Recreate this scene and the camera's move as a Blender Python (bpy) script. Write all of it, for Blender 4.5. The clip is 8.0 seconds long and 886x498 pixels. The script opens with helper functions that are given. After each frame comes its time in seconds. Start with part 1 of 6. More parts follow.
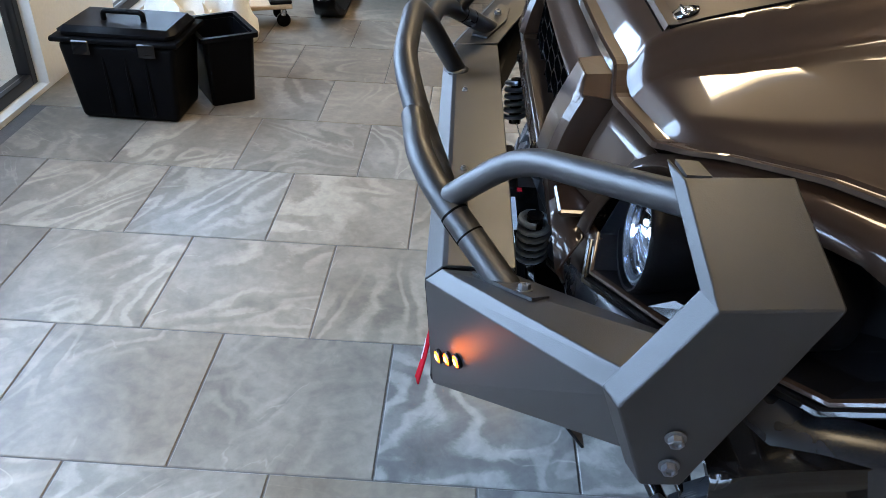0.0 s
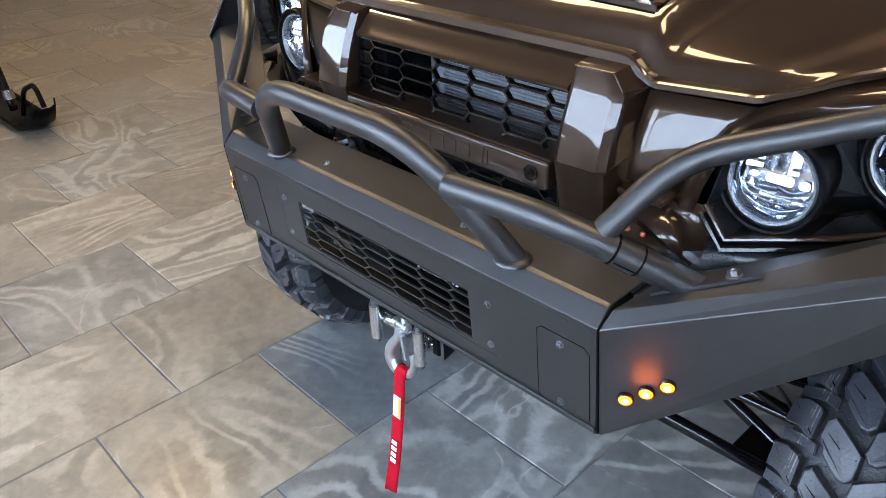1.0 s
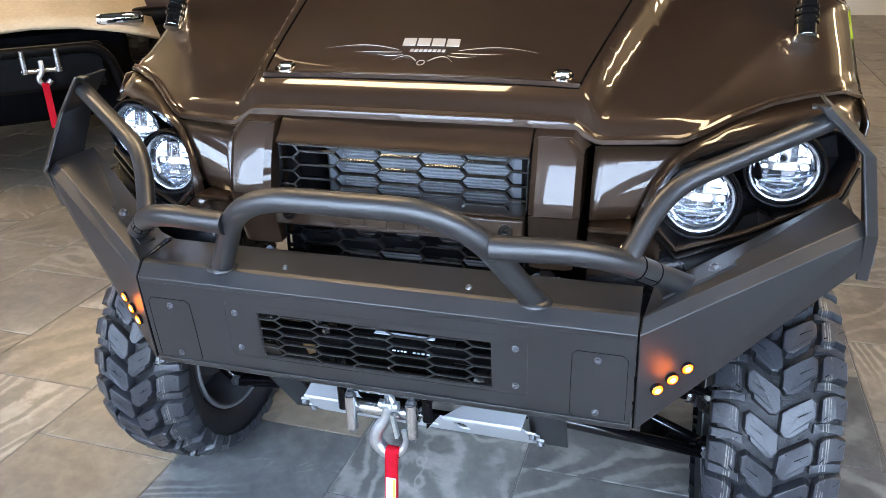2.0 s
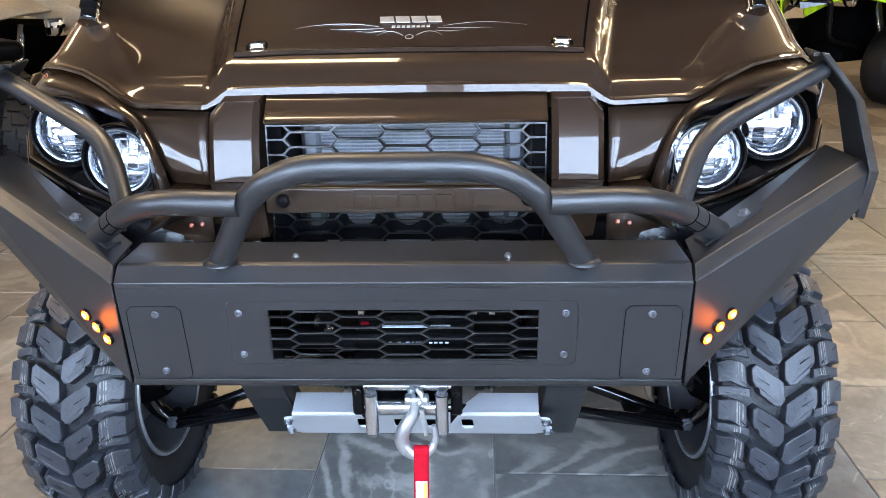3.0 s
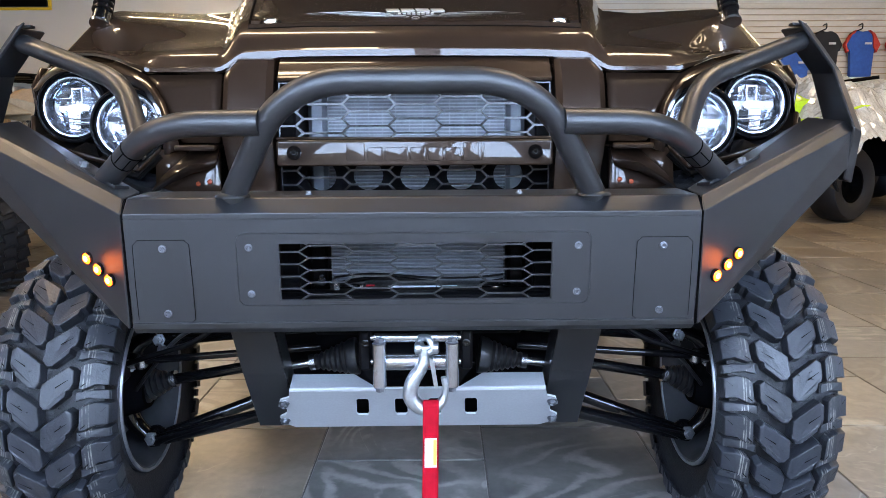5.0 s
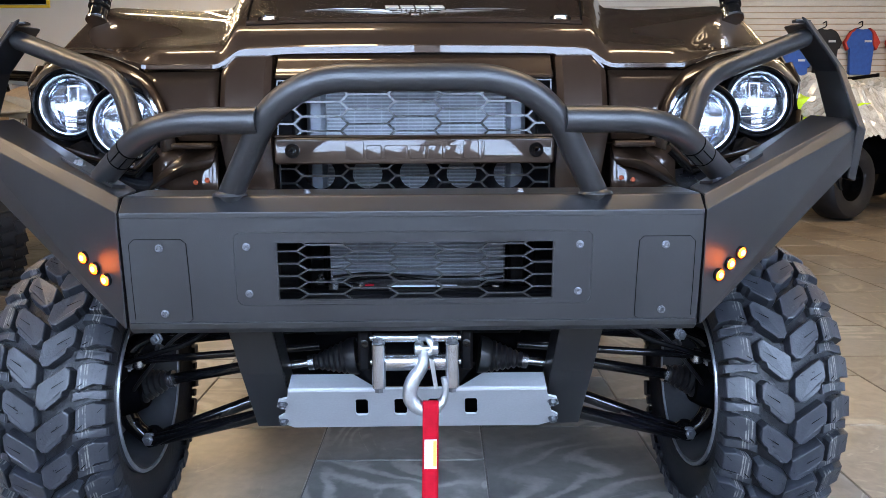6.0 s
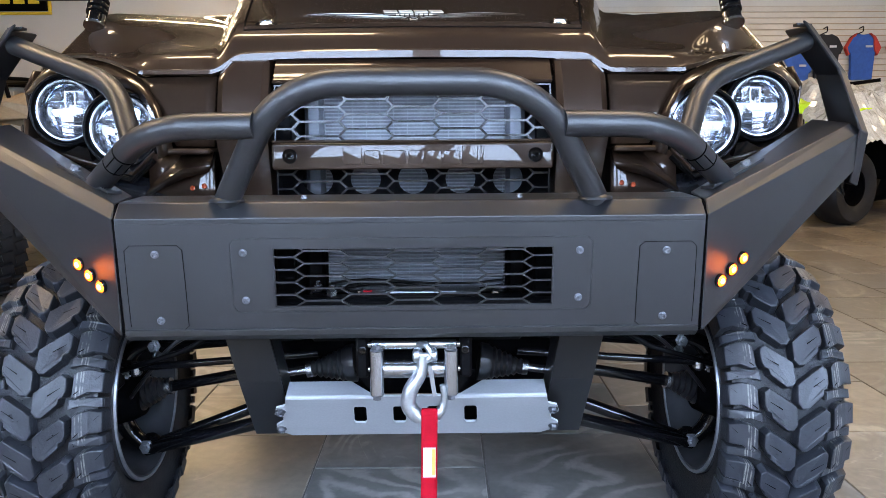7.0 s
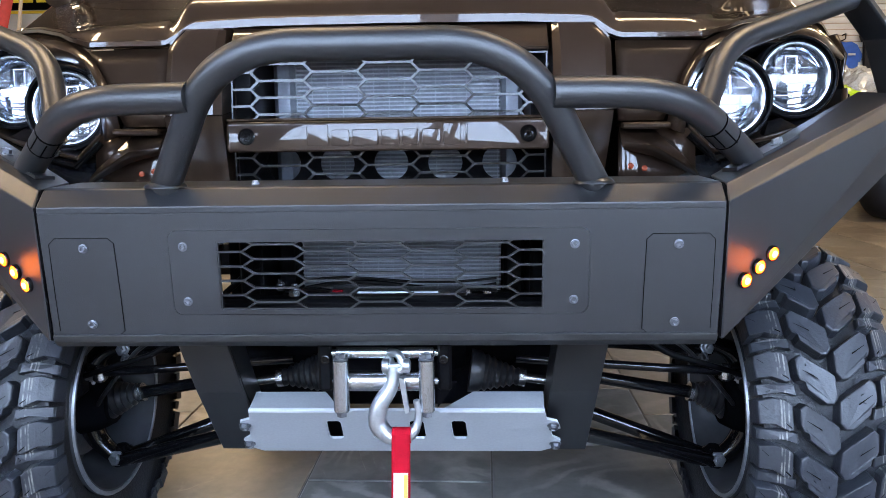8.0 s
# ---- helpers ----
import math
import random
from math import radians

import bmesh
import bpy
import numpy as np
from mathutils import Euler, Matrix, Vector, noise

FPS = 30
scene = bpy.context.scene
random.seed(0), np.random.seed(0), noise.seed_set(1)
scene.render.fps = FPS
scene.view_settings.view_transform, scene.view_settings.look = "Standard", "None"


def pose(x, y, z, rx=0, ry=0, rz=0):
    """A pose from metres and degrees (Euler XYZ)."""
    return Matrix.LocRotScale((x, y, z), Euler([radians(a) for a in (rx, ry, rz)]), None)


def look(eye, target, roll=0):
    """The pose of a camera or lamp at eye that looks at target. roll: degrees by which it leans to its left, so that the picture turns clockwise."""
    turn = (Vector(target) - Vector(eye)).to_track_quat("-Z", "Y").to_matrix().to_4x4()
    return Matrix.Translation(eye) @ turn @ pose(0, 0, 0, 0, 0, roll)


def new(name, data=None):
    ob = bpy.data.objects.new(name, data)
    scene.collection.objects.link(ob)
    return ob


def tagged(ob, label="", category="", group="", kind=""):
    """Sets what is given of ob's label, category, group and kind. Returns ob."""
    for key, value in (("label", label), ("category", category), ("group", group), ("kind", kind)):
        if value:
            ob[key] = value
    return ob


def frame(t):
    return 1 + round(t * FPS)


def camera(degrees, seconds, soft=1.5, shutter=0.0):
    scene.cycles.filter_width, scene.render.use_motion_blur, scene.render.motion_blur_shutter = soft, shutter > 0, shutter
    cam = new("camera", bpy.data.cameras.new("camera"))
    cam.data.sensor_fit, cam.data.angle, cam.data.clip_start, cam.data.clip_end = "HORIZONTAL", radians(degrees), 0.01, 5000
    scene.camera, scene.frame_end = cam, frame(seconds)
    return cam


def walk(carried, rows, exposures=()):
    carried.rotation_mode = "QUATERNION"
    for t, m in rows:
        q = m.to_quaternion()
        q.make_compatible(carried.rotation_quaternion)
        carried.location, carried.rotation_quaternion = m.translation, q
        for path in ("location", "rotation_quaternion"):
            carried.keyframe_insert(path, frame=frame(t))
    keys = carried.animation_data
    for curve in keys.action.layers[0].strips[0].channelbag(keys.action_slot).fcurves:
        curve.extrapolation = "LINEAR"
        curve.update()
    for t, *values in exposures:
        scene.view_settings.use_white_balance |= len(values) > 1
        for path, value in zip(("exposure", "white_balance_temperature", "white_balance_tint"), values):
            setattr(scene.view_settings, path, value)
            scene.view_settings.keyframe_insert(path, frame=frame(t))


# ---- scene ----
cam = camera(59.8, 8.0, soft=0.65)
PATH = [
    (0, (1.294, 0.025, 1.391), (-0.369, 0.02, 0.28), 2.9),
    (0.1, (1.246, -0.053, 1.38), (-0.424, -0.004, 0.28), 2.7),
    (0.2, (1.22, -0.141, 1.391), (-0.447, 0.004, 0.295), 2.0),
    (0.3, (1.18, -0.216, 1.376), (-0.484, 0.032, 0.294), 1.8),
    (0.5, (1.117, -0.377, 1.366), (-0.51, 0.138, 0.323), -0.1),
    (0.6, (1.079, -0.442, 1.368), (-0.504, 0.207, 0.332), -1.3),
    (0.8, (0.992, -0.566, 1.364), (-0.45, 0.378, 0.35), -2.2),
    (1, (0.881, -0.661, 1.354), (-0.379, 0.515, 0.338), -2.4),
    (1.2, (0.798, -0.753, 1.364), (-0.283, 0.597, 0.36), -1.8),
    (1.5, (0.68, -0.916, 1.371), (-0.177, 0.632, 0.439), -2.0),
    (1.7, (0.6, -1.012, 1.386), (-0.133, 0.631, 0.513), -1.8),
    (2.8, (0.142, -1.087, 1.263), (0.039, 0.778, 0.548), -1.2),
    (3, (0.114, -1.088, 1.224), (0.035, 0.791, 0.543), -1.1),
    (3.2, (0.104, -1.097, 1.158), (0.017, 0.823, 0.605), -1.2),
    (3.5, (0.09, -1.106, 1.027), (0.03, 0.844, 0.585), -1.0),
    (4, (0.041, -1.165, 0.905), (0.012, 0.807, 0.571), -0.6),
    (4.5, (0.028, -1.187, 0.901), (0.036, 0.791, 0.602), -0.3),
    (5, (0.027, -1.179, 0.904), (0.057, 0.797, 0.592), -0.3),
    (6.5, (0.026, -1.16, 0.903), (0.058, 0.814, 0.586), -0.3),
    (7, (0.031, -1.154, 0.902), (0.059, 0.823, 0.6), -0.4),
    (7.5, (0.044, -1.144, 0.896), (0.059, 0.834, 0.601), -0.4),
    (7.8, (0.091, -1.067, 0.858), (0.057, 0.911, 0.57), -0.6),
    (8, (0.123, -0.983, 0.871), (0.049, 0.992, 0.561), -0.8),
]
walk(cam, [(t, look(eye, target, roll)) for t, eye, target, roll in PATH],
     exposures=[(0, 0.02, 6500, 8), (0.5, -0.15, 7500, 11), (1.0, 0.18, 7550, 12), (1.5, 0.41, 7500, 11), (3.0, 0.48, 7200, 12), (3.5, 0.42, 7100, 12), (4.0, 0.22, 6900, 13), (8.0, 0.20, 7050, 14)])

# ---- world, daylight and exposure ----
world = bpy.data.worlds.new("world")
scene.world = world
world.use_nodes = True
wn = world.node_tree
sky = wn.nodes.new("ShaderNodeTexSky")
sky.sky_type, sky.sun_disc = "NISHITA", False
sky.sun_elevation, sky.sun_rotation = radians(38), radians(276)
wn.nodes["Background"].inputs["Strength"].default_value = 0.12
wn.links.new(sky.outputs["Color"], wn.nodes["Background"].inputs["Color"])
sun = new("sun", bpy.data.lights.new("sun", "SUN"))
sun.data.energy, sun.data.angle, sun.data.color = 3.0, radians(0.5), (1.0, 0.95, 0.88)
sun.matrix_world = look((-9, 1.0, 7), (0, 0, 0))

CEIL = 3.3
LAMPS = [(-3.2, 0.6), (-0.9, 0.9), (1.4, 0.6), (-5.2, 4.45), (-2.3, 6.6), (4.1, 4.45), (6.4, 4.45), (-2.9, 8.6), (5.2, 8.0)]


def ceiling_lamp(x, y):
    lamp = new("ceiling_lamp", bpy.data.lights.new("ceiling_lamp", "AREA"))
    lamp.data.shape, lamp.data.size, lamp.data.size_y = "RECTANGLE", 1.3, (0.45 if y < 3 else 0.13)
    lamp.data.energy, lamp.data.color = (42 if y > 3 or x < -3 else 22), (1.0, 0.77, 0.48)
    lamp.matrix_world = look((x, y, CEIL - 0.075), (x, y + 0.0001, 0))


for lx, ly in LAMPS:
    ceiling_lamp(lx, ly)

WEST, EAST, SOUTH, NORTH = -8.0, 7.5, -1.78, 10.5
BAYS = [(-4.6, -2.72), (-1.93, 0.02), (0.10, 2.05), (2.13, 4.08), (4.16, 6.1)]
SILL, HEAD, SKYLINE = 0.02, 2.12, 1.0


def window_daylight(a, b):
    """The sky's light in a window's opening."""
    lamp = new("window_daylight", bpy.data.lights.new("window_daylight", "AREA"))
    lamp.data.shape, lamp.data.size, lamp.data.size_y = "RECTANGLE", b - a, HEAD - SKYLINE
    lamp.data.energy, lamp.data.color = 100, (0.46, 0.66, 1.0)
    lamp.matrix_world = look(((a + b) / 2, SOUTH - 0.24, (SKYLINE + HEAD) / 2), ((a + b) / 2, 0, (SKYLINE + HEAD) / 2))


for a, b in BAYS:
    window_daylight(a, b)


for sx in (-1, 1):
    glow = new("marker_glow", bpy.data.lights.new("marker_glow", "POINT"))
    glow.data.energy, glow.data.color, glow.data.shadow_soft_size = 0.13, (1.0, 0.20, 0.02), 0.018
    glow.location = (sx * 0.5136, 0.0176, 0.6860)


# ---- materials ----
def material(name, base, rough=0.5, metal=0.0, vary=0.15, scale=8.0, fine=60.0, bump=0.0, coat=0.0, spread=0.1,
             emit=None, power=0.0, trans=0.0, ior=1.5, island=0.0, spec=0.5):
    """A principled surface with colour and gloss varied at two scales, and fine relief."""
    m = bpy.data.materials.new(name)
    m.use_nodes = True
    nt, b = m.node_tree, m.node_tree.nodes["Principled BSDF"]
    b.inputs["Base Color"].default_value = (*base, 1)
    b.inputs["Roughness"].default_value = rough
    b.inputs["Metallic"].default_value = metal
    b.inputs["Coat Weight"].default_value = coat
    b.inputs["Coat Roughness"].default_value = 0.02
    b.inputs["Transmission Weight"].default_value = trans
    b.inputs["IOR"].default_value = ior
    b.inputs["Specular IOR Level"].default_value = spec
    if emit:
        b.inputs["Emission Color"].default_value = (*emit, 1)
        b.inputs["Emission Strength"].default_value = power
    if vary or bump:
        geo = nt.nodes.new("ShaderNodeNewGeometry")
        big, small = nt.nodes.new("ShaderNodeTexNoise"), nt.nodes.new("ShaderNodeTexNoise")
        big.inputs["Scale"].default_value, small.inputs["Scale"].default_value = scale, fine
        big.inputs["Detail"].default_value = small.inputs["Detail"].default_value = 4
        for n in (big, small):
            nt.links.new(geo.outputs["Position"], n.inputs["Vector"])
        mix = nt.nodes.new("ShaderNodeMath")
        mix.operation = "ADD"
        nt.links.new(big.outputs["Fac"], mix.inputs[0])
        nt.links.new(small.outputs["Fac"], mix.inputs[1])
        last = mix
        if island:
            info = nt.nodes.new("ShaderNodeObjectInfo")
            tone = nt.nodes.new("ShaderNodeMath")
            tone.operation, tone.inputs[1].default_value = "MULTIPLY_ADD", island
            nt.links.new(info.outputs["Random"], tone.inputs[0])
            nt.links.new(mix.outputs[0], tone.inputs[2])
            last = tone
        ramp = nt.nodes.new("ShaderNodeMapRange")
        ramp.inputs["From Min"].default_value, ramp.inputs["From Max"].default_value = 0.6, 1.4 + island
        ramp.inputs["To Min"].default_value, ramp.inputs["To Max"].default_value = 1 - vary, 1 + vary
        nt.links.new(last.outputs[0], ramp.inputs["Value"])
        tint = nt.nodes.new("ShaderNodeMix")
        tint.data_type, tint.blend_type = "RGBA", "MULTIPLY"
        tint.inputs["Factor"].default_value = 1
        tint.inputs["A"].default_value = (*base, 1)
        nt.links.new(ramp.outputs[0], tint.inputs["B"])
        nt.links.new(tint.outputs["Result"], b.inputs["Base Color"])
        if spread:
            gloss = nt.nodes.new("ShaderNodeMapRange")
            gloss.inputs["To Min"].default_value, gloss.inputs["To Max"].default_value = rough * (1 - spread), min(1, rough * (1 + spread))
            nt.links.new(big.outputs["Fac"], gloss.inputs["Value"])
            nt.links.new(gloss.outputs[0], b.inputs["Roughness"])
        if bump:
            relief = nt.nodes.new("ShaderNodeBump")
            relief.inputs["Strength"].default_value, relief.inputs["Distance"].default_value = bump, 0.002
            nt.links.new(small.outputs["Fac"], relief.inputs["Height"])
            nt.links.new(relief.outputs[0], b.inputs["Normal"])
    return m


PAINT = material("brown_metallic_paint", (0.0205, 0.0108, 0.0062), 0.36, 0.36, 0.05, 3, 900, 0.0, 1.0, 0.15, spec=0.14)
POWDER = material("black_powder_coat", (0.0060, 0.0061, 0.0068), 0.39, 0.0, 0.15, 6, 700, 0.10, 0.0, 0.15, spec=0.66)
BLACK = material("black_plastic", (0.0020, 0.0020, 0.0023), 0.38, 0, 0.2, 9, 300, 0.1, spec=0.06)
GLOSSBLACK = material("gloss_black_plastic", (0.003, 0.0028, 0.0028), 0.12, 0, 0.1, 9, 200, 0.0, 0.3, spec=0.3)
GRILLE = material("grille_plastic", (0.0014, 0.0014, 0.0016), 0.20, 0, 0.1, 9, 200, spec=0.45)
SATIN = material("satin_black_plastic", (0.006, 0.006, 0.0068), 0.27, 0, 0.15, 9, 260, 0.05, spec=0.5)
DARK = material("dark_chassis", (0.0016, 0.0016, 0.0018), 0.75, 0, 0.3, 12, 90, 0.2, spec=0.01)
ARM = material("gloss_black_steel", (0.0025, 0.0025, 0.003), 0.14, 0, 0.15, 12, 90, 0.0, 0.2)
ZINC = material("zinc_plated_steel", (0.54, 0.55, 0.57), 0.26, 1.0, 0.12, 25, 160, 0.08)
CASTZINC = material("galvanised_hook", (0.50, 0.52, 0.54), 0.32, 0.95, 0.18, 40, 140, 0.35)
ALU = material("satin_aluminium", (0.40, 0.41, 0.425), 0.48, 0.45, 0.08, 6, 220, 0.05)
CHROME = material("chrome", (0.86, 0.87, 0.9), 0.06, 1.0, 0)
RIM = material("dark_painted_wheel", (0.035, 0.036, 0.040), 0.38, 0.4, 0.15, 10, 90, 0.05)
RIMLIP = material("worn_rim_lip", (0.30, 0.31, 0.325), 0.35, 0.8, 0.2, 30, 160, 0.05)
# Darker than the tread blocks: groove shade is put into this rubber's colour.
RUBBER = material("darkened_tyre_rubber", (0.0060, 0.0068, 0.0085), 0.5, 0, 0.3, 14, 240, 0.6, spec=0.35)
# Lighter, bluer copy for block tops: their sky sheen is put into the colour.
LUG = material("lightened_tread_rubber", (0.0170, 0.0188, 0.0232), 0.40, 0, 0.25, 18, 220, 0.25, island=0.5)


def mould_lines(m):
    """Thin pale paint lines that run round the tyre over the shoulder blocks, worn away in places."""
    nt, b = m.node_tree, m.node_tree.nodes["Principled BSDF"]
    was = b.inputs["Base Color"].links[0].from_socket
    tc, sep = nt.nodes.new("ShaderNodeTexCoord"), nt.nodes.new("ShaderNodeSeparateXYZ")
    nt.links.new(tc.outputs["Object"], sep.inputs[0])
    total = None
    for at, wide in ((0.0775, 0.0011), (0.0835, 0.0009), (0.0875, 0.0012)):
        n = nt.nodes.new("ShaderNodeMath")
        n.operation, n.inputs[1].default_value, n.inputs[2].default_value = "COMPARE", at, wide
        nt.links.new(sep.outputs["X"], n.inputs[0])
        if total is None:
            total = n.outputs[0]
        else:
            add = nt.nodes.new("ShaderNodeMath")
            add.operation = "MAXIMUM"
            nt.links.new(total, add.inputs[0])
            nt.links.new(n.outputs[0], add.inputs[1])
            total = add.outputs[0]
    worn, ramp, mul = nt.nodes.new("ShaderNodeTexNoise"), nt.nodes.new("ShaderNodeMapRange"), nt.nodes.new("ShaderNodeMath")
    worn.inputs["Scale"].default_value, worn.inputs["Detail"].default_value = 55, 5
    geo = nt.nodes.new("ShaderNodeNewGeometry")
    nt.links.new(geo.outputs["Position"], worn.inputs["Vector"])
    ramp.inputs["From Min"].default_value, ramp.inputs["From Max"].default_value, ramp.inputs["To Max"].default_value = 0.42, 0.60, 0.75
    nt.links.new(worn.outputs["Fac"], ramp.inputs["Value"])
    mul.operation = "MULTIPLY"
    nt.links.new(total, mul.inputs[0])
    nt.links.new(ramp.outputs[0], mul.inputs[1])
    mix = nt.nodes.new("ShaderNodeMix")
    mix.data_type = "RGBA"
    nt.links.new(mul.outputs[0], mix.inputs["Factor"])
    nt.links.new(was, mix.inputs["A"])
    mix.inputs["B"].default_value = (0.20, 0.19, 0.165, 1)
    nt.links.new(mix.outputs["Result"], b.inputs["Base Color"])


mould_lines(LUG)
RED = material("red_webbing", (0.30, 0.004, 0.012), 0.8, 0, 0.25, 60, 900, 0.6, spec=0.08)
WHITE = material("white_label", (0.55, 0.53, 0.52), 0.5, 0, 0.08, 30, 200)
LABELGREY = material("worn_grey_label", (0.42, 0.44, 0.48), 0.45, 0, 0.35, 60, 300)
ORANGE = material("orange_label", (0.75, 0.26, 0.05), 0.5, 0, 0.1, 30, 200)
AMBER = material("amber_lens_lit", (0.9, 0.32, 0.03), 0.2, 0, 0, emit=(1.0, 0.07, 0.001), power=9.0)
AMBERCORE = material("lit_diode", (1, 0.75, 0.3), 0.3, 0, 0, emit=(1.0, 0.42, 0.06), power=6.0)
AMBERDIM = material("unlit_amber_marker", (0.24, 0.032, 0.008), 0.25, 0, 0.1)
LENS = material("clear_lens", (1, 1, 1), 0.0, 0, 0, trans=1.0, ior=1.03, coat=0.25)
REFLECT = material("lamp_reflector", (0.60, 0.64, 0.71), 0.14, 1.0, 0)
RING = material("lamp_ring", (0.32, 0.34, 0.37), 0.25, 0.9, 0)
DIVIDER = material("lamp_divider", (0.42, 0.43, 0.46), 0.25, 0.8, 0)
LAMPLIT = material("lit_lamp_element", (0.9, 0.95, 1), 0.3, 0, 0, emit=(0.80, 0.90, 1.0), power=0.8)
FIN = material("radiator_fins", (0.115, 0.12, 0.132), 0.5, 0.7, 0.35, 30, 500, 0.6)
TANK = material("radiator_tank", (0.17, 0.18, 0.20), 0.5, 0.7, 0.15, 12, 200)
FINTUBE = material("radiator_tube", (0.215, 0.225, 0.245), 0.45, 0.8, 0.2, 30, 200)
SILVER = material("silver_decal", (0.42, 0.39, 0.35), 0.35, 0.6, 0.1, 30, 200)
STEELBLUE = material("spring_steel", (0.30, 0.36, 0.44), 0.3, 0.3, 0.1, 30, 200)
WALLPAINT = material("cream_wall_paint", (0.66, 0.60, 0.50), 0.85, 0, 0.06, 2, 60, 0.1)
WHITEPAINT = material("white_wall_paint", (0.76, 0.75, 0.71), 0.8, 0, 0.06, 2, 60, 0.1)
# Dark base chosen for the unseen bulkhead, so paint reflects less light.
SOFFIT = material("darkened_bulkhead", (0.060, 0.050, 0.042), 0.7, 0, 0.12, 2, 60, 0.1)
# Very dark base, set to keep the unseen ceiling dim in paint reflections.
CEILPAINT = material("darkened_ceiling_board", (0.046, 0.038, 0.029), 0.9, 0, 0.1, 3, 90, 0.3)
SLAT = material("slatwall_panel", (0.66, 0.58, 0.46), 0.6, 0, 0.08, 4, 50, 0.05)
FRAME = material("black_window_frame", (0.02, 0.021, 0.024), 0.35, 0.5, 0.15, 8, 80, 0.05)
GLASS = material("window_glass", (1, 1, 1), 0.0, 0, 0, trans=1.0, ior=1.05)
GROUT = material("tile_grout", (0.10, 0.095, 0.09), 0.9, 0, 0.2, 20, 200, 0.4)
ASPHALT = material("parking_ground", (0.52, 0.50, 0.47), 0.9, 0, 0.25, 0.4, 6, 0.2)
LIME = material("lime_green_plastic", (0.42, 0.62, 0.02), 0.25, 0, 0.12, 5, 60, 0, 0.4)
WRAP = material("crumpled_plastic_wrap", (0.40, 0.39, 0.35), 0.14, 0, 0.35, 9, 60, 0.4, 0.6)
TAN = material("tan_plastic", (0.36, 0.27, 0.17), 0.5, 0, 0.2, 6, 60, 0.1)
CARD = material("cardboard", (0.46, 0.32, 0.19), 0.8, 0, 0.15, 8, 80, 0.1)
CLOTHBLACK = material("black_cotton", (0.018, 0.018, 0.02), 0.9, 0, 0.3, 20, 300, 0.3)
CLOTHBLUE = material("blue_jersey", (0.03, 0.10, 0.36), 0.85, 0, 0.25, 20, 300, 0.3)
CLOTHRED = material("red_jersey", (0.55, 0.05, 0.03), 0.85, 0, 0.25, 20, 300, 0.3)
CLOTHWHITE = material("white_cloth", (0.78, 0.77, 0.72), 0.9, 0, 0.1, 12, 200, 0.4)
BOOT = material("boot_rubber", (0.008, 0.008, 0.009), 0.32, 0, 0.2, 20, 200, 0.1, spec=0.5)
PINKISH = material("pale_sewn_label", (0.50, 0.36, 0.34), 0.6, 0, 0.15, 60, 300)
ORANGEPLASTIC = material("orange_plastic", (0.75, 0.12, 0.02), 0.35, 0, 0.1, 12, 100)
YELLOW = material("yellow_sign_paint", (0.85, 0.55, 0.03), 0.4, 0, 0.1, 12, 100)
GREEN = material("green_goods", (0.10, 0.42, 0.05), 0.5, 0, 0.2, 12, 100)
TUBEGLOW = material("lamp_diffuser", (0.95, 0.9, 0.8), 0.5, 0, 0, emit=(1.0, 0.77, 0.48), power=8.0)


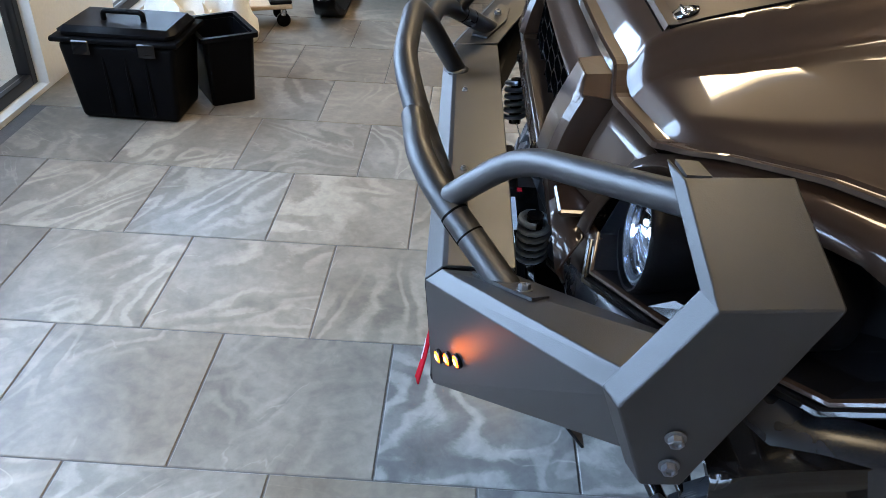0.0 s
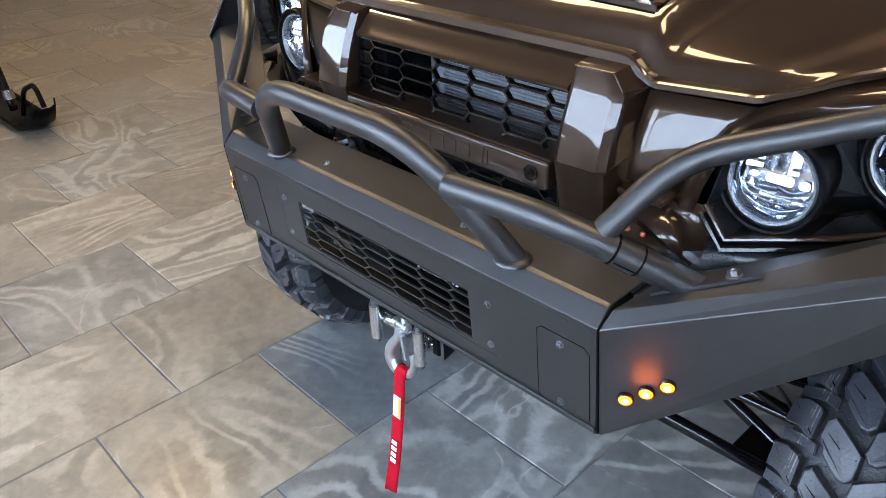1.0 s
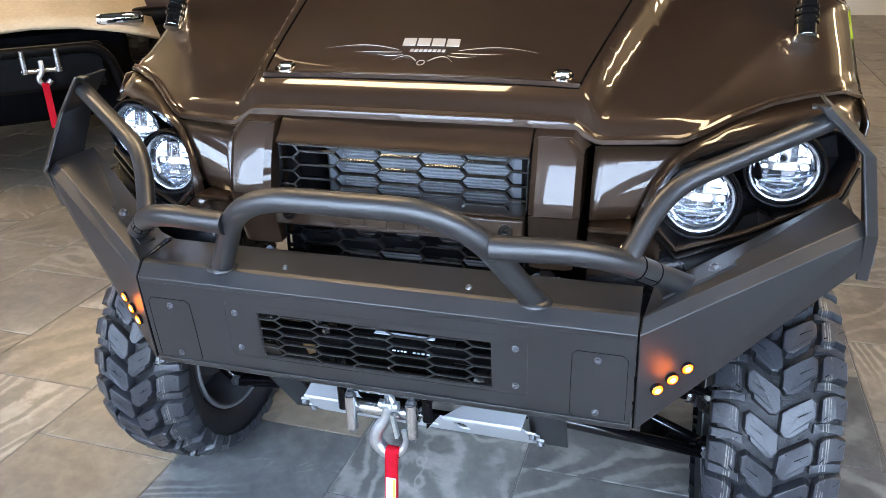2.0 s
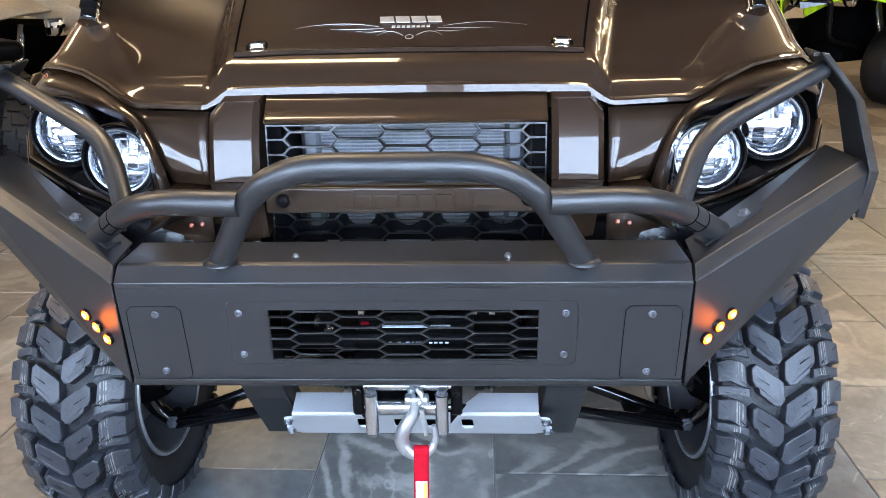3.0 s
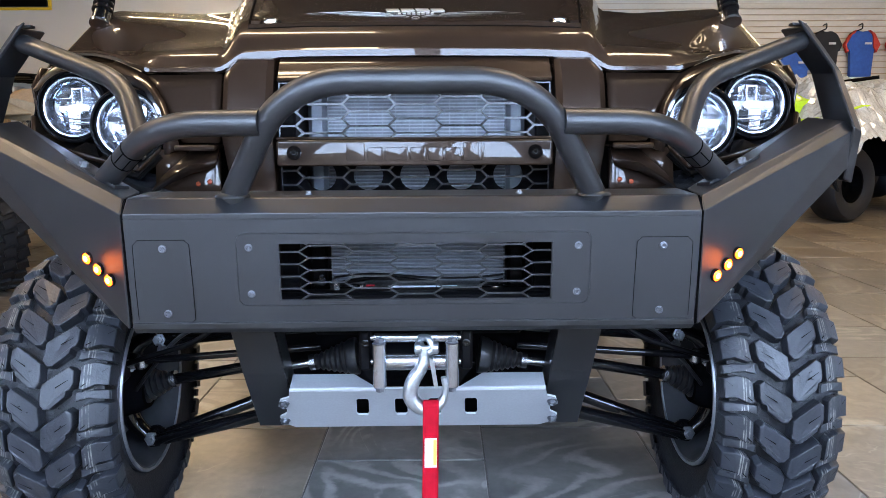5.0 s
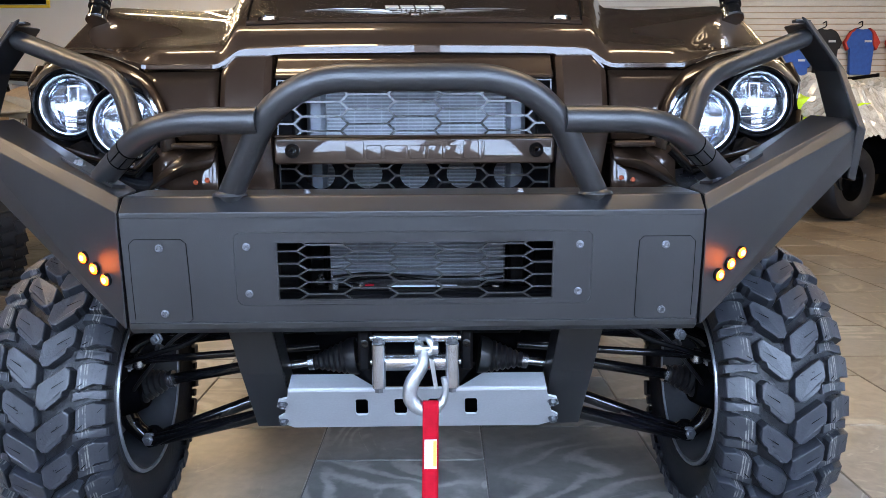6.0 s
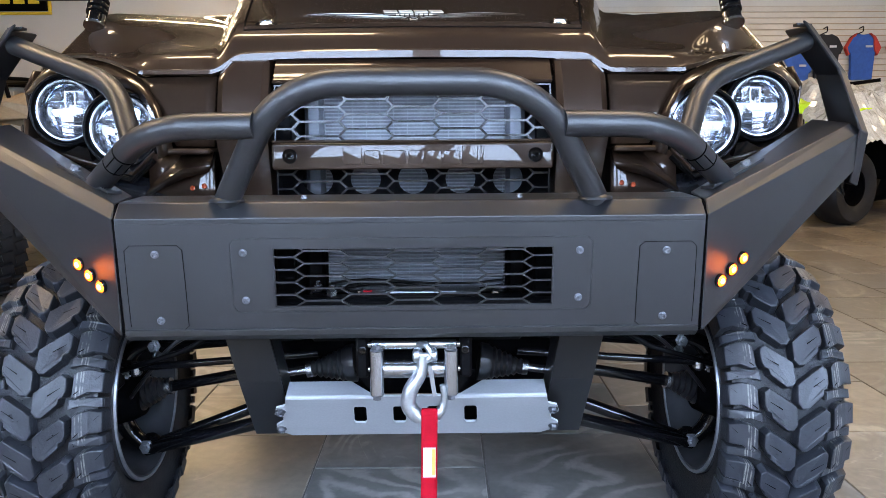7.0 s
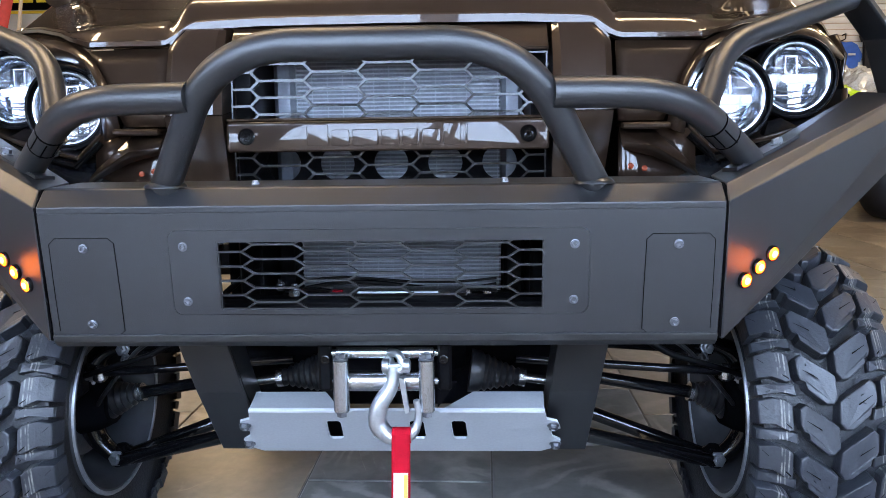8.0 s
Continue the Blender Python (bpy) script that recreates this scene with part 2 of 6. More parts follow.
def tile_material(name, low, high, vein, rust, tones):
    """Stone-look porcelain: soft clouds, flowing strata of pale and dark lines, fine rusty flecks, and a tone that differs from tile to tile."""
    m = bpy.data.materials.new(name)
    m.use_nodes = True
    nt, b = m.node_tree, m.node_tree.nodes["Principled BSDF"]
    N, L = nt.nodes.new, nt.links.new

    def calc(op, a, c=0.0, d=0.0):
        n = N("ShaderNodeMath")
        n.operation = op
        for k, v in enumerate((a, c, d)):
            if isinstance(v, (int, float)):
                n.inputs[k].default_value = v
            else:
                L(v, n.inputs[k])
        return n.outputs[0]

    def noise(vec, scale, detail, twist=0.0, rough=0.5):
        n = N("ShaderNodeTexNoise")
        n.inputs["Scale"].default_value, n.inputs["Detail"].default_value = scale, detail
        n.inputs["Distortion"].default_value, n.inputs["Roughness"].default_value = twist, rough
        L(vec, n.inputs["Vector"])
        return n

    def span(v, lo, hi, a=0.0, z=1.0):
        n = N("ShaderNodeMapRange")
        n.interpolation_type = "SMOOTHSTEP"
        n.inputs["From Min"].default_value, n.inputs["From Max"].default_value = lo, hi
        n.inputs["To Min"].default_value, n.inputs["To Max"].default_value = a, z
        L(v, n.inputs["Value"])
        return n.outputs[0]

    def blend(f, a, c, kind="MIX"):
        n = N("ShaderNodeMix")
        n.data_type, n.blend_type = "RGBA", kind
        if isinstance(f, float):
            n.inputs["Factor"].default_value = f
        else:
            L(f, n.inputs["Factor"])
        for k, v in (("A", a), ("B", c)):
            if isinstance(v, tuple):
                n.inputs[k].default_value = (*v, 1)
            else:
                L(v, n.inputs[k])
        return n.outputs["Result"]

    info, geo = N("ShaderNodeObjectInfo"), N("ShaderNodeNewGeometry")
    rnd = calc("ADD", info.outputs["Random"], geo.outputs["Random Per Island"])
    off = N("ShaderNodeVectorMath")
    off.operation = "SCALE"
    off.inputs[0].default_value = (37.0, 53.0, 71.0)
    L(rnd, off.inputs["Scale"])
    add = N("ShaderNodeVectorMath")
    L(geo.outputs["Position"], add.inputs[0])
    L(off.outputs[0], add.inputs[1])
    turn = N("ShaderNodeVectorRotate")
    turn.rotation_type = "Z_AXIS"
    L(add.outputs[0], turn.inputs["Vector"])
    L(calc("MULTIPLY", rnd, 23.0), turn.inputs["Angle"])
    pull = N("ShaderNodeVectorMath")
    pull.operation = "MULTIPLY"
    pull.inputs[1].default_value = (1.0, 0.42, 1.0)
    L(turn.outputs[0], pull.inputs[0])
    at = pull.outputs[0]
    flow = noise(at, 1.9, 2.2, 0.9).outputs["Fac"]
    wobble = noise(turn.outputs[0], 8.0, 7, 0.4, 0.62).outputs["Fac"]
    cloud = noise(turn.outputs[0], 3.6, 8, 0.9, 0.62).outputs["Fac"]
    grain = noise(turn.outputs[0], 30.0, 7, 0.3, 0.6).outputs["Fac"]
    fleck = noise(turn.outputs[0], 75.0, 4, 0.2, 0.6).outputs["Fac"]
    where = noise(turn.outputs[0], 1.7, 2).outputs["Fac"]
    phase = calc("MULTIPLY_ADD", flow, 88.0, calc("MULTIPLY", wobble, 7.5))
    pale = calc("POWER", span(calc("SINE", phase), -0.5, 1.0), 1.5)
    dark = calc("POWER", span(calc("SINE", calc("ADD", calc("MULTIPLY", phase, 0.52), 1.9)), 0.0, 1.0), 2.0)
    mask = span(where, 0.40, 0.62, 0.04, 0.62)
    base = blend(span(cloud, 0.28, 0.72), low, high)
    base = blend(calc("MULTIPLY", dark, calc("MULTIPLY", mask, 0.55)), base, tuple(0.72 * v for v in low))
    base = blend(calc("MULTIPLY", pale, mask), base, vein)
    thin = span(calc("ABSOLUTE", calc("SUBTRACT", noise(at, 2.8, 4, 0.9, 0.5).outputs["Fac"], 0.5)), 0.0, 0.010, 1.0, 0.0)
    base = blend(calc("MULTIPLY", thin, span(cloud, 0.45, 0.62, 0.0, 0.60)), base, vein)
    base = blend(calc("MULTIPLY", span(fleck, 0.60, 0.72), span(cloud, 0.35, 0.6, rust, 0.1 * rust)), base, (0.16, 0.098, 0.062))
    base = blend(1.0, base, span(grain, 0.25, 0.75, 0.86, 1.14), "MULTIPLY")
    pick = calc("FRACT", calc("MULTIPLY", rnd, 7.31))
    hue = blend(span(calc("FRACT", calc("MULTIPLY", rnd, 3.77)), 0.45, 0.9), (1.03, 0.99, 0.94), (0.95, 0.97, 0.99))
    out = blend(1.0, blend(1.0, base, hue, "MULTIPLY"), span(pick, 0.0, 1.0, *tones), "MULTIPLY")
    L(out, b.inputs["Base Color"])
    L(span(cloud, 0.3, 0.7, 0.28, 0.38), b.inputs["Roughness"])
    b.inputs["Specular IOR Level"].default_value = 0.30
    bump = N("ShaderNodeBump")
    bump.inputs["Strength"].default_value, bump.inputs["Distance"].default_value = 0.05, 0.002
    L(wobble, bump.inputs["Height"])
    L(bump.outputs[0], b.inputs["Normal"])
    return m


TILE = tile_material("travertine_tile", (0.128, 0.108, 0.085), (0.196, 0.170, 0.136), (0.300, 0.264, 0.212), 0.0, (0.84, 1.12))
# Darker, bluer tile under the vehicle: shade there partly put into its colour.
DARK_TILE = tile_material("shade_toned_tile", (0.066, 0.070, 0.071), (0.124, 0.128, 0.126), (0.240, 0.244, 0.238), 0.35, (0.90, 1.16))


# ---- shaping helpers ----
def part(name, bm, mat, parent=None, label="", smooth=False, at=None):
    """Links a bmesh as one mesh object under a thing or under a part."""
    bmesh.ops.recalc_face_normals(bm, faces=bm.faces[:])
    me = bpy.data.meshes.new(name)
    bm.to_mesh(me)
    bm.free()
    me.materials.append(mat)
    if smooth:
        me.shade_smooth()
        me.set_sharp_from_angle(angle=radians(38))
    ob = new(name, me)
    ob.parent = parent
    if at is not None:
        ob.matrix_basis = at
    if label:
        ob["label"] = label
    return ob


def thing(name, label, category, at=None, group="", kind=""):
    ob = new(name)
    ob.empty_display_size = 0.1
    if at is not None:
        ob.matrix_basis = at
    return tagged(ob, label, category, group, kind)


def box(bm, lo, hi, bevel=0.0, m=None, seg=1):
    size = [b - a for a, b in zip(lo, hi)]
    mid = [(a + b) / 2 for a, b in zip(lo, hi)]
    t = Matrix.Translation(mid) @ Matrix.Diagonal((*size, 1))
    got = bmesh.ops.create_cube(bm, size=1, matrix=(m @ t) if m else t)
    if bevel:
        edges = {e for v in got["verts"] for e in v.link_edges}
        bmesh.ops.bevel(bm, geom=list(edges), offset=bevel, segments=seg, affect="EDGES", profile=0.5)
    return bm


def extrude(bm, pts, vec):
    """A solid from a flat outline and a way."""
    vec = Vector(vec)
    a = [bm.verts.new(p) for p in pts]
    b = [bm.verts.new(Vector(p) + vec) for p in pts]
    bm.faces.new(a)
    bm.faces.new(b[::-1])
    for i in range(len(a)):
        j = (i + 1) % len(a)
        bm.faces.new((a[i], b[i], b[j], a[j]))
    return bm


def plate(bm, outer, holes, vec):
    """A plate with openings through it."""
    vec = Vector(vec)
    edges, loops = [], []
    for loop in (outer, *holes):
        vs = [bm.verts.new(p) for p in loop]
        loops.append(vs)
        edges += [bm.edges.new((vs[i], vs[(i + 1) % len(vs)])) for i in range(len(vs))]
    got = bmesh.ops.triangle_fill(bm, use_beauty=True, use_dissolve=False, edges=edges)
    faces = [g for g in got["geom"] if isinstance(g, bmesh.types.BMFace)]
    twin = {}
    for vs in loops:
        for v in vs:
            twin[v] = bm.verts.new(v.co + vec)
    for f in faces:
        bm.faces.new([twin[v] for v in reversed(f.verts)])
    for vs in loops:
        for i in range(len(vs)):
            a, b = vs[i], vs[(i + 1) % len(vs)]
            bm.faces.new((a, b, twin[b], twin[a]))
    return bm


def rounded(x0, z0, x1, z1, r, n=4):
    """A rectangle with rounded corners, as (x, z) pairs."""
    out = []
    for cx, cz, a in ((x1 - r, z1 - r, 0), (x0 + r, z1 - r, 90), (x0 + r, z0 + r, 180), (x1 - r, z0 + r, 270)):
        for i in range(n + 1):
            k = radians(a + 90 * i / n)
            out.append((cx + r * math.cos(k), cz + r * math.sin(k)))
    return out


def fillet(pts, r, n=7):
    """A line through the points with its corners rounded."""
    pts = [Vector(p) for p in pts]
    out = [pts[0]]
    for i in range(1, len(pts) - 1):
        a, b, c = pts[i - 1], pts[i], pts[i + 1]
        u, v = (a - b), (c - b)
        d = min(r, u.length * 0.48, v.length * 0.48)
        p, q = b + u.normalized() * d, b + v.normalized() * d
        for k in range(n + 1):
            t = k / n
            out.append(p.lerp(b, t).lerp(b.lerp(q, t), t))
    out.append(pts[-1])
    return out


def sweep(bm, pts, r, n=14, flat=1.0):
    """A round bar along a line; flat squeezes it."""
    pts = [Vector(p) for p in pts]
    up = Vector((0, 0, 1))
    rings = []
    side = None
    for i, p in enumerate(pts):
        d = (pts[min(i + 1, len(pts) - 1)] - pts[max(i - 1, 0)]).normalized()
        if side is None:
            side = d.cross(up if abs(d.z) < 0.9 else Vector((1, 0, 0))).normalized()
        side = (side - d * side.dot(d)).normalized()
        top = side.cross(d).normalized()
        rr = r[i] if isinstance(r, (list, tuple)) else r
        rings.append([bm.verts.new(p + side * rr * math.cos(a) + top * rr * flat * math.sin(a)) for a in [2 * math.pi * k / n for k in range(n)]])
    for a, b in zip(rings, rings[1:]):
        for k in range(n):
            bm.faces.new((a[k], a[(k + 1) % n], b[(k + 1) % n], b[k]))
    bm.faces.new(rings[0][::-1])
    bm.faces.new(rings[-1])
    return bm


def lathe(bm, prof, n=24, m=None, closed=False, caps=True):
    """Turns (along, radius) pairs round the x axis."""
    rings = []
    for a, r in prof:
        ring = [Vector((a, r * math.cos(2 * math.pi * k / n), r * math.sin(2 * math.pi * k / n))) for k in range(n)]
        rings.append([bm.verts.new(m @ p if m else p) for p in ring])
    pairs = list(zip(rings, rings[1:]))
    if closed:
        pairs.append((rings[-1], rings[0]))
    for a, b in pairs:
        for k in range(n):
            bm.faces.new((a[k], a[(k + 1) % n], b[(k + 1) % n], b[k]))
    if not closed and caps:
        for ring in (rings[0], rings[-1]):
            bm.faces.new(ring)
    return bm


def axis(p, d):
    """A pose at p whose x axis points along d."""
    return Matrix.Translation(p) @ Vector(d).to_track_quat("X", "Z").to_matrix().to_4x4()


def sheet(bm, rows):
    """A skin over a grid of points."""
    vs = [[bm.verts.new(p) for p in row] for row in rows]
    for a, b in zip(vs, vs[1:]):
        for i in range(len(a) - 1):
            bm.faces.new((a[i], a[i + 1], b[i + 1], b[i]))
    return bm


def thick(ob, t, bevel=0.0, offset=-1.0):
    mod = ob.modifiers.new("solid", "SOLIDIFY")
    mod.thickness, mod.offset = t, offset
    if bevel:
        bv = ob.modifiers.new("bevel", "BEVEL")
        bv.width, bv.segments, bv.limit_method, bv.angle_limit = bevel, 3, "ANGLE", radians(20)
    return ob


def smooth01(a, b, x):
    t = max(0.0, min(1.0, (x - a) / (b - a)))
    return t * t * (3 - 2 * t)


def along(x, table):
    """Straight steps between (x, value...) rows."""
    for a, b in zip(table, table[1:]):
        if x <= b[0]:
            t = max(0.0, (x - a[0]) / (b[0] - a[0]))
            return [p + (q - p) * t for p, q in zip(a[1:], b[1:])]
    return list(table[-1][1:])


def clipped(poly, x0, x1, z0, z1):
    """A convex outline cut off at a rectangle's sides."""
    for ax, lim, sg in ((0, x0, 1), (0, x1, -1), (1, z0, 1), (1, z1, -1)):
        out = []
        for p, q in zip(poly, poly[1:] + poly[:1]):
            a, b = sg * (p[ax] - lim), sg * (q[ax] - lim)
            if a >= 0:
                out.append(p)
            if a * b < 0:
                t = a / (a - b)
                out.append((p[0] + (q[0] - p[0]) * t, p[1] + (q[1] - p[1]) * t))
        poly = out
        if len(poly) < 3:
            return []
    return poly


def honeycomb(bm, x0, x1, z0, z1, flat, slant, half, wall, y0, depth, lean=0.0, zref=0.0, shift=0):
    """A plate pierced by stretched six-sided cells between x0..x1 and z0..z1; it leans back with height."""
    pitch = flat + slant
    cols = int((x1 - x0) / pitch) + 3
    mid = (x0 + x1) / 2
    rows = int((z1 - z0) / half) + 4
    h = half - wall / 2
    k = wall / 2 * math.hypot(half, slant) / half
    rim = wall * 0.7
    holes = []
    for c in range(-cols // 2 - 1, cols // 2 + 2):
        cx = mid + c * pitch
        for r in range(-2, rows):
            if (r + c + shift) % 2:
                continue
            cz = z0 + r * half
            tip = flat / 2 + slant - k
            top = flat / 2 + slant * (1 - h / half) - k
            cell = clipped([(cx - top, cz - h), (cx + top, cz - h), (cx + tip, cz), (cx + top, cz + h), (cx - top, cz + h), (cx - tip, cz)], x0 + rim, x1 - rim, z0 + rim, z1 - rim)
            area = 0.5 * abs(sum(p[0] * q[1] - q[0] * p[1] for p, q in zip(cell, cell[1:] + cell[:1]))) if cell else 0
            if area > 8e-6:
                holes.append(cell)

    def at(p):
        return (p[0], y0 + lean * (p[1] - zref), p[1])

    return plate(bm, [at(p) for p in ((x0, z0), (x1, z0), (x1, z1), (x0, z1))], [[at(p) for p in cell] for cell in holes], (0, depth, 0))


def hex_bolt_mesh(name, mat, r=0.008, h=0.006):
    bm = bmesh.new()
    lathe(bm, [(0, r * 1.35), (0.0015, r * 1.35), (0.0018, r * 1.2)], 14)
    lathe(bm, [(0.0015, r), (h, r), (h + 0.0006, r * 0.85), (h + 0.0004, r * 0.62), (h - 0.0022, r * 0.55)], 6)
    bmesh.ops.recalc_face_normals(bm, faces=bm.faces[:])
    me = bpy.data.meshes.new(name)
    bm.to_mesh(me)
    bm.free()
    me.materials.append(mat)
    return me


ZBOLT = material("dull_zinc_bolt", (0.17, 0.175, 0.19), 0.36, 0.9, 0.25, 90, 400, 0.2)
BOLT = hex_bolt_mesh("bolt", ZBOLT, 0.0046, 0.005)
BIGBOLT = hex_bolt_mesh("bolt_large", ZBOLT, 0.0075, 0.008)

DARKBOLT = hex_bolt_mesh("bolt_dark", GLOSSBLACK, 0.0048, 0.004)


def bolt(p, d, parent, me=None, name="bolt"):
    ob = new(name, me or BOLT)
    ob.parent = parent
    ob.matrix_basis = axis(p, d)
    return ob


# ---- the room ----


def slab(name, lo, hi, mat, label, category):
    ob = part(name, box(bmesh.new(), lo, hi), mat)
    return tagged(ob, label, category, kind="structure")


ground = slab("ground", (-400, -400, -0.5), (400, 400, -0.16), ASPHALT, "sunlit tan paved ground outside the windows", "ground")
floor = slab("floor", (WEST - 0.2, SOUTH - 0.1, -0.15), (EAST + 0.2, NORTH + 0.2, -0.003), GROUT, "showroom floor of square stone-look tiles with dark grout", "floor")
slab("wall_west", (WEST - 0.2, SOUTH, -0.1), (WEST, NORTH, CEIL), WALLPAINT, "plain cream painted showroom wall", "wall")
slab("wall_east", (EAST, SOUTH, -0.1), (EAST + 0.2, NORTH, CEIL), WALLPAINT, "plain cream painted showroom wall", "wall")
slab("wall_north", (WEST - 0.2, NORTH, -0.1), (EAST + 0.2, NORTH + 0.2, CEIL), WALLPAINT, "cream painted back wall behind the clothing display", "wall")

bm = bmesh.new()
plate(bm, [(WEST - 0.2, SOUTH, -0.1), (EAST + 0.2, SOUTH, -0.1), (EAST + 0.2, SOUTH, HEAD + 0.06), (WEST - 0.2, SOUTH, HEAD + 0.06)],
      [[(a, SOUTH, SILL), (b, SOUTH, SILL), (b, SOUTH, HEAD), (a, SOUTH, HEAD)] for a, b in BAYS], (0, -0.22, 0))
tagged(part("wall_south", bm, WHITEPAINT), "white painted front wall with tall shop windows", "wall", kind="structure")
# unseen dark band added over the windows to dim reflections and fill light
slab("bulkhead", (WEST - 0.2, SOUTH - 0.22, HEAD + 0.06), (EAST + 0.2, SOUTH, CEIL), SOFFIT, "unseen bulkhead above the shop windows, darkened to keep reflections dim", "wall")


def window(i, a, b):
    w = thing(f"window_{i}", "tall black-framed shop window looking onto sunlit paving", "window", pose(0, SOUTH - 0.08, 0), kind="structure")
    f = 0.042
    for lo, hi in (((a, -0.035, SILL), (a + f, 0.03, HEAD)), ((b - f, -0.035, SILL), (b, 0.03, HEAD)),
                   ((a + f, -0.035, HEAD - f), (b - f, 0.03, HEAD)), ((a + f, -0.035, SILL), (b - f, 0.03, SILL + 0.05))):
        part("window_frame", box(bmesh.new(), lo, hi, 0.004), FRAME, w)
    pane = part("pane", box(bmesh.new(), (a + f, -0.004, SILL + 0.05), (b - f, 0.004, HEAD - f)), GLASS, w)
    pane.visible_shadow = False


for i, (a, b) in enumerate(BAYS):
    window(i + 1, a, b)

bm = bmesh.new()
box(bm, (WEST - 0.2, SOUTH - 0.22, CEIL), (EAST + 0.2, NORTH + 0.2, CEIL + 0.15))
for k in range(26):
    y = SOUTH + 0.5 + k * 0.61
    if y < NORTH:
        box(bm, (WEST, y - 0.012, CEIL - 0.006), (EAST, y + 0.012, CEIL + 0.01))
for k in range(13):
    x = WEST + 0.6 + k * 1.22
    box(bm, (x - 0.012, SOUTH, CEIL - 0.008), (x + 0.012, NORTH, CEIL + 0.01))
tagged(part("ceiling", bm, CEILPAINT), "unseen suspended ceiling, boards darkened to keep reflections dim", "ceiling", kind="structure")


def ceiling_light(x, y):
    w = 0.225 if y < 3 else 0.065
    t = thing("ceiling_light", "long surface-mounted ceiling light with a warm diffuser", "ceiling light", pose(x, y, CEIL), "ceiling lights")
    part("frame", box(bmesh.new(), (-0.68, -w - 0.03, -0.05), (0.68, w + 0.03, -0.009), 0.006), WHITEPAINT, t)
    part("diffuser", box(bmesh.new(), (-0.65, -w, -0.068), (0.65, w, -0.05), 0.004), TUBEGLOW, t)


for lx, ly in LAMPS:
    ceiling_light(lx, ly)


# ---- the utility vehicle ----
car = thing("utility_vehicle", "brown metallic utility vehicle with a black steel front bumper", "utility vehicle")


def front_edge(x):
    """Where the hood's front edge lies: y and z by distance from the middle."""
    return along(abs(x), [(0, 0.234, 1.038), (0.20, 0.237, 1.037), (0.295, 0.243, 1.034), (0.312, 0.243, 1.031), (0.342, 0.240, 1.007),
                          (0.352, 0.240, 1.004), (0.487, 0.266, 1.006), (0.515, 0.284, 1.019), (0.56, 0.325, 1.036), (0.633, 0.395, 1.052), (0.70, 0.450, 1.057),
                          (0.765, 0.505, 1.055), (0.808, 0.56, 1.034)])


def hood_z(x, y):
    """The hood: a raised middle that widens to the rear, flat planes beside it that climb to the posts, and fender tops outside a crease."""
    a = abs(x)
    yf, zf = front_edge(x)
    d, e = max(0.0, y - yf), max(0.0, y - 0.247)
    wide = 0.20 * max(0.0, y - 0.30)
    side = 1.010 + 0.030 * (1 - math.exp(-e / 0.020)) + 0.28 * e - 0.08 * (a - 0.35)
    mid = 1.040 + 0.038 * (1 - math.exp(-d / 0.028)) + 0.30 * d
    z = mid + (side - mid) * smooth01(0.318 + wide, 0.356 + wide, a)
    crest = 0.476 + 0.64 * (y - 0.30)
    over = max(0.0, a - crest)
    z -= 0.10 * over + 0.004 * smooth01(0.0, 0.03, over)
    z -= 6.0 * max(0.0, a - 0.735) ** 2
    z += 0.034 * smooth01(0.36, 0.66, y) * max(0.0, 1 - abs(a - crest) / (0.27 if a < crest else 0.12))
    return zf + (z - zf) * smooth01(-0.004, 0.030, d)


XS = [i * 0.808 / 84 for i in range(85)]
XS = sorted(set([-x for x in XS] + XS))
HOODBACK = 0.82
bm = bmesh.new()
rows = []
for k in range(-2, 48):
    row = []
    for x in XS:
        yf, zf = front_edge(x)
        if k < 0:
            dy, dz = ((0.0040, 0.0020), (0.0060, 0.0010))[-k - 1]
            row.append((x, yf + dy, zf + dz))
        else:
            t = (k / 47) ** 1.7
            y = yf + (HOODBACK - yf) * t
            row.append((x, y, hood_z(x, y)))
    rows.append(row)
sheet(bm, rows)
hood = part("hood", bm, PAINT, car, smooth=True)
thick(hood, 0.004)
# the flat lip that runs along the whole front edge
bm = bmesh.new()
rows = []
for x in XS:
    yf, zf = front_edge(x)
    side = smooth01(0.318, 0.345, abs(x))
    end = smooth01(0.487, 0.53, abs(x))
    up = 0.0075 + 0.0015 * side - 0.0070 * end
    drop = 0.0075 - 0.0073 * side + 0.0050 * end
    rows.append([(x, yf + 0.012, zf + up + 0.001), (x, yf - 0.0045, zf + up), (x, yf - 0.0085, zf + up - 0.2 * (up + drop)), (x, yf - 0.0085 - 0.096 * (up + drop), zf - drop),
                 (x, yf + 0.012, zf - drop), (x, yf + 0.012, zf + up + 0.001)])
part("hood_lip", sheet(bm, rows), PAINT, hood, "flat polished lip along the hood's front edge")

# the lift-up hatch on the hood: a fine dark gap, a bright front lip and two quarter-turn knobs
HX, HY = 0.307, 0.298


def on_hood(x, y, lift=0.0):
    return Vector((x, y, hood_z(x, y) + lift))


for s in (-1, 1):
    line = [on_hood(s * (HX + 0.085 * k / 12), HY + 0.5 * k / 12, 0.0005) for k in range(13)]
    part("hatch_gap", sweep(bmesh.new(), line, 0.0022, 6), DARK, hood)
rows = []
for k in range(49):
    x = -HX + 2 * HX * k / 48
    a, b, c = on_hood(x, HY - 0.006, 0.0005), on_hood(x, HY - 0.003, 0.0065), on_hood(x, HY + 0.012, 0.0008)
    rows.append([a, b, c, on_hood(x, HY + 0.012, -0.003), on_hood(x, HY - 0.006, -0.003), a])
part("hatch_lip", sheet(bmesh.new(), rows), PAINT, hood, "polished front lip of the hood hatch", smooth=True)
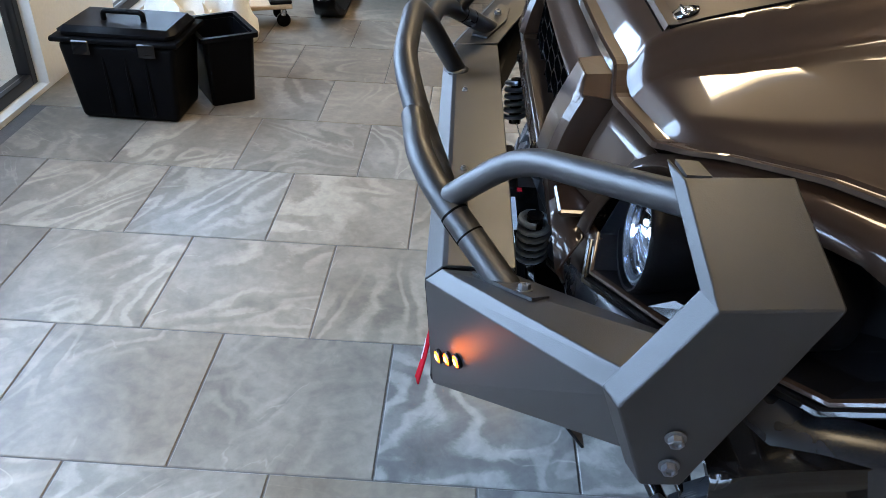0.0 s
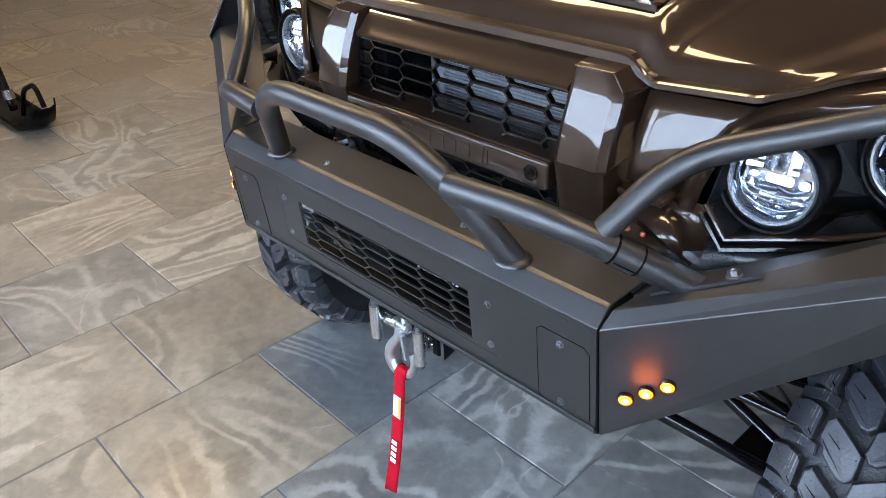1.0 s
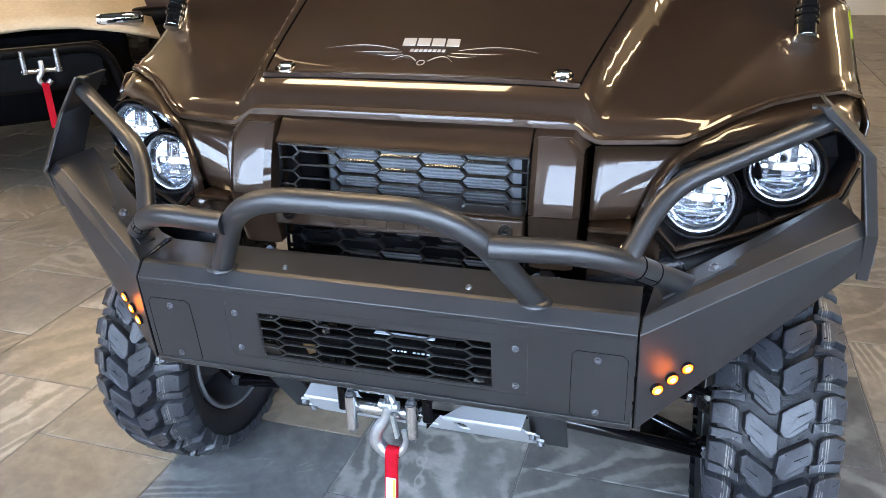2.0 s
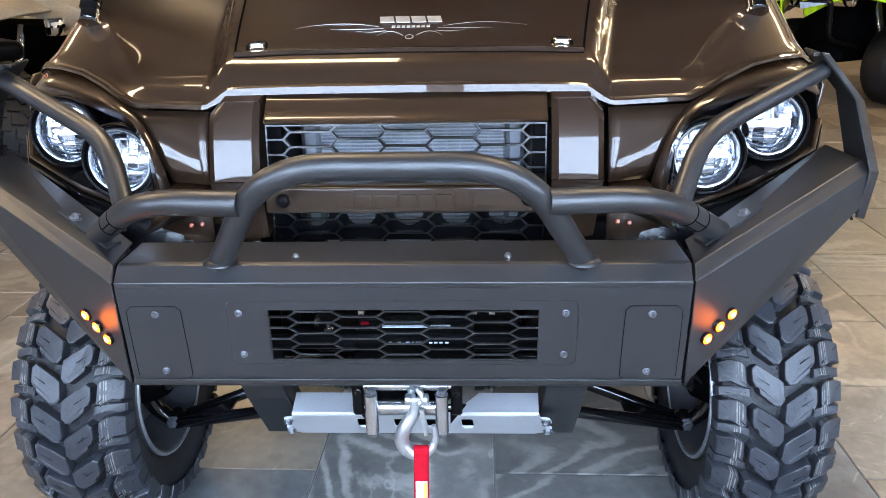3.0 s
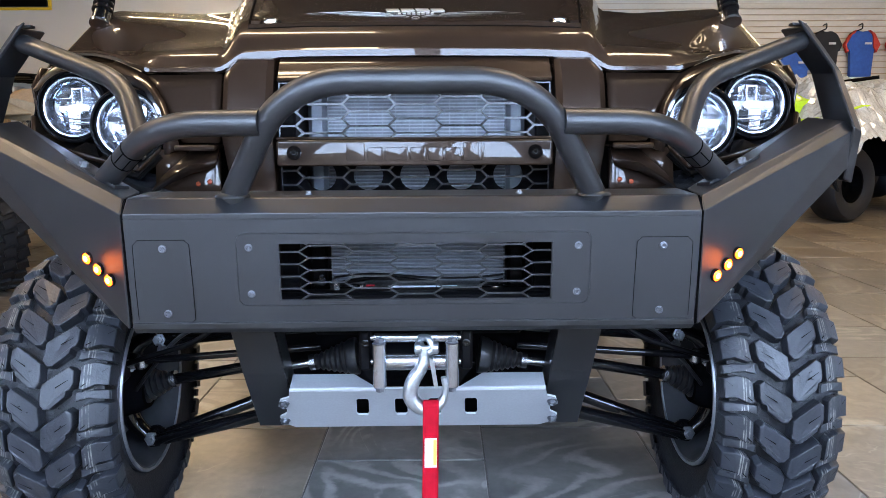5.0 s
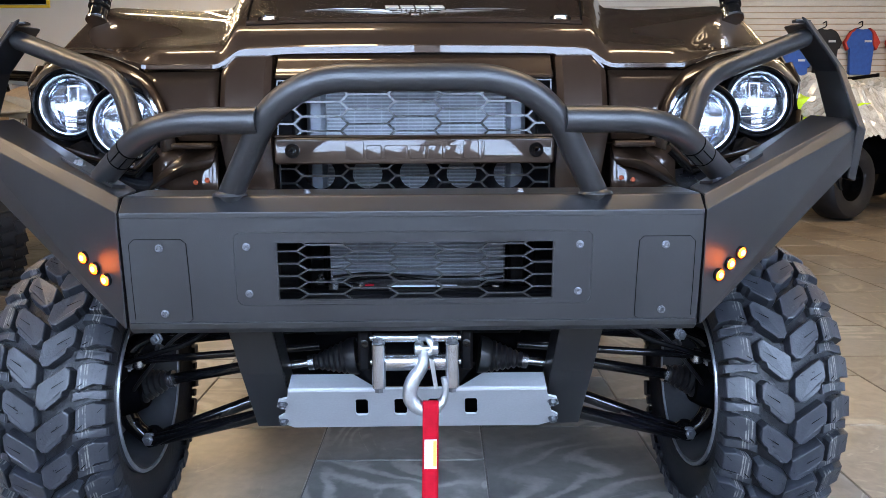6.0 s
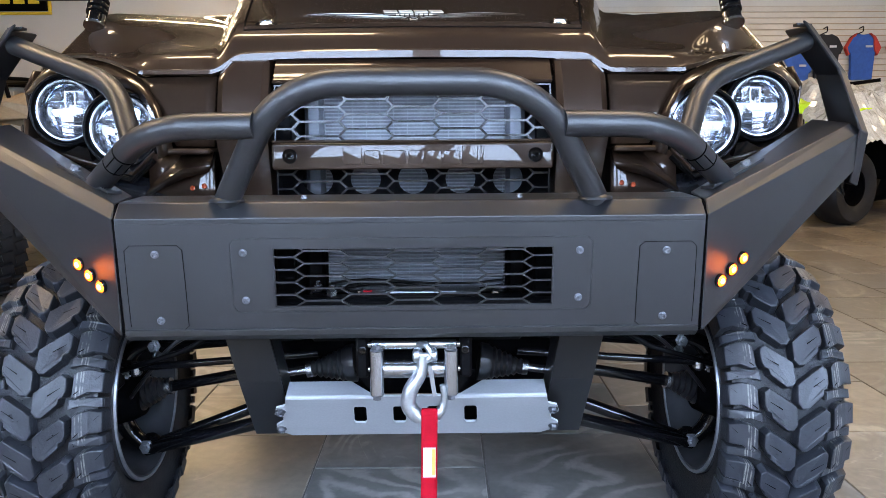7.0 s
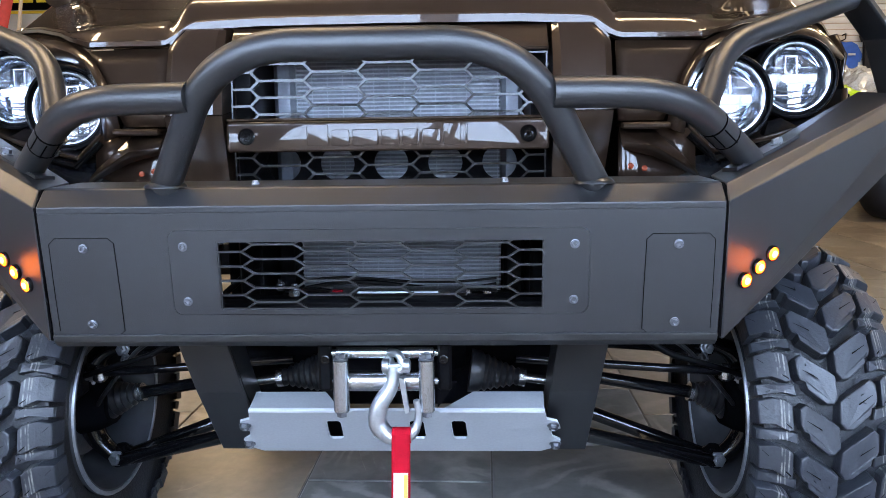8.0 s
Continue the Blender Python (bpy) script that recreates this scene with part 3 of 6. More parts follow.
line = [on_hood(-HX + 2 * HX * k / 24, HY - 0.0075, 0.0002) for k in range(25)]
part("hatch_gap", sweep(bmesh.new(), line, 0.0014, 6), DARK, hood)
for s in (-1, 1):
    p = on_hood(s * 0.272, 0.322)
    n = Vector((0, -0.45, 0.9)).normalized()
    bm = bmesh.new()
    lathe(bm, [(-0.004, 0.020), (0.0012, 0.020), (0.0018, 0.018), (0.0005, 0.0155), (0.0005, 0.0145)], 28, axis(p, n))
    k = part("latch_knob", bm, GLOSSBLACK, hood, "round quarter-turn hood latch", smooth=True)
    bm = bmesh.new()
    lathe(bm, [(0.0, 0.0140), (0.003, 0.0135), (0.004, 0.012)], 24, axis(p, n))
    m = axis(p, n)
    box(bm, (0.003, -0.012, -0.003), (0.009, 0.012, 0.003), 0.002, m)
    part("latch_cap", bm, CHROME, hood, "bright latch cap", smooth=True)

# thin silver scrollwork with a small emblem on the hatch
for s in (-1, 1):
    for x0, x1, y0, bow in ((0.06, 0.215, 0.395, 0.012), (0.05, 0.15, 0.385, -0.006), (0.045, 0.10, 0.375, -0.010), (0.012, 0.06, 0.352, 0.014)):
        line = []
        for k in range(15):
            t = k / 14
            x = x0 + (x1 - x0) * t
            line.append(on_hood(s * x, y0 + bow * math.sin(t * math.pi) + 0.02 * t * (1 - t), 0.0012))
        part("scroll_line", sweep(bmesh.new(), line, [0.0004 + 0.0014 * math.sin(math.pi * min(1, k / 14 + 0.12)) for k in range(15)], 5, 0.4), SILVER, hood)
line = [on_hood(0.007 * math.cos(a), 0.346 + 0.009 * math.sin(a), 0.0012) for a in [2 * math.pi * k / 16 for k in range(17)]]
part("scroll_line", sweep(bmesh.new(), line, 0.001, 5, 0.5), SILVER, hood)
for i in range(4):
    x = -0.045 + i * 0.03
    pts = [on_hood(x + dx - 0.5 * (dy - 0.0) * 0.3, 0.412 + dy, 0.0012) for dx, dy in ((-0.013, 0), (0.013, 0), (0.013, 0.03), (-0.013, 0.03))]
    part("emblem_bar", extrude(bmesh.new(), pts, (0, 0, 0.001)), SILVER, hood)
for i in range(8):
    x = -0.032 + i * 0.0092
    pts = [on_hood(x + dx, 0.388 + dy, 0.0012) for dx, dy in ((-0.0032, 0), (0.0032, 0), (0.0032, 0.009), (-0.0032, 0.009))]
    part("emblem_bar", extrude(bmesh.new(), pts, (0, 0, 0.001)), SILVER, hood)


# --- the painted front: bars, uprights and corner panels ---
def upright_face(z):
    """The front of the grille's uprights: it leans back upwards and turns under below a crease."""
    return 0.195 - (1.02 - z) * 0.345 if z > 0.895 else 0.1519 + (0.895 - z) * 0.22


def grid_block(rows, back):
    """A skin over a grid of points, with walls from its border back into the body."""
    bm = bmesh.new()
    vs = [[bm.verts.new(p) for p in row] for row in rows]
    for a, b in zip(vs, vs[1:]):
        for i in range(len(a) - 1):
            bm.faces.new((a[i], a[i + 1], b[i + 1], b[i]))
    rim = vs[0] + [r[-1] for r in vs[1:]] + vs[-1][-2::-1] + [r[0] for r in vs[-2:0:-1]]
    far = [bm.verts.new(v.co + Vector((0, back, 0.12 * back))) for v in rim]
    for i in range(len(rim)):
        j = (i + 1) % len(rim)
        bm.faces.new((rim[i], rim[j], far[j], far[i]))
    return bm


rows = []
for y, z, e in ((0.194, 0.9835, 0), (0.1885, 0.985, 1), (0.1875, 0.989, 1), (0.191, 0.993, 1), (0.1965, 0.995, 1), (0.2065, 1.006, 1), (0.2165, 1.016, 1), (0.2270, 1.026, 1)):
    rows.append([(x, y + 0.004 * abs(x / 0.24) ** 4, z) for x in [-0.239 + 0.478 * k / 16 for k in range(17)]])
fascia = part("front_fascia", grid_block(rows, 0.05), PAINT, car, "brown painted grille surround", smooth=True)
for s in (-1, 1):
    rows = []
    for k in range(15):
        z = 1.0215 - 0.1265 * k / 14
        out = 0.331 - max(0.0, z - 1.0) * 0.90
        row = []
        for i in range(9):
            u = i / 8
            x = 0.2445 + (out - 0.2445) * u
            round_off = 0.010 * max(0.0, (abs(u - 0.5) - 0.36) / 0.14) ** 2
            row.append((s * x, upright_face(z) - 0.006 * math.sin(math.pi * k / 14) + 0.004 * u + round_off, z))
        rows.append(row)
    up = part("upright", grid_block(rows, 0.075), PAINT, fascia, "brown painted grille upright", smooth=True)
    rows = []
    for k in range(9):
        z = 0.8935 - 0.106 * k / 8
        rows.append([(s * (0.2445 + (0.331 - 0.010 * k / 8 - 0.2445) * i / 6), upright_face(z) + 0.002 + 0.006 * max(0.0, (abs(i - 3) - 2)) ** 2, z) for i in range(7)])
    part("upright_foot", grid_block(rows, 0.07), PAINT, fascia, smooth=True)
    # the facet that joins the upright to the hood's lip
    rows = [[(s * x, y, z) for x, y, z in row] for row in (((0.2455, 0.1975, 1.0235), (0.309, 0.2010, 1.0235), (0.329, 0.196, 1.0025)), ((0.2455, 0.236, 1.029), (0.312, 0.240, 1.028), (0.338, 0.240, 1.001)))]
    thick(part("upright_cap", sheet(bmesh.new(), rows), PAINT, fascia, "brown painted facet above the grille upright"), 0.003)
    bm = bmesh.new()
    sheet(bm, [[(s * (0.345 + 0.145 * i / 6 - 0.072 * j / 5 * i / 6), 0.236 + 0.026 * i / 6 - 0.040 * j / 5 - 0.006 * math.sin(math.pi * j / 5), 1.000 - 0.121 * j / 5) for i in range(7)] for j in range(6)])
    thick(part("corner_panel", bm, PAINT, fascia, "brown painted corner panel beside the grille", smooth=True), 0.006)
    bm = bmesh.new()
    box(bm, (0.345, 0.172, 0.866), (0.418, 0.235, 0.876), 0.003)
    if s < 0:
        bmesh.ops.scale(bm, vec=(-1, 1, 1), verts=bm.verts[:])
    part("panel_lip", bm, PAINT, fascia)
    bm = bmesh.new()
    sheet(bm, [[(s * (0.345 + 0.12 * i / 4), 0.205 - 0.003 * j + 0.02 * i / 4, 0.866 - 0.03 * j) for i in range(5)] for j in range(4)])
    thick(part("lower_panel", bm, PAINT, fascia, smooth=True), 0.006)
    # a slanting brace below the corner panel, with two small markers under it
    rows = [[(s * x, y, z) for x, y, z in row] for row in (((0.345, 0.196, 0.872), (0.395, 0.199, 0.868), (0.430, 0.206, 0.845)), ((0.345, 0.168, 0.848), (0.392, 0.168, 0.842), (0.455, 0.172, 0.805)), ((0.350, 0.175, 0.836), (0.392, 0.176, 0.826), (0.465, 0.182, 0.792)))]
    thick(part("corner_brace", sheet(bmesh.new(), rows), PAINT, fascia, "brown painted brace under the corner panel", smooth=True), 0.006)
    for k in range(2):
        bm = bmesh.new()
        lathe(bm, [(0, 0.0045), (0.002, 0.0045), (0.0028, 0.003)], 14, axis((s * (0.362 + 0.022 * k), 0.186 + 0.006 * k, 0.811 - 0.004 * k), (0, -1, 0.3)))
        part("amber_marker", bm, AMBERDIM, fascia, "small unlit amber marker")

BAR_Y = 0.155


def upright_y(z):
    return BAR_Y + 0.045 * (z - 0.862)


def on_bar(outline, off, depth, bevel):
    bm = extrude(bmesh.new(), [(x, upright_y(z) + off, z) for x, z in outline], (0, depth, 0))
    bmesh.ops.bevel(bm, geom=[e for e in bm.edges if all(v.co.y < upright_y(v.co.z) + off + 1e-4 for v in e.verts)], offset=bevel, segments=3, affect="EDGES", profile=0.6)
    return bm


bar = part("nose_bar", on_bar(rounded(-0.238, 0.839, 0.238, 0.884, 0.006), 0.0, 0.04, 0.005), PAINT, car, "brown painted nose bar with a row of raised blocks", smooth=True)
part("grille_ledge", box(bmesh.new(), (-0.238, BAR_Y + 0.006, 0.8845), (0.238, 0.225, 0.8885), 0.001), PAINT, bar, "brown painted ledge below the grille")
WIDTHS = [0.036, 0.031, 0.043, 0.031, 0.029, 0.031, 0.030, 0.010]
x = -0.118
for w in WIDTHS:
    tall = w in (0.036, 0.030, 0.010)
    bm = on_bar(rounded(x, 0.8475, x + w - 0.004, 0.879 if tall else 0.871, 0.004, 3), -0.0016, 0.004, 0.0009)
    part("raised_block", bm, PAINT, bar, smooth=True)
    x += w
for s in (-1, 1):
    m = axis((s * 0.207, BAR_Y - 0.0005, 0.862), (0, -1, 0.1))
    part("bolt_recess", lathe(bmesh.new(), [(-0.001, 0.0125), (0.0025, 0.0125), (0.003, 0.0115), (0.0008, 0.0105), (0.0006, 0.002)], 22, m), GLOSSBLACK, bar, smooth=True)
    bolt(m.translation + Vector((0, -0.001, 0)), (0, -1, 0.1), bar, DARKBOLT, "recessed_bolt")

# grille meshes and the radiator behind them
bm = bmesh.new()
honeycomb(bm, -0.238, 0.238, 0.8825, 0.9825, 0.0685, 0.0125, 0.0125, 0.0036, 0.188, 0.010, 0.12, 0.90)
grille = part("grille_mesh", bm, GRILLE, car, "gloss black stretched-honeycomb grille")
bm = bmesh.new()
honeycomb(bm, -0.236, 0.236, 0.7675, 0.8425, 0.0685, 0.0125, 0.0125, 0.0036, 0.186, 0.010, 0.0, 0.80, 1)
part("lower_grille_mesh", bm, GRILLE, car, "gloss black stretched-honeycomb lower grille")
bm = bmesh.new()
discs = []
for k in range(5):
    c = (-0.172 + 0.085 * k, 0.818)
    discs.append([(c[0] + 0.027 * math.cos(a), 0.232, c[1] + 0.027 * math.sin(a)) for a in [2 * math.pi * j / 22 for j in range(22)]])
plate(bm, [(-0.236, 0.232, 0.765), (0.236, 0.232, 0.765), (0.236, 0.232, 0.848), (-0.236, 0.232, 0.848)], discs, (0, 0.004, 0))
part("vent_plate", bm, DARK, car, "black plate with five round vents")
rad = part("radiator", box(bmesh.new(), (-0.174, 0.347, 0.57), (0.174, 0.385, 0.995), 0.003), FIN, car, "grey finned radiator")
bm = bmesh.new()
for k in range(62):
    box(bm, (-0.174, 0.3440, 0.574 + k * 0.0067), (0.174, 0.3472, 0.5764 + k * 0.0067))
for k in range(14):
    box(bm, (-0.172 + k * 0.0262, 0.3435, 0.572), (-0.1712 + k * 0.0262, 0.3438, 0.992))
tagged(part("cooling_core", bm, FINTUBE, rad), "fine grey cooling fins", kind="stuff")
for s in (-1, 1):
    part("side_tank", box(bmesh.new(), (s * 0.193 - 0.018, 0.340, 0.74), (s * 0.193 + 0.018, 0.390, 1.0), 0.008), TANK, rad, "smooth grey radiator tank")
    part("tank_foot", box(bmesh.new(), (s * 0.196 - 0.018, 0.330, 0.55), (s * 0.196 + 0.018, 0.390, 0.735), 0.006), BLACK, rad, "black plastic lower tank")
    part("shroud", box(bmesh.new(), (s * 0.236 - 0.019, 0.238, 0.55), (s * 0.236 + 0.019, 0.40, 1.0), 0.004), BLACK, car)
part("inner_wall", box(bmesh.new(), (-0.34, 0.45, 0.34), (0.34, 0.48, 1.03), 0.004), DARK, car)


# --- headlights ---
def lamp_unit(s, c, parent):
    d = Vector((s * 0.015, -1, 0.06)).normalized()
    m = axis(c, d)
    R = 0.056
    bm = bmesh.new()
    lathe(bm, [(-0.075, R * 0.85), (-0.07, R * 1.06), (-0.012, R * 1.20), (-0.002, R * 1.24), (0.010, R * 1.24), (0.013, R * 1.20), (0.012, R * 1.14), (0.004, R * 1.12), (0.002, R * 1.05), (-0.006, R * 1.03), (-0.03, R * 1.0)], 44, m, caps=False)
    unit = part("headlight", bm, BLACK, parent, "round headlight with a clear lens in a black barrel", smooth=True)
    bm = bmesh.new()
    lathe(bm, [(-0.002, R * 1.065), (0.006, R * 1.06), (0.0085, R * 1.02), (0.0080, R * 0.965), (-0.002, R * 0.935), (-0.004, R * 1.0)], 44, m, True)
    part("trim_ring", bm, RING, unit, "bright ring round the lens", smooth=True)
    bm = bmesh.new()
    lathe(bm, [(-0.002, R * 0.985), (-0.012, R * 0.95), (-0.026, R * 0.80), (-0.036, R * 0.52), (-0.041, R * 0.02)], 40, m, caps=False)
    part("reflector", bm, REFLECT, unit, "mirror reflector bowl", smooth=True)
    # tilted mirror panels above, upright flutes below
    for k, (y, w, tilt) in enumerate(((-0.033, 0.012, 0.5), (-0.015, 0.009, -0.25), (0.015, 0.009, 0.25), (0.033, 0.012, -0.5))):
        h = R * 0.86 * math.sqrt(1 - (y / R) ** 2)
        q = [(-0.017 + tilt * 0.008, y - w * 0.92, 0.008), (-0.017 - tilt * 0.008, y + w * 0.92, 0.008), (-0.023 - tilt * 0.008, y + w * 0.85, h), (-0.023 + tilt * 0.008, y - w * 0.85, h)]
        part("mirror_panel", extrude(bmesh.new(), [m @ Vector(p) for p in q], m.to_3x3() @ Vector((-0.002, 0, 0))), REFLECT, unit)
    for k in range(4):
        y = (k - 1.5) * 0.022
        h = R * 0.86 * math.sqrt(max(0.05, 1 - (y / R) ** 2))
        tilt = 0.004 * (1 if k % 2 else -1)
        q = [(-0.020 + 0.6 * tilt, y - 0.0105, -0.009), (-0.020 - 0.6 * tilt, y + 0.0105, -0.009), (-0.0225 - 0.6 * tilt, y + 0.0095, -h), (-0.0225 + 0.6 * tilt, y - 0.0095, -h)]
        part("mirror_panel", extrude(bmesh.new(), [m @ Vector(p) for p in q], m.to_3x3() @ Vector((-0.002, 0, 0))), REFLECT, unit)
    for k in range(3):
        half = R * (0.80 - 0.10 * k)
        arc = [m @ Vector((-0.012, half * u, -0.012 - 0.0105 * k - 0.010 * (1 - u * u))) for u in [-1 + 2 * j / 14 for j in range(15)]]
        part("light_guide", sweep(bmesh.new(), arc, 0.0013, 6), DIVIDER, unit, smooth=True)
    bm = bmesh.new()
    for k in (-1, 1):
        box(bm, (-0.026, k * 0.0095 - 0.0013, 0.008), (-0.012, k * 0.0095 + 0.0013, 0.036), 0.0004, m)
    box(bm, (-0.026, -0.0108, 0.035), (-0.012, 0.0108, 0.038), 0.0004, m)
    box(bm, (-0.022, -R * 0.72, -0.0285), (-0.012, R * 0.72, -0.0265), 0.0005, m)
    for k in (-1, 1):
        box(bm, (-0.020, k * 0.026 - 0.010, 0.0172), (-0.009, k * 0.026 + 0.010, 0.0185), 0.0004, m)
    part("bridge", bm, DIVIDER, unit, "grey dividers across the reflector")
    bm = bmesh.new()
    lathe(bm, [(-0.011, R * 0.86), (-0.004, R * 0.905), (-0.002, R * 0.90), (-0.006, R * 0.845)], 40, m, True)
    part("inner_trim", bm, REFLECT, unit, "bright inner ring", smooth=True)
    bm = bmesh.new()
    for k, wide, tall in ((0.004, 0.018, 0.0058), (0.036, 0.007, 0.0052), (-0.030, 0.006, 0.0035)):
        box(bm, (-0.0155, k - wide, -tall), (-0.0105, k + wide, tall), 0.0042, m, 2)
    part("light_element", bm, LAMPLIT, unit, "glowing white element")
    bm = bmesh.new()
    lathe(bm, [(0.003, R * 0.975), (0.0065, R * 0.85), (0.009, R * 0.6), (0.0105, R * 0.3), (0.011, R * 0.02)], 36, m, caps=False)
    g = part("lens", bm, LENS, unit, "clear lens", smooth=True)
    g.visible_shadow = False


INNER, OUTER = (0.523, 0.258, 0.910), (0.662, 0.350, 0.946)
for s in (-1, 1):
    loop = [(0.462, 0.245, 0.945), (0.512, 0.272, 0.982), (0.60, 0.326, 1.002), (0.715, 0.404, 1.012), (0.788, 0.462, 0.985), (0.803, 0.470, 0.930),
            (0.765, 0.392, 0.888), (0.61, 0.275, 0.852), (0.492, 0.214, 0.832), (0.455, 0.222, 0.868)]
    mid = Vector((0.60, 0.36, 0.925))
    flip = Matrix.Diagonal((s, 1, 1, 1))
    a = [Vector(p) for p in loop]
    b = [p.lerp(mid, 0.13) + Vector((0, 0.045, 0)) for p in a]
    c = [p.lerp(mid, 0.35) + Vector((0, 0.055, 0)) for p in a]
    bm = bmesh.new()
    n = len(a)
    rings = [[bm.verts.new(flip @ p) for p in ring] for ring in (a, b, c)]
    for p, q in zip(rings, rings[1:]):
        for i in range(n):
            bm.faces.new((p[i], p[(i + 1) % n], q[(i + 1) % n], q[i]))
    bm.faces.new(rings[-1])
    bezel = part("headlight_bezel", bm, BLACK, car, "recessed black headlight surround")
    thick(bezel, 0.004, 0.002)
    # brow above the lamps, from the hood's crease down to the opening
    top = [(s * x, y, z) for x, y, z in ((0.417, 0.206, 0.868), (0.428, 0.214, 0.905), (0.446, 0.228, 0.950), (0.468, 0.244, 0.980))]
    low = [(s * x, y, z) for x, y, z in ((0.446, 0.206, 0.858), (0.452, 0.214, 0.895), (0.460, 0.228, 0.928), (0.474, 0.240, 0.952))]
    for k in range(13):
        t = k / 12
        x = 0.487 + (0.808 - 0.487) * t
        yf, zf = front_edge(x)
        top.append((s * x, yf - 0.004, zf - 0.006))
        px = 0.490 + (0.792 - 0.490) * t
        yo, zo = along(px, [(p[0], p[1], p[2]) for p in loop[:5]])
        low.append((s * px, yo - 0.008, zo))
    midrow = [tuple((p + q) / 2 + (-0.010 if i == 1 else 0) for i, (p, q) in enumerate(zip(u, v))) for u, v in zip(top, low)]
    bm = sheet(bmesh.new(), [top, midrow, low])
    thick(part("headlight_brow", bm, PAINT, car, "brown painted brow over the headlights", smooth=True), 0.006)
    # side skin from the hood's edge to the wheel arch
    bm = bmesh.new()
    rws = []
    for k in range(10):
        y = 0.50 + 0.048 * k
        z = hood_z(0.806, max(y, 0.531))
        rws.append([(s * 0.806, y + 0.02, z), (s * 0.818, y, z - 0.04), (s * 0.812, y, z - 0.10), (s * 0.80, y - 0.02, 0.83)])
    thick(part("front_fender", sheet(bm, rws), PAINT, car, "brown painted front fender", smooth=True), 0.005)
    for strip, mat_, rr in ((loop[5:10], PAINT, 0.006), ([Vector(p) + Vector((0, -0.006, -0.012)) for p in loop[5:10]], GLOSSBLACK, 0.008)):
        part("bezel_trim", sweep(bmesh.new(), [flip @ Vector(p) for p in strip], rr, 8, 0.7), mat_, bezel, smooth=True)
    tab = [(0.585, 0.262, 0.853), (0.60, 0.285, 0.874), (0.625, 0.302, 0.880), (0.655, 0.305, 0.866)]
    part("bezel_tab", extrude(bmesh.new(), [flip @ Vector(p) for p in tab], (0, 0.02, 0)), GLOSSBLACK, bezel)
    for c in (INNER, OUTER):
        lamp_unit(s, (s * c[0], c[1], c[2]), car)
    bm = bmesh.new()
    m = flip @ axis((0.602, 0.372, 0.928), (0.85, 0.5, 0.2))
    lathe(bm, [(-0.02, 0.022), (-0.016, 0.026), (0.016, 0.026), (0.02, 0.022)], 24, m)
    part("lamp_link", bm, BLACK, bezel, smooth=True)
    # satin flare under the lamps, behind the bumper wing
    edge_in = [(0.345, 0.205, 0.800), (0.47, 0.222, 0.824), (0.60, 0.272, 0.838), (0.68, 0.315, 0.850), (0.74, 0.365, 0.866), (0.79, 0.45, 0.876), (0.80, 0.56, 0.88)]
    edge_out = [(0.345, 0.190, 0.74), (0.48, 0.205, 0.75), (0.62, 0.242, 0.775), (0.735, 0.286, 0.782), (0.80, 0.340, 0.784), (0.825, 0.45, 0.785), (0.83, 0.60, 0.775)]
    tuck = [(0.345, 0.26, 0.64), (0.47, 0.29, 0.66), (0.60, 0.33, 0.72), (0.715, 0.345, 0.745), (0.78, 0.38, 0.755), (0.805, 0.47, 0.757), (0.812, 0.60, 0.752)]
    bm = sheet(bmesh.new(), [[flip @ Vector(p) for p in row] for row in (edge_in, [tuple((p + q) / 2 + (0, -0.004, 0.008)[i] for i, (p, q) in enumerate(zip(u, v))) for u, v in zip(edge_in, edge_out)], edge_out, tuck)])
    thick(part("fender_flare", bm, SATIN, car, "satin black plastic fender flare", smooth=True), 0.004)
    # wheel arch liner and flare
    bm = bmesh.new()
    rws = []
    for k in range(19):
        t = radians(58 + 100 * k / 18)
        cy, cz = 0.50 - 0.40 * math.cos(t), 0.455 + 0.40 * math.sin(t) ** 0.5
        rws.append([(s * 0.50, cy, cz - 0.02), (s * 0.70, cy, cz + 0.005), (s * 0.80, cy, cz - 0.012), (s * 0.812, cy, cz - 0.045)])
    arch = part("wheel_arch", sheet(bm, rws), GLOSSBLACK, car, "gloss black wheel arch flare", smooth=True)
    thick(arch, 0.004)


# --- the steel bumper ---
def face_y(z):
    return 0.017 * (0.775 - z) / 0.185


HALF = 0.446
bm = bmesh.new()
prof = [(0.10, 0.583), (0.026, 0.585), (0.0175, 0.592), (0.0160, 0.601)]
sheet(bm, [[(-HALF, y, z) for y, z in prof], [(HALF, y, z) for y, z in prof]])
prof = [(0.0008, 0.766), (0.0, 0.775), (0.022, 0.7965), (0.030, 0.7985), (0.122, 0.8000), (0.124, 0.790)]
sheet(bm, [[(-HALF, y, z) for y, z in prof], [(HALF, y, z) for y, z in prof]])
bumper = part("front_bumper", bm, POWDER, car, "matt black folded steel bumper", smooth=False)
thick(bumper, 0.004, 0.0025)

IX, IZ0, IZ1 = 0.276, 0.6275, 0.7435


def on_face(x, z, off=0.0):
    return (x, face_y(z) + off, z)


bm = bmesh.new()
plate(bm, [on_face(x, z) for x, z in ((-HALF, 0.6), (HALF, 0.6), (HALF, 0.7665), (-HALF, 0.7665))],
      [[on_face(x, z) for x, z in rounded(-IX, IZ0, IX, IZ1, 0.012)]], (0, 0.0045, 0))
part("front_panel", bm, POWDER, bumper)
hole = [(-0.212, 0.6345), (0.217, 0.6345), (0.217, 0.7285), (-0.212, 0.7285)]
bm = bmesh.new()
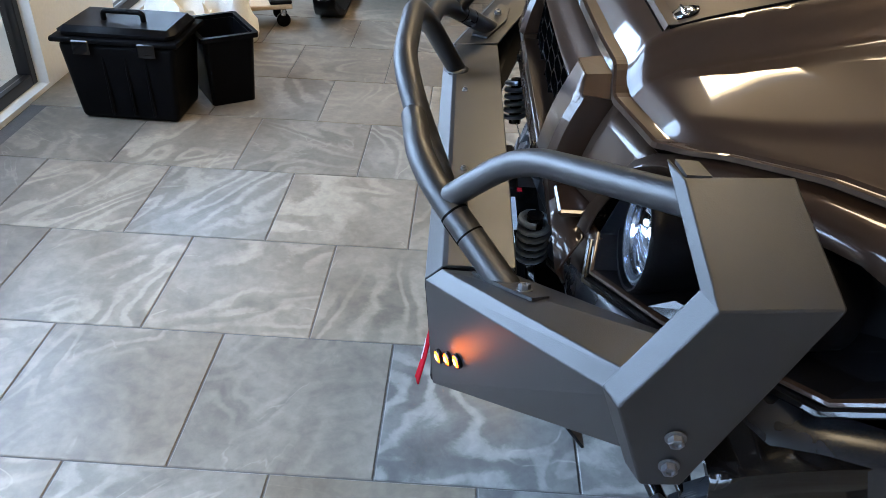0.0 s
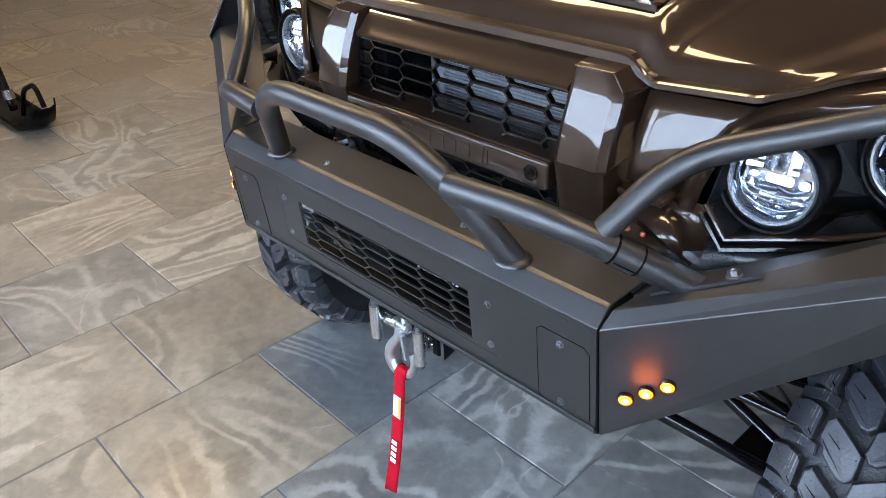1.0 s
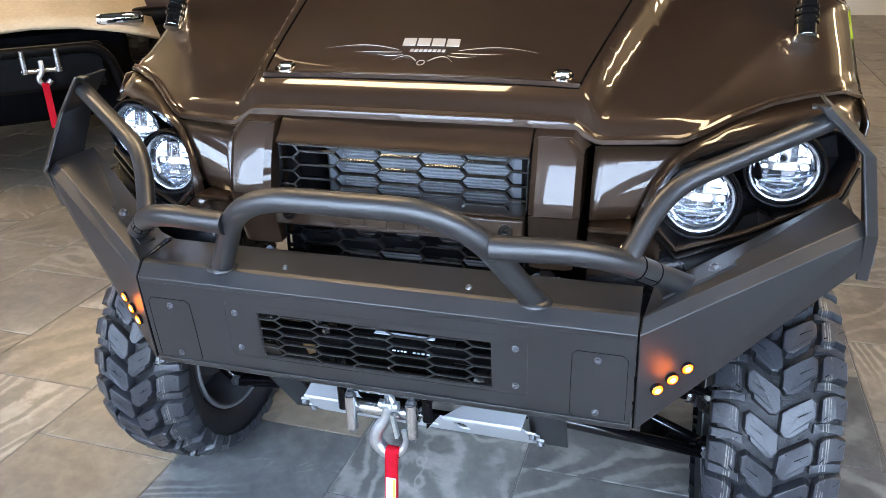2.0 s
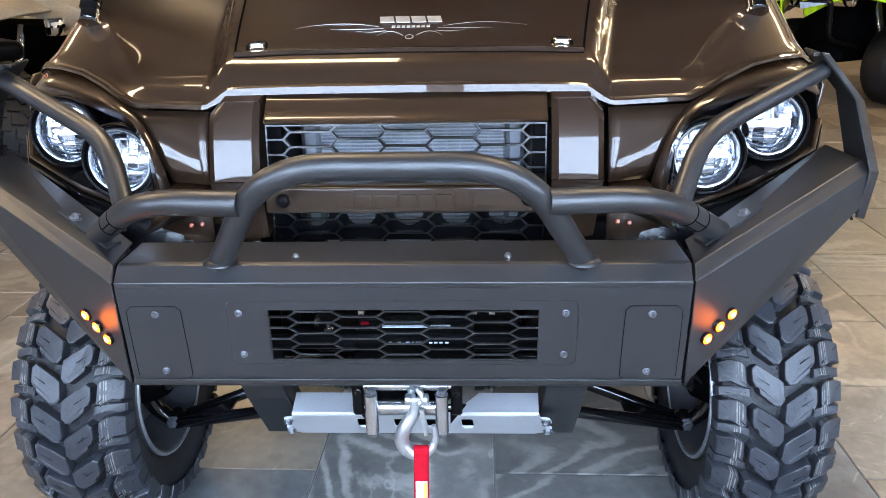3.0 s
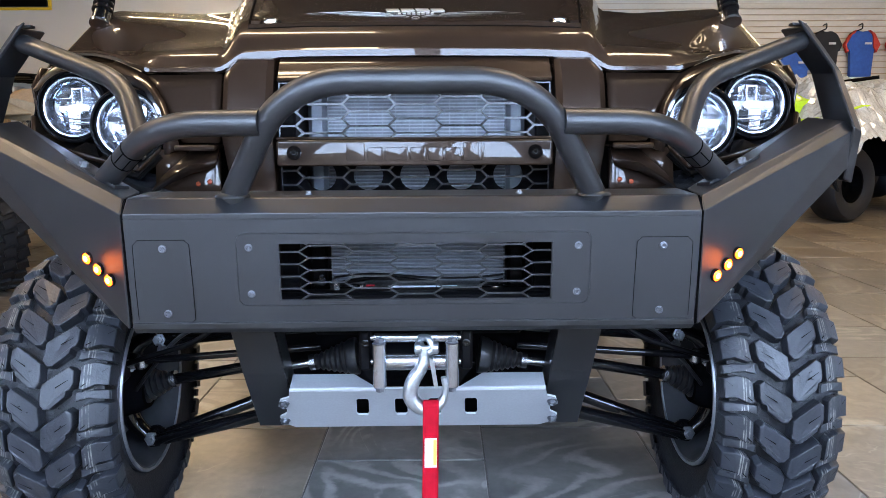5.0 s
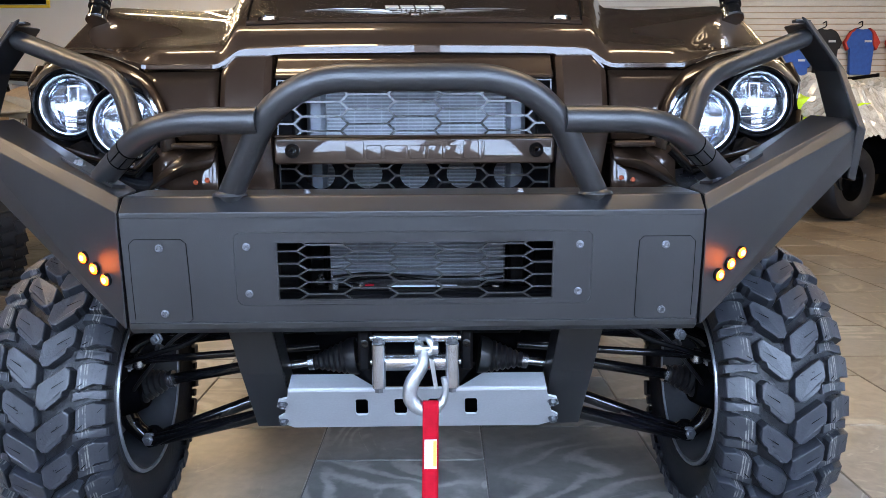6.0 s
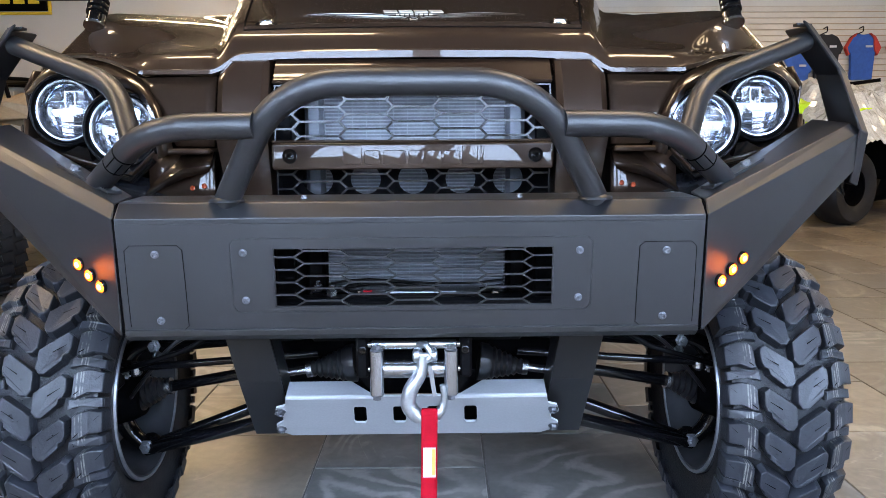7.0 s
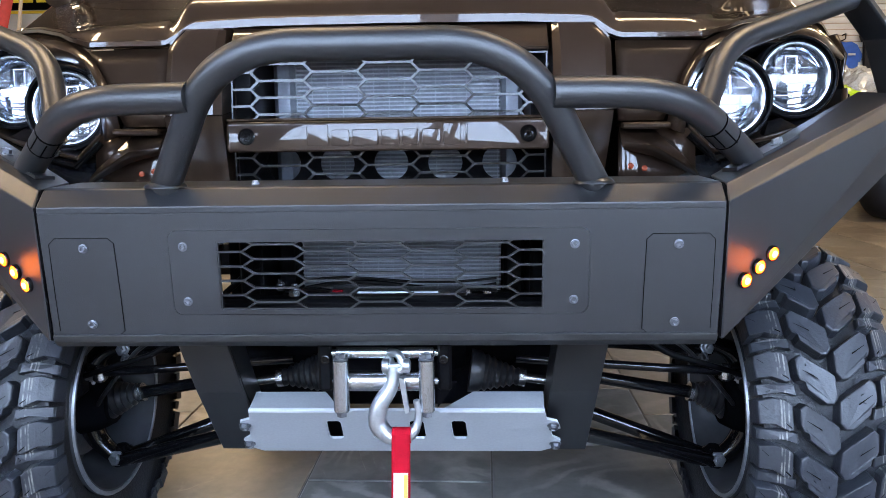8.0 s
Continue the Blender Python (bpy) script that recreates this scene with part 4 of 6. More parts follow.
plate(bm, [on_face(x, z, 0.0004) for x, z in rounded(-IX + 0.0004, IZ0 + 0.0004, IX - 0.0004, IZ1 - 0.0004, 0.0118)],
      [[on_face(x, z, 0.0004) for x, z in hole]], (0, 0.0045, 0))
insert = part("grille_insert", bm, POWDER, bumper, "bolted black insert plate with honeycomb opening")
bm = bmesh.new()
honeycomb(bm, -0.212, 0.217, 0.6345, 0.7285, 0.0545, 0.0155, 0.0099, 0.0026, face_y(0.68) + 0.0016, 0.004, -0.092, 0.68)
part("honeycomb", bm, POWDER, bumper, "stretched honeycomb bars cut in the plate")
for s in (-1, 1):
    for z in (0.7215, 0.6465):
        bolt(on_face(s * 0.2565, z, 0.001), (0, -1, -0.09), bumper)
    for z in (0.7205, 0.6155):
        bolt(on_face(s * 0.389, z, -0.001), (0, -1, -0.09), bumper)
    # flush access plate: a fine gap on its inner side, rounded corners
    o = rounded(0.3475, 0.599, 0.4355, 0.7335, 0.010)
    if s < 0:
        o = [(-x, z) for x, z in o][::-1]
    bm = bmesh.new()
    extrude(bm, [on_face(x, z, -0.0004) for x, z in o], (0, 0.0008, 0))
    part("access_plate", bm, POWDER, bumper, "flush bolted access plate")
    gap = [on_face(s * x, z, -0.0004) for x, z in [(0.37, 0.734), (0.3555, 0.734), (0.348, 0.727), (0.347, 0.66), (0.347, 0.606), (0.3555, 0.5985), (0.366, 0.5985)]]
    part("plate_gap", sweep(bmesh.new(), gap, 0.0006, 6), DARK, bumper)
    gap = [on_face(s * x, z, -0.0004) for x, z in [(0.37, 0.734), (0.427, 0.734), (0.4352, 0.726), (0.4362, 0.66), (0.4362, 0.606)]]
    part("plate_gap", sweep(bmesh.new(), gap, 0.0005, 6), DARK, bumper)
    bolt((s * 0.168, 0.049, 0.7995), (0, 0, 1), bumper, None, "top_bolt")

    # angled wing: swept back and rising to the end plate
    A0, A1 = Vector((0.4495, 0.0, 0.775)), Vector((0.778, 0.188, 0.896))
    B0, B1 = Vector((0.4535, 0.017, 0.590)), Vector((0.792, 0.212, 0.838))
    C0, C1 = Vector((0.452, 0.022, 0.7965)), Vector((0.768, 0.205, 0.912))
    D0, D1 = Vector((0.462, 0.122, 0.800)), Vector((0.742, 0.292, 0.920))
    E0, E1 = Vector((0.455, 0.10, 0.585)), Vector((0.775, 0.275, 0.838))
    flip = Matrix.Diagonal((s, 1, 1, 1))
    ends = ((E0, E1), (B0, B1), (A0, A1), (C0, C1), (D0, D1))
    bm = sheet(bmesh.new(), [[flip @ p.lerp(q, k) for p, q in ends] for k in (0, 1)])
    wing = part("bumper_wing", bm, POWDER, bumper, "angled matt black bumper wing")
    thick(wing, 0.004, 0.002)
    part("seam", sweep(bmesh.new(), [(s * 0.4478, 0.002, 0.772), (s * 0.449, 0.024, 0.795), (s * 0.452, 0.12, 0.797)], 0.0018, 6), DARK, bumper)
    part("seam", sweep(bmesh.new(), [(s * 0.4478, 0.0015, 0.775), (s * 0.450, 0.0185, 0.592)], 0.0018, 6), DARK, bumper)

    # upright end plate: a flat lower panel, an upper panel bent inwards and a folded front edge
    def slant(y, z):
        return Vector((0.782 + (1.0 - z) * 0.085, y, z))

    F = [Vector((0.700, 0.228, 1.082)), slant(0.256, 1.000), slant(0.188, 0.893), slant(0.224, 0.800)]
    R = [F[0] + Vector((-0.002, 0.096, 0.004)), slant(0.362, 1.008), slant(0.262, 0.802)]
    fold = [f + Vector((-0.021, -0.013, 0.007)) for f in F]
    bm = bmesh.new()
    fv = [bm.verts.new(flip @ p) for p in F]
    rv = [bm.verts.new(flip @ p) for p in R]
    iv = [bm.verts.new(flip @ p) for p in fold]
    bm.faces.new((fv[0], fv[1], rv[1], rv[0]))
    bm.faces.new((fv[1], fv[2], fv[3], rv[2], rv[1]))
    for k in range(3):
        bm.faces.new((fv[k], fv[k + 1], iv[k + 1], iv[k]))
    endp = part("end_plate", bm, POWDER, bumper, "bent matt black end plate")
    thick(endp, 0.005, 0.002)
    part("end_cap", extrude(bmesh.new(), [flip @ Vector(p) for p in ((0.700, 0.230, 1.080), (0.672, 0.226, 1.081), (0.674, 0.246, 1.081), (0.700, 0.252, 1.080))], (0, 0, 0.004)), POWDER, bumper)
    for k in (0, 1):
        bolt(flip @ (slant(0.246, 0.862 - 0.034 * k) + Vector((0.001, 0, 0))), (s, -0.1, -0.1), bumper, BIGBOLT, "side_bolt")

    # tubes: side loop with its foot plate, and the rising bar to the end plate
    loop_pts = fillet([(s * 0.222, -0.032, 0.912), (s * 0.382, -0.012, 0.911), (s * 0.520, 0.110, 0.812)], 0.075)
    part("side_tube", sweep(bmesh.new(), loop_pts, 0.0195, 20), POWDER, bumper, "matt black side tube", smooth=True)
    a, b = Vector((s * 0.382, -0.012, 0.911)), Vector((s * 0.520, 0.110, 0.812))
    for t0, t1 in ((0.38, 0.395), (0.555, 0.567)):
        part("tube_seam", sweep(bmesh.new(), [a.lerp(b, t0), a.lerp(b, t1)], 0.0199, 20), DARK, bumper)
    for k in range(4):
        th = radians(200 + 45 * k)
        u = (b - a).normalized()
        v = u.cross(Vector((0, 0, 1))).normalized()
        w = v.cross(u)
        for t in (0.42, 0.50):
            c = a.lerp(b, t + 0.03 * (k % 2)) + (v * math.cos(th) + w * math.sin(th)) * 0.0193
            part("tube_seam", box(bmesh.new(), (-0.009, -0.0008, -0.0008), (0.009, 0.0008, 0.0008), 0, axis(c, u)), DARK, bumper)
    c = a.lerp(b, 0.33) + Vector((0, 0.022, -0.016))
    for k in (0, 1):
        bolt(c + Vector((s * 0.018 * k, 0.012 * k, -0.016 * k)), (0.2 * s, 0.4, -0.8), bumper, None, "clamp_bolt")
    bm = bmesh.new()
    foot = [(0.478, 0.062), (0.545, 0.100), (0.585, 0.128), (0.572, 0.150), (0.53, 0.142), (0.470, 0.098)]
    top_z = lambda x: 0.7985 + (x - 0.452) / 0.312 * 0.1215
    extrude(bm, [flip @ Vector((x, y, top_z(x) + 0.0005)) for x, y in foot], (0, 0, 0.005))
    part("foot_plate", bm, POWDER, bumper, "small bolted foot plate")
    bolt((s * 0.553, 0.122, top_z(0.553) + 0.005), (-0.3 * s, 0, 0.95), bumper, BIGBOLT, "foot_bolt")
    bar_pts = fillet([(s * 0.418, 0.022, 0.884), (s * 0.470, 0.108, 0.978), (s * 0.700, 0.250, 1.056)], 0.06)
    part("rising_bar", sweep(bmesh.new(), bar_pts, 0.0165, 18), POWDER, bumper, "matt black bar rising to the end plate", smooth=True)

hoop_pts = fillet([(-0.284, 0.030, 0.797), (-0.182, -0.054, 0.971), (0.182, -0.054, 0.971), (0.284, 0.030, 0.797)], 0.100, 16)
part("centre_hoop", sweep(bmesh.new(), hoop_pts, 0.0195, 22), POWDER, bumper, "matt black centre hoop tube", smooth=True)
for s in (-1, 1):
    part("weld_ring", lathe(bmesh.new(), [(-0.001, 0.0275), (0.002, 0.0265), (0.006, 0.021), (0.0065, 0.0195)], 22, axis((s * 0.283, 0.029, 0.799), (0, 0, 1))), POWDER, bumper, smooth=True)
    # amber marker lights in a slanting row of three
    for k in (-1, 0, 1):
        px, pz = 0.5035 + 0.0215 * k, 0.6838 + 0.0157 * k
        py = (px - 0.4505) * 0.575 + 0.0065
        m = axis((s * px, py, pz), (s * 0.46, -0.88, -0.12))
        lit = part("marker_light", lathe(bmesh.new(), [(-0.003, 0.0108), (0.002, 0.0108), (0.0035, 0.0095), (0.002, 0.0088)], 20, m), GLOSSBLACK, bumper, "small round amber marker light, lit", smooth=True)
        part("amber_lens", lathe(bmesh.new(), [(0.0008, 0.0090), (0.0030, 0.0086), (0.0042, 0.0070), (0.0047, 0.0035)], 20, m), AMBER, lit, smooth=True)
        part("diode", lathe(bmesh.new(), [(0.0040, 0.0050), (0.0050, 0.0048), (0.0054, 0.003)], 16, m), AMBERCORE, lit)

# mounting legs under the bumper, skid plate between them
for s in (-1, 1):
    rows = [[(s * x, y, z) for x in (x0, x1)] for y, z, x0, x1 in ((0.130, 0.590, 0.254, 0.330), (0.200, 0.459, 0.246, 0.322), (0.298, 0.320, 0.242, 0.318))]
    thick(part("bumper_leg", sheet(bmesh.new(), rows), POWDER, bumper, "tapered black mounting leg"), 0.006, 0.001)
    part("bumper_leg", extrude(bmesh.new(), [(s * 0.255, 0.136, 0.590), (s * 0.247, 0.206, 0.459), (s * 0.243, 0.304, 0.330), (s * 0.243, 0.340, 0.350), (s * 0.247, 0.26, 0.47), (s * 0.255, 0.20, 0.590)], (s * 0.004, 0, 0)), POWDER, bumper)
skid = bmesh.new()


def skid_pt(x, z):
    """The face turns under at half a right angle, from the fold down to its rear edge."""
    u = (0.455 - z) / 0.074
    return (x * (1 + 0.083 * u), 0.182 + 0.114 * u, 0.429 - 0.117 * u)


holes = [[skid_pt(x, z) for x, z in rounded(c - 0.0115, 0.405, c + 0.0115, 0.437, 0.004, 2)] for c in (-0.103, -0.032, 0.030, 0.097)]
out = [(-0.228, 0.381), (0.222, 0.381), (0.250, 0.390), (0.256, 0.402), (0.244, 0.409), (0.242, 0.418), (0.258, 0.424), (0.254, 0.436), (0.238, 0.440), (0.236, 0.455),
       (-0.236, 0.455), (-0.238, 0.440), (-0.254, 0.436), (-0.258, 0.424), (-0.242, 0.418), (-0.244, 0.409), (-0.256, 0.402), (-0.250, 0.390)]
plate(skid, [skid_pt(x, z) for x, z in out], holes, (0, 0.003, 0.003))
skid_ob = part("skid_plate", skid, ALU, car, "bare aluminium skid plate")
for s in (-1, 1):
    bm = sheet(bmesh.new(), [[(s * 0.236, 0.182, 0.429), (s * 0.070, 0.182, 0.429)], [(s * 0.240, 0.247, 0.4376), (s * 0.124, 0.247, 0.4376)]])
    thick(part("skid_flange", bm, ALU, skid_ob), 0.004)
    for z in (0.430, 0.396):
        bolt(skid_pt(s * 0.247, z), (0, -0.7, -0.7), skid_ob, BIGBOLT, "skid_bolt")

# dark plate added behind the skid's holes so that they read black
part("skid_hole_darkener", extrude(bmesh.new(), [(x * 0.9, y + 0.018, z + 0.004) for x, y, z in (skid_pt(-0.19, 0.440), skid_pt(0.19, 0.440), skid_pt(0.19, 0.388), skid_pt(-0.19, 0.388))], (0, 0.004, 0.004)), DARK, skid_ob)

# winch fairlead, hook and strap
winch = part("winch", box(bmesh.new(), (-0.075, 0.10, 0.50), (0.075, 0.16, 0.585), 0.01), DARK, car, "winch behind a roller fairlead")
for s in (-1, 1):
    bm = lathe(bmesh.new(), [(0, 0.0112), (0.072, 0.0112)], 20, axis((s * 0.0595, 0.040, 0.484), (0, 0.0, 1)))
    part("roller", bm, ZINC, winch, "upright steel fairlead roller", smooth=True)
    for z, d in ((0.557, 1), (0.483, -1)):
        bolt((s * 0.0595, 0.040, z), (0, 0, d), winch, BIGBOLT, "roller_bolt")
    part("fairlead_plate", box(bmesh.new(), (s * 0.084 - 0.010, 0.054, 0.505), (s * 0.084 + 0.010, 0.062, 0.575), 0.004), BLACK, winch)
    bolt((s * 0.083, 0.052, 0.553), (0, -1, 0), winch, DARKBOLT, "plate_bolt")
    part("gusset", extrude(bmesh.new(), [(s * 0.072, 0.085, 0.508), (s * 0.100, 0.085, 0.508), (s * 0.072, 0.085, 0.470)], (0, 0.006, 0)), BLACK, winch)
for z, r in ((0.519, 0.0145), (0.560, 0.008)):
    part("roller", lathe(bmesh.new(), [(-0.078, 0.005), (-0.070, 0.005), (-0.068, r), (0.068, r), (0.070, 0.005), (0.078, 0.005)], 20, Matrix.Translation((0, 0.062, z))), ZINC, winch, "level steel fairlead roller", smooth=True)
part("thimble", sweep(bmesh.new(), fillet([(0.004, 0.062, 0.560), (0.022, 0.040, 0.566), (0.030, 0.034, 0.545), (0.014, 0.036, 0.540), (0.006, 0.06, 0.553)], 0.012, 5), 0.0058, 10), CASTZINC, winch, "steel cable eye", smooth=True)
part("clevis", lathe(bmesh.new(), [(-0.020, 0.006), (-0.018, 0.010), (-0.010, 0.010), (-0.009, 0.0045), (0.009, 0.0045), (0.010, 0.010), (0.018, 0.010), (0.020, 0.006)], 16, Matrix.Translation((0.018, 0.036, 0.549))), CASTZINC, winch, smooth=True)
hook = fillet([(0.014, 0.036, 0.548), (0.013, 0.034, 0.520), (-0.006, 0.032, 0.496), (-0.012, 0.032, 0.466), (0.010, 0.032, 0.444), (0.038, 0.032, 0.450), (0.050, 0.032, 0.474), (0.045, 0.032, 0.501)], 0.016, 5)
n = len(hook)
part("hook", sweep(bmesh.new(), hook, [0.0098 + 0.0055 * math.sin(math.pi * min(1, i / (n - 1) * 1.15)) - 0.0045 * (i / (n - 1)) ** 3 for i in range(n)], 14, 0.85), CASTZINC, winch, "large galvanised clevis hook", smooth=True)
part("hook_latch", extrude(bmesh.new(), [(0.022, 0.026, 0.535), (0.029, 0.026, 0.533), (0.036, 0.026, 0.485), (0.030, 0.026, 0.483)], (0, 0.010, 0)), CASTZINC, winch)

strap_line = [(0.024, 0.026, 0.462), (0.0245, 0.017, 0.455), (0.024, 0.0150, 0.43), (0.0235, 0.0100, 0.38), (0.0225, 0.001, 0.32), (0.021, -0.008, 0.26), (0.0195, -0.017, 0.215), (0.0185, -0.024, 0.180)]
bm = bmesh.new()
rows = []
for i, p in enumerate(strap_line):
    tw = 0.10 * i / 7
    w = 0.0128
    rows.append([(p[0] + w * k, p[1] + tw * w * k * 3 + 0.0008 * math.sin(9 * k), p[2]) for k in (-1, -0.5, 0, 0.5, 1)])
strap = part("pull_strap", sheet(bm, rows), RED, winch, "red webbing pull strap with a sewn label", smooth=True)
thick(strap, 0.0024)
bm = bmesh.new()
lathe(bm, [(-0.0125, 0.011), (0.0125, 0.011)], 16, Matrix.Translation((0.0245, 0.029, 0.452)))
part("strap_loop", bm, RED, winch, smooth=True)


def on_strap(x0, x1, z0, z1, lift):
    def y(z):
        q = [p for p in strap_line]
        for a, b in zip(q, q[1:]):
            if b[2] <= z <= a[2]:
                t = (a[2] - z) / (a[2] - b[2])
                return a[0] + (b[0] - a[0]) * t, a[1] + (b[1] - a[1]) * t
        return q[-1][0], q[-1][1]
    (ca, ya), (cb, yb) = y(z1), y(z0)
    bm = bmesh.new()
    extrude(bm, [(ca + x0, ya - lift, z1), (ca + x1, ya - lift, z1), (cb + x1, yb - lift, z0), (cb + x0, yb - lift, z0)], (0, 0.0012, 0))
    return bm


part("sewn_label", on_strap(-0.010, 0.0100, 0.358, 0.405, 0.0040), PINKISH, winch, "white sewn label with an orange block")
part("label_block", on_strap(0.004, 0.0095, 0.362, 0.403, 0.0050), ORANGE, winch)
for z in (0.395, 0.381, 0.370):
    part("label_mark", on_strap(-0.007, -0.001, z - 0.0025, z, 0.0050), ALU, winch)
for k in range(4):
    part("print_bar", on_strap(-0.007, 0.007, 0.295 - k * 0.014, 0.303 - k * 0.014, 0.0050), WHITE, winch)

# things behind the bumper opening
# black panel added to darken the lower part of the opening
part("lower_dark_panel", box(bmesh.new(), (-0.205, 0.296, 0.50), (0.205, 0.318, 0.596), 0.006), BLACK, car, "black panel low behind the bumper opening")
for z, bow, r in ((0.612, 0.008, 0.0042), (0.603, -0.005, 0.003), (0.622, 0.005, 0.0022)):
    line = [(-0.16 + 0.036 * k, 0.275 + 0.006 * math.sin(k * 1.3), z + bow * math.sin(k * 0.8 + 40 * z)) for k in range(10)]
    part("cable", sweep(bmesh.new(), line, r, 8), BLACK, car, smooth=True)
for x in (-0.105, 0.115, 0.150):
    part("cable_clip", box(bmesh.new(), (x - 0.007, 0.268, 0.596), (x + 0.007, 0.284, 0.608), 0.002), ZINC, car)
part("cross_beam", box(bmesh.new(), (-0.30, 0.13, 0.592), (0.30, 0.17, 0.622), 0.005), BLACK, car)
housing = part("winch_housing", extrude(bmesh.new(), [(-0.095, 0.105, 0.575), (-0.095, 0.112, 0.592), (-0.095, 0.152, 0.626), (-0.095, 0.205, 0.626), (-0.095, 0.215, 0.575)], (0.21, 0, 0)), GLOSSBLACK, car, "gloss black winch housing with a pale worn label")
slope = Matrix.Translation((0, 0.137, 0.6132)) @ Matrix.Rotation(math.atan2(0.034, 0.040), 4, "X")
rnd = random.Random(12)
x = -0.044
while x < 0.070:
    w = rnd.uniform(0.003, 0.008)
    low = rnd.choice((-0.011, -0.011, -0.004))
    part("label_bar", box(bmesh.new(), (x, low, 0.0003), (x + w, 0.009 + rnd.uniform(-0.002, 0.002), 0.0012), 0, slope), LABELGREY, housing)
    x += w + rnd.uniform(0.002, 0.004)
part("label_edge", box(bmesh.new(), (-0.050, 0.151, 0.6262), (0.034, 0.160, 0.6275)), LABELGREY, housing, "pale edge of the worn label")
part("label_edge", box(bmesh.new(), (0.036, 0.151, 0.6262), (0.072, 0.160, 0.6275)), LABELGREY, housing, "pale edge of the worn label")
part("warning_sticker", box(bmesh.new(), (-0.090, 0.165, 0.6262), (-0.075, 0.175, 0.6270)), RED, housing, "small red sticker")
part("cable_lug", lathe(bmesh.new(), [(0, 0.009), (0.008, 0.009), (0.010, 0.005), (0.018, 0.005)], 6, axis((-0.140, 0.13, 0.628), (0, 0, 1))), ZINC, housing)
part("cable_lug", lathe(bmesh.new(), [(0, 0.007), (0.008, 0.007), (0.010, 0.004), (0.016, 0.004)], 6, axis((-0.165, 0.15, 0.634), (0, -0.3, 1))), ZINC, housing)
for x0, x1 in ((-0.186, -0.172), (0.197, 0.182)):
    part("thin_wire", sweep(bmesh.new(), [(x0, 0.16, 0.726), (x1, 0.17, 0.698)], 0.0012, 6), ZINC, car)
part("fuse_box", box(bmesh.new(), (-0.110, 0.20, 0.700), (-0.085, 0.22, 0.712), 0.003), RED, car, "small red box behind the bumper grille")

# --- chassis and suspension ---
part("chassis", box(bmesh.new(), (-0.11, 0.42, 0.40), (0.11, 1.9, 0.56), 0.02), DARK, car)
AX = 0.48
for s in (-1, 1):


    def f(p):
        """Mirrors a point to its side; the outer ends stand a little wider and further back."""
        out = min(1.0, max(0.0, (p[0] - 0.22) / 0.33))
        return (s * (p[0] + 0.018 * out), p[1] + 0.05 * out, p[2])

    for a, b, r in (((0.20, 0.36, 0.345), (0.600, 0.46, 0.196), 0.0145), ((0.20, 0.60, 0.335), (0.590, 0.50, 0.192), 0.0145),
                    ((0.22, 0.38, 0.495), (0.560, 0.47, 0.430), 0.011), ((0.22, 0.58, 0.500), (0.560, 0.49, 0.432), 0.011)):
        part("control_arm", sweep(bmesh.new(), [f(a), f(b)], r, 14), ARM, car, "gloss black tubular control arm", smooth=True)
    part("arm_bridge", extrude(bmesh.new(), [f((0.45, 0.425, 0.248)), f((0.45, 0.53, 0.242)), f((0.59, 0.50, 0.194)), f((0.59, 0.45, 0.194))], (0, 0, 0.006)), ARM, car)
    part("drive_shaft", sweep(bmesh.new(), [f((0.20, 0.48, 0.412)), f((0.555, 0.48, 0.335))], 0.0125, 14), ARM, car, smooth=True)
    part("tie_rod", sweep(bmesh.new(), [f((0.20, 0.36, 0.46)), f((0.58, 0.385, 0.41))], 0.008, 10), ARM, car, smooth=True)
    boot = [(0, 0.016)]
    for k in range(6):
        boot += [(0.008 + k * 0.012, 0.020 + 0.0042 * k), (0.014 + k * 0.012, 0.0165 + 0.0042 * k)]
    boot += [(0.082, 0.045), (0.10, 0.047)]
    m = axis(f((0.545, 0.48, 0.338)), (s * 0.97, 0, -0.22))
    part("axle_boot", lathe(bmesh.new(), boot, 24, m), BOOT, car, "ribbed rubber axle boot", smooth=True)
    part("boot_clamp", lathe(bmesh.new(), [(-0.004, 0.017), (-0.004, 0.0195), (0.004, 0.0195), (0.004, 0.017)], 20, m), ZINC, car)
    m = axis(f((0.206, 0.285, 0.450)), (s * -0.98, 0, 0.14))
    part("inner_boot", lathe(bmesh.new(), [(a * 0.88, r * 0.78) for a, r in boot], 24, m), BOOT, car, "ribbed rubber inner boot", smooth=True)
    part("boot_clamp", lathe(bmesh.new(), [(-0.007, 0.011), (-0.007, 0.0155), (0.004, 0.0155), (0.004, 0.011)], 20, m), ZINC, car)
    part("inner_rod", lathe(bmesh.new(), [(-0.055, 0.0075), (-0.006, 0.0075)], 14, m), ZINC, car, "bright steering rod", smooth=True)
    line = fillet([f((0.598, AX - 0.012, 0.196)), f((0.648, AX - 0.014, 0.245)), f((0.662, AX - 0.010, 0.34)), f((0.626, AX - 0.012, 0.425)), f((0.572, AX - 0.008, 0.446))], 0.04, 5)
    part("knuckle", sweep(bmesh.new(), line, [0.020 + 0.010 * math.sin(math.pi * k / (len(line) - 1)) for k in range(len(line))], 12, 0.8), ARM, car, "cast black steering knuckle", smooth=True)
    line = fillet([f((0.655, AX - 0.05, 0.40)), f((0.630, AX - 0.09, 0.425)), f((0.585, AX - 0.095, 0.415))], 0.03, 5)
    part("steering_arm", sweep(bmesh.new(), line, 0.012, 10, 0.7), ARM, car, smooth=True)
    part("tie_rod_end", lathe(bmesh.new(), [(-0.016, 0.008), (-0.010, 0.014), (0.010, 0.014), (0.016, 0.008)], 16, axis(f((0.583, AX - 0.095, 0.408)), (0, 0, 1))), ZINC, car, smooth=True)
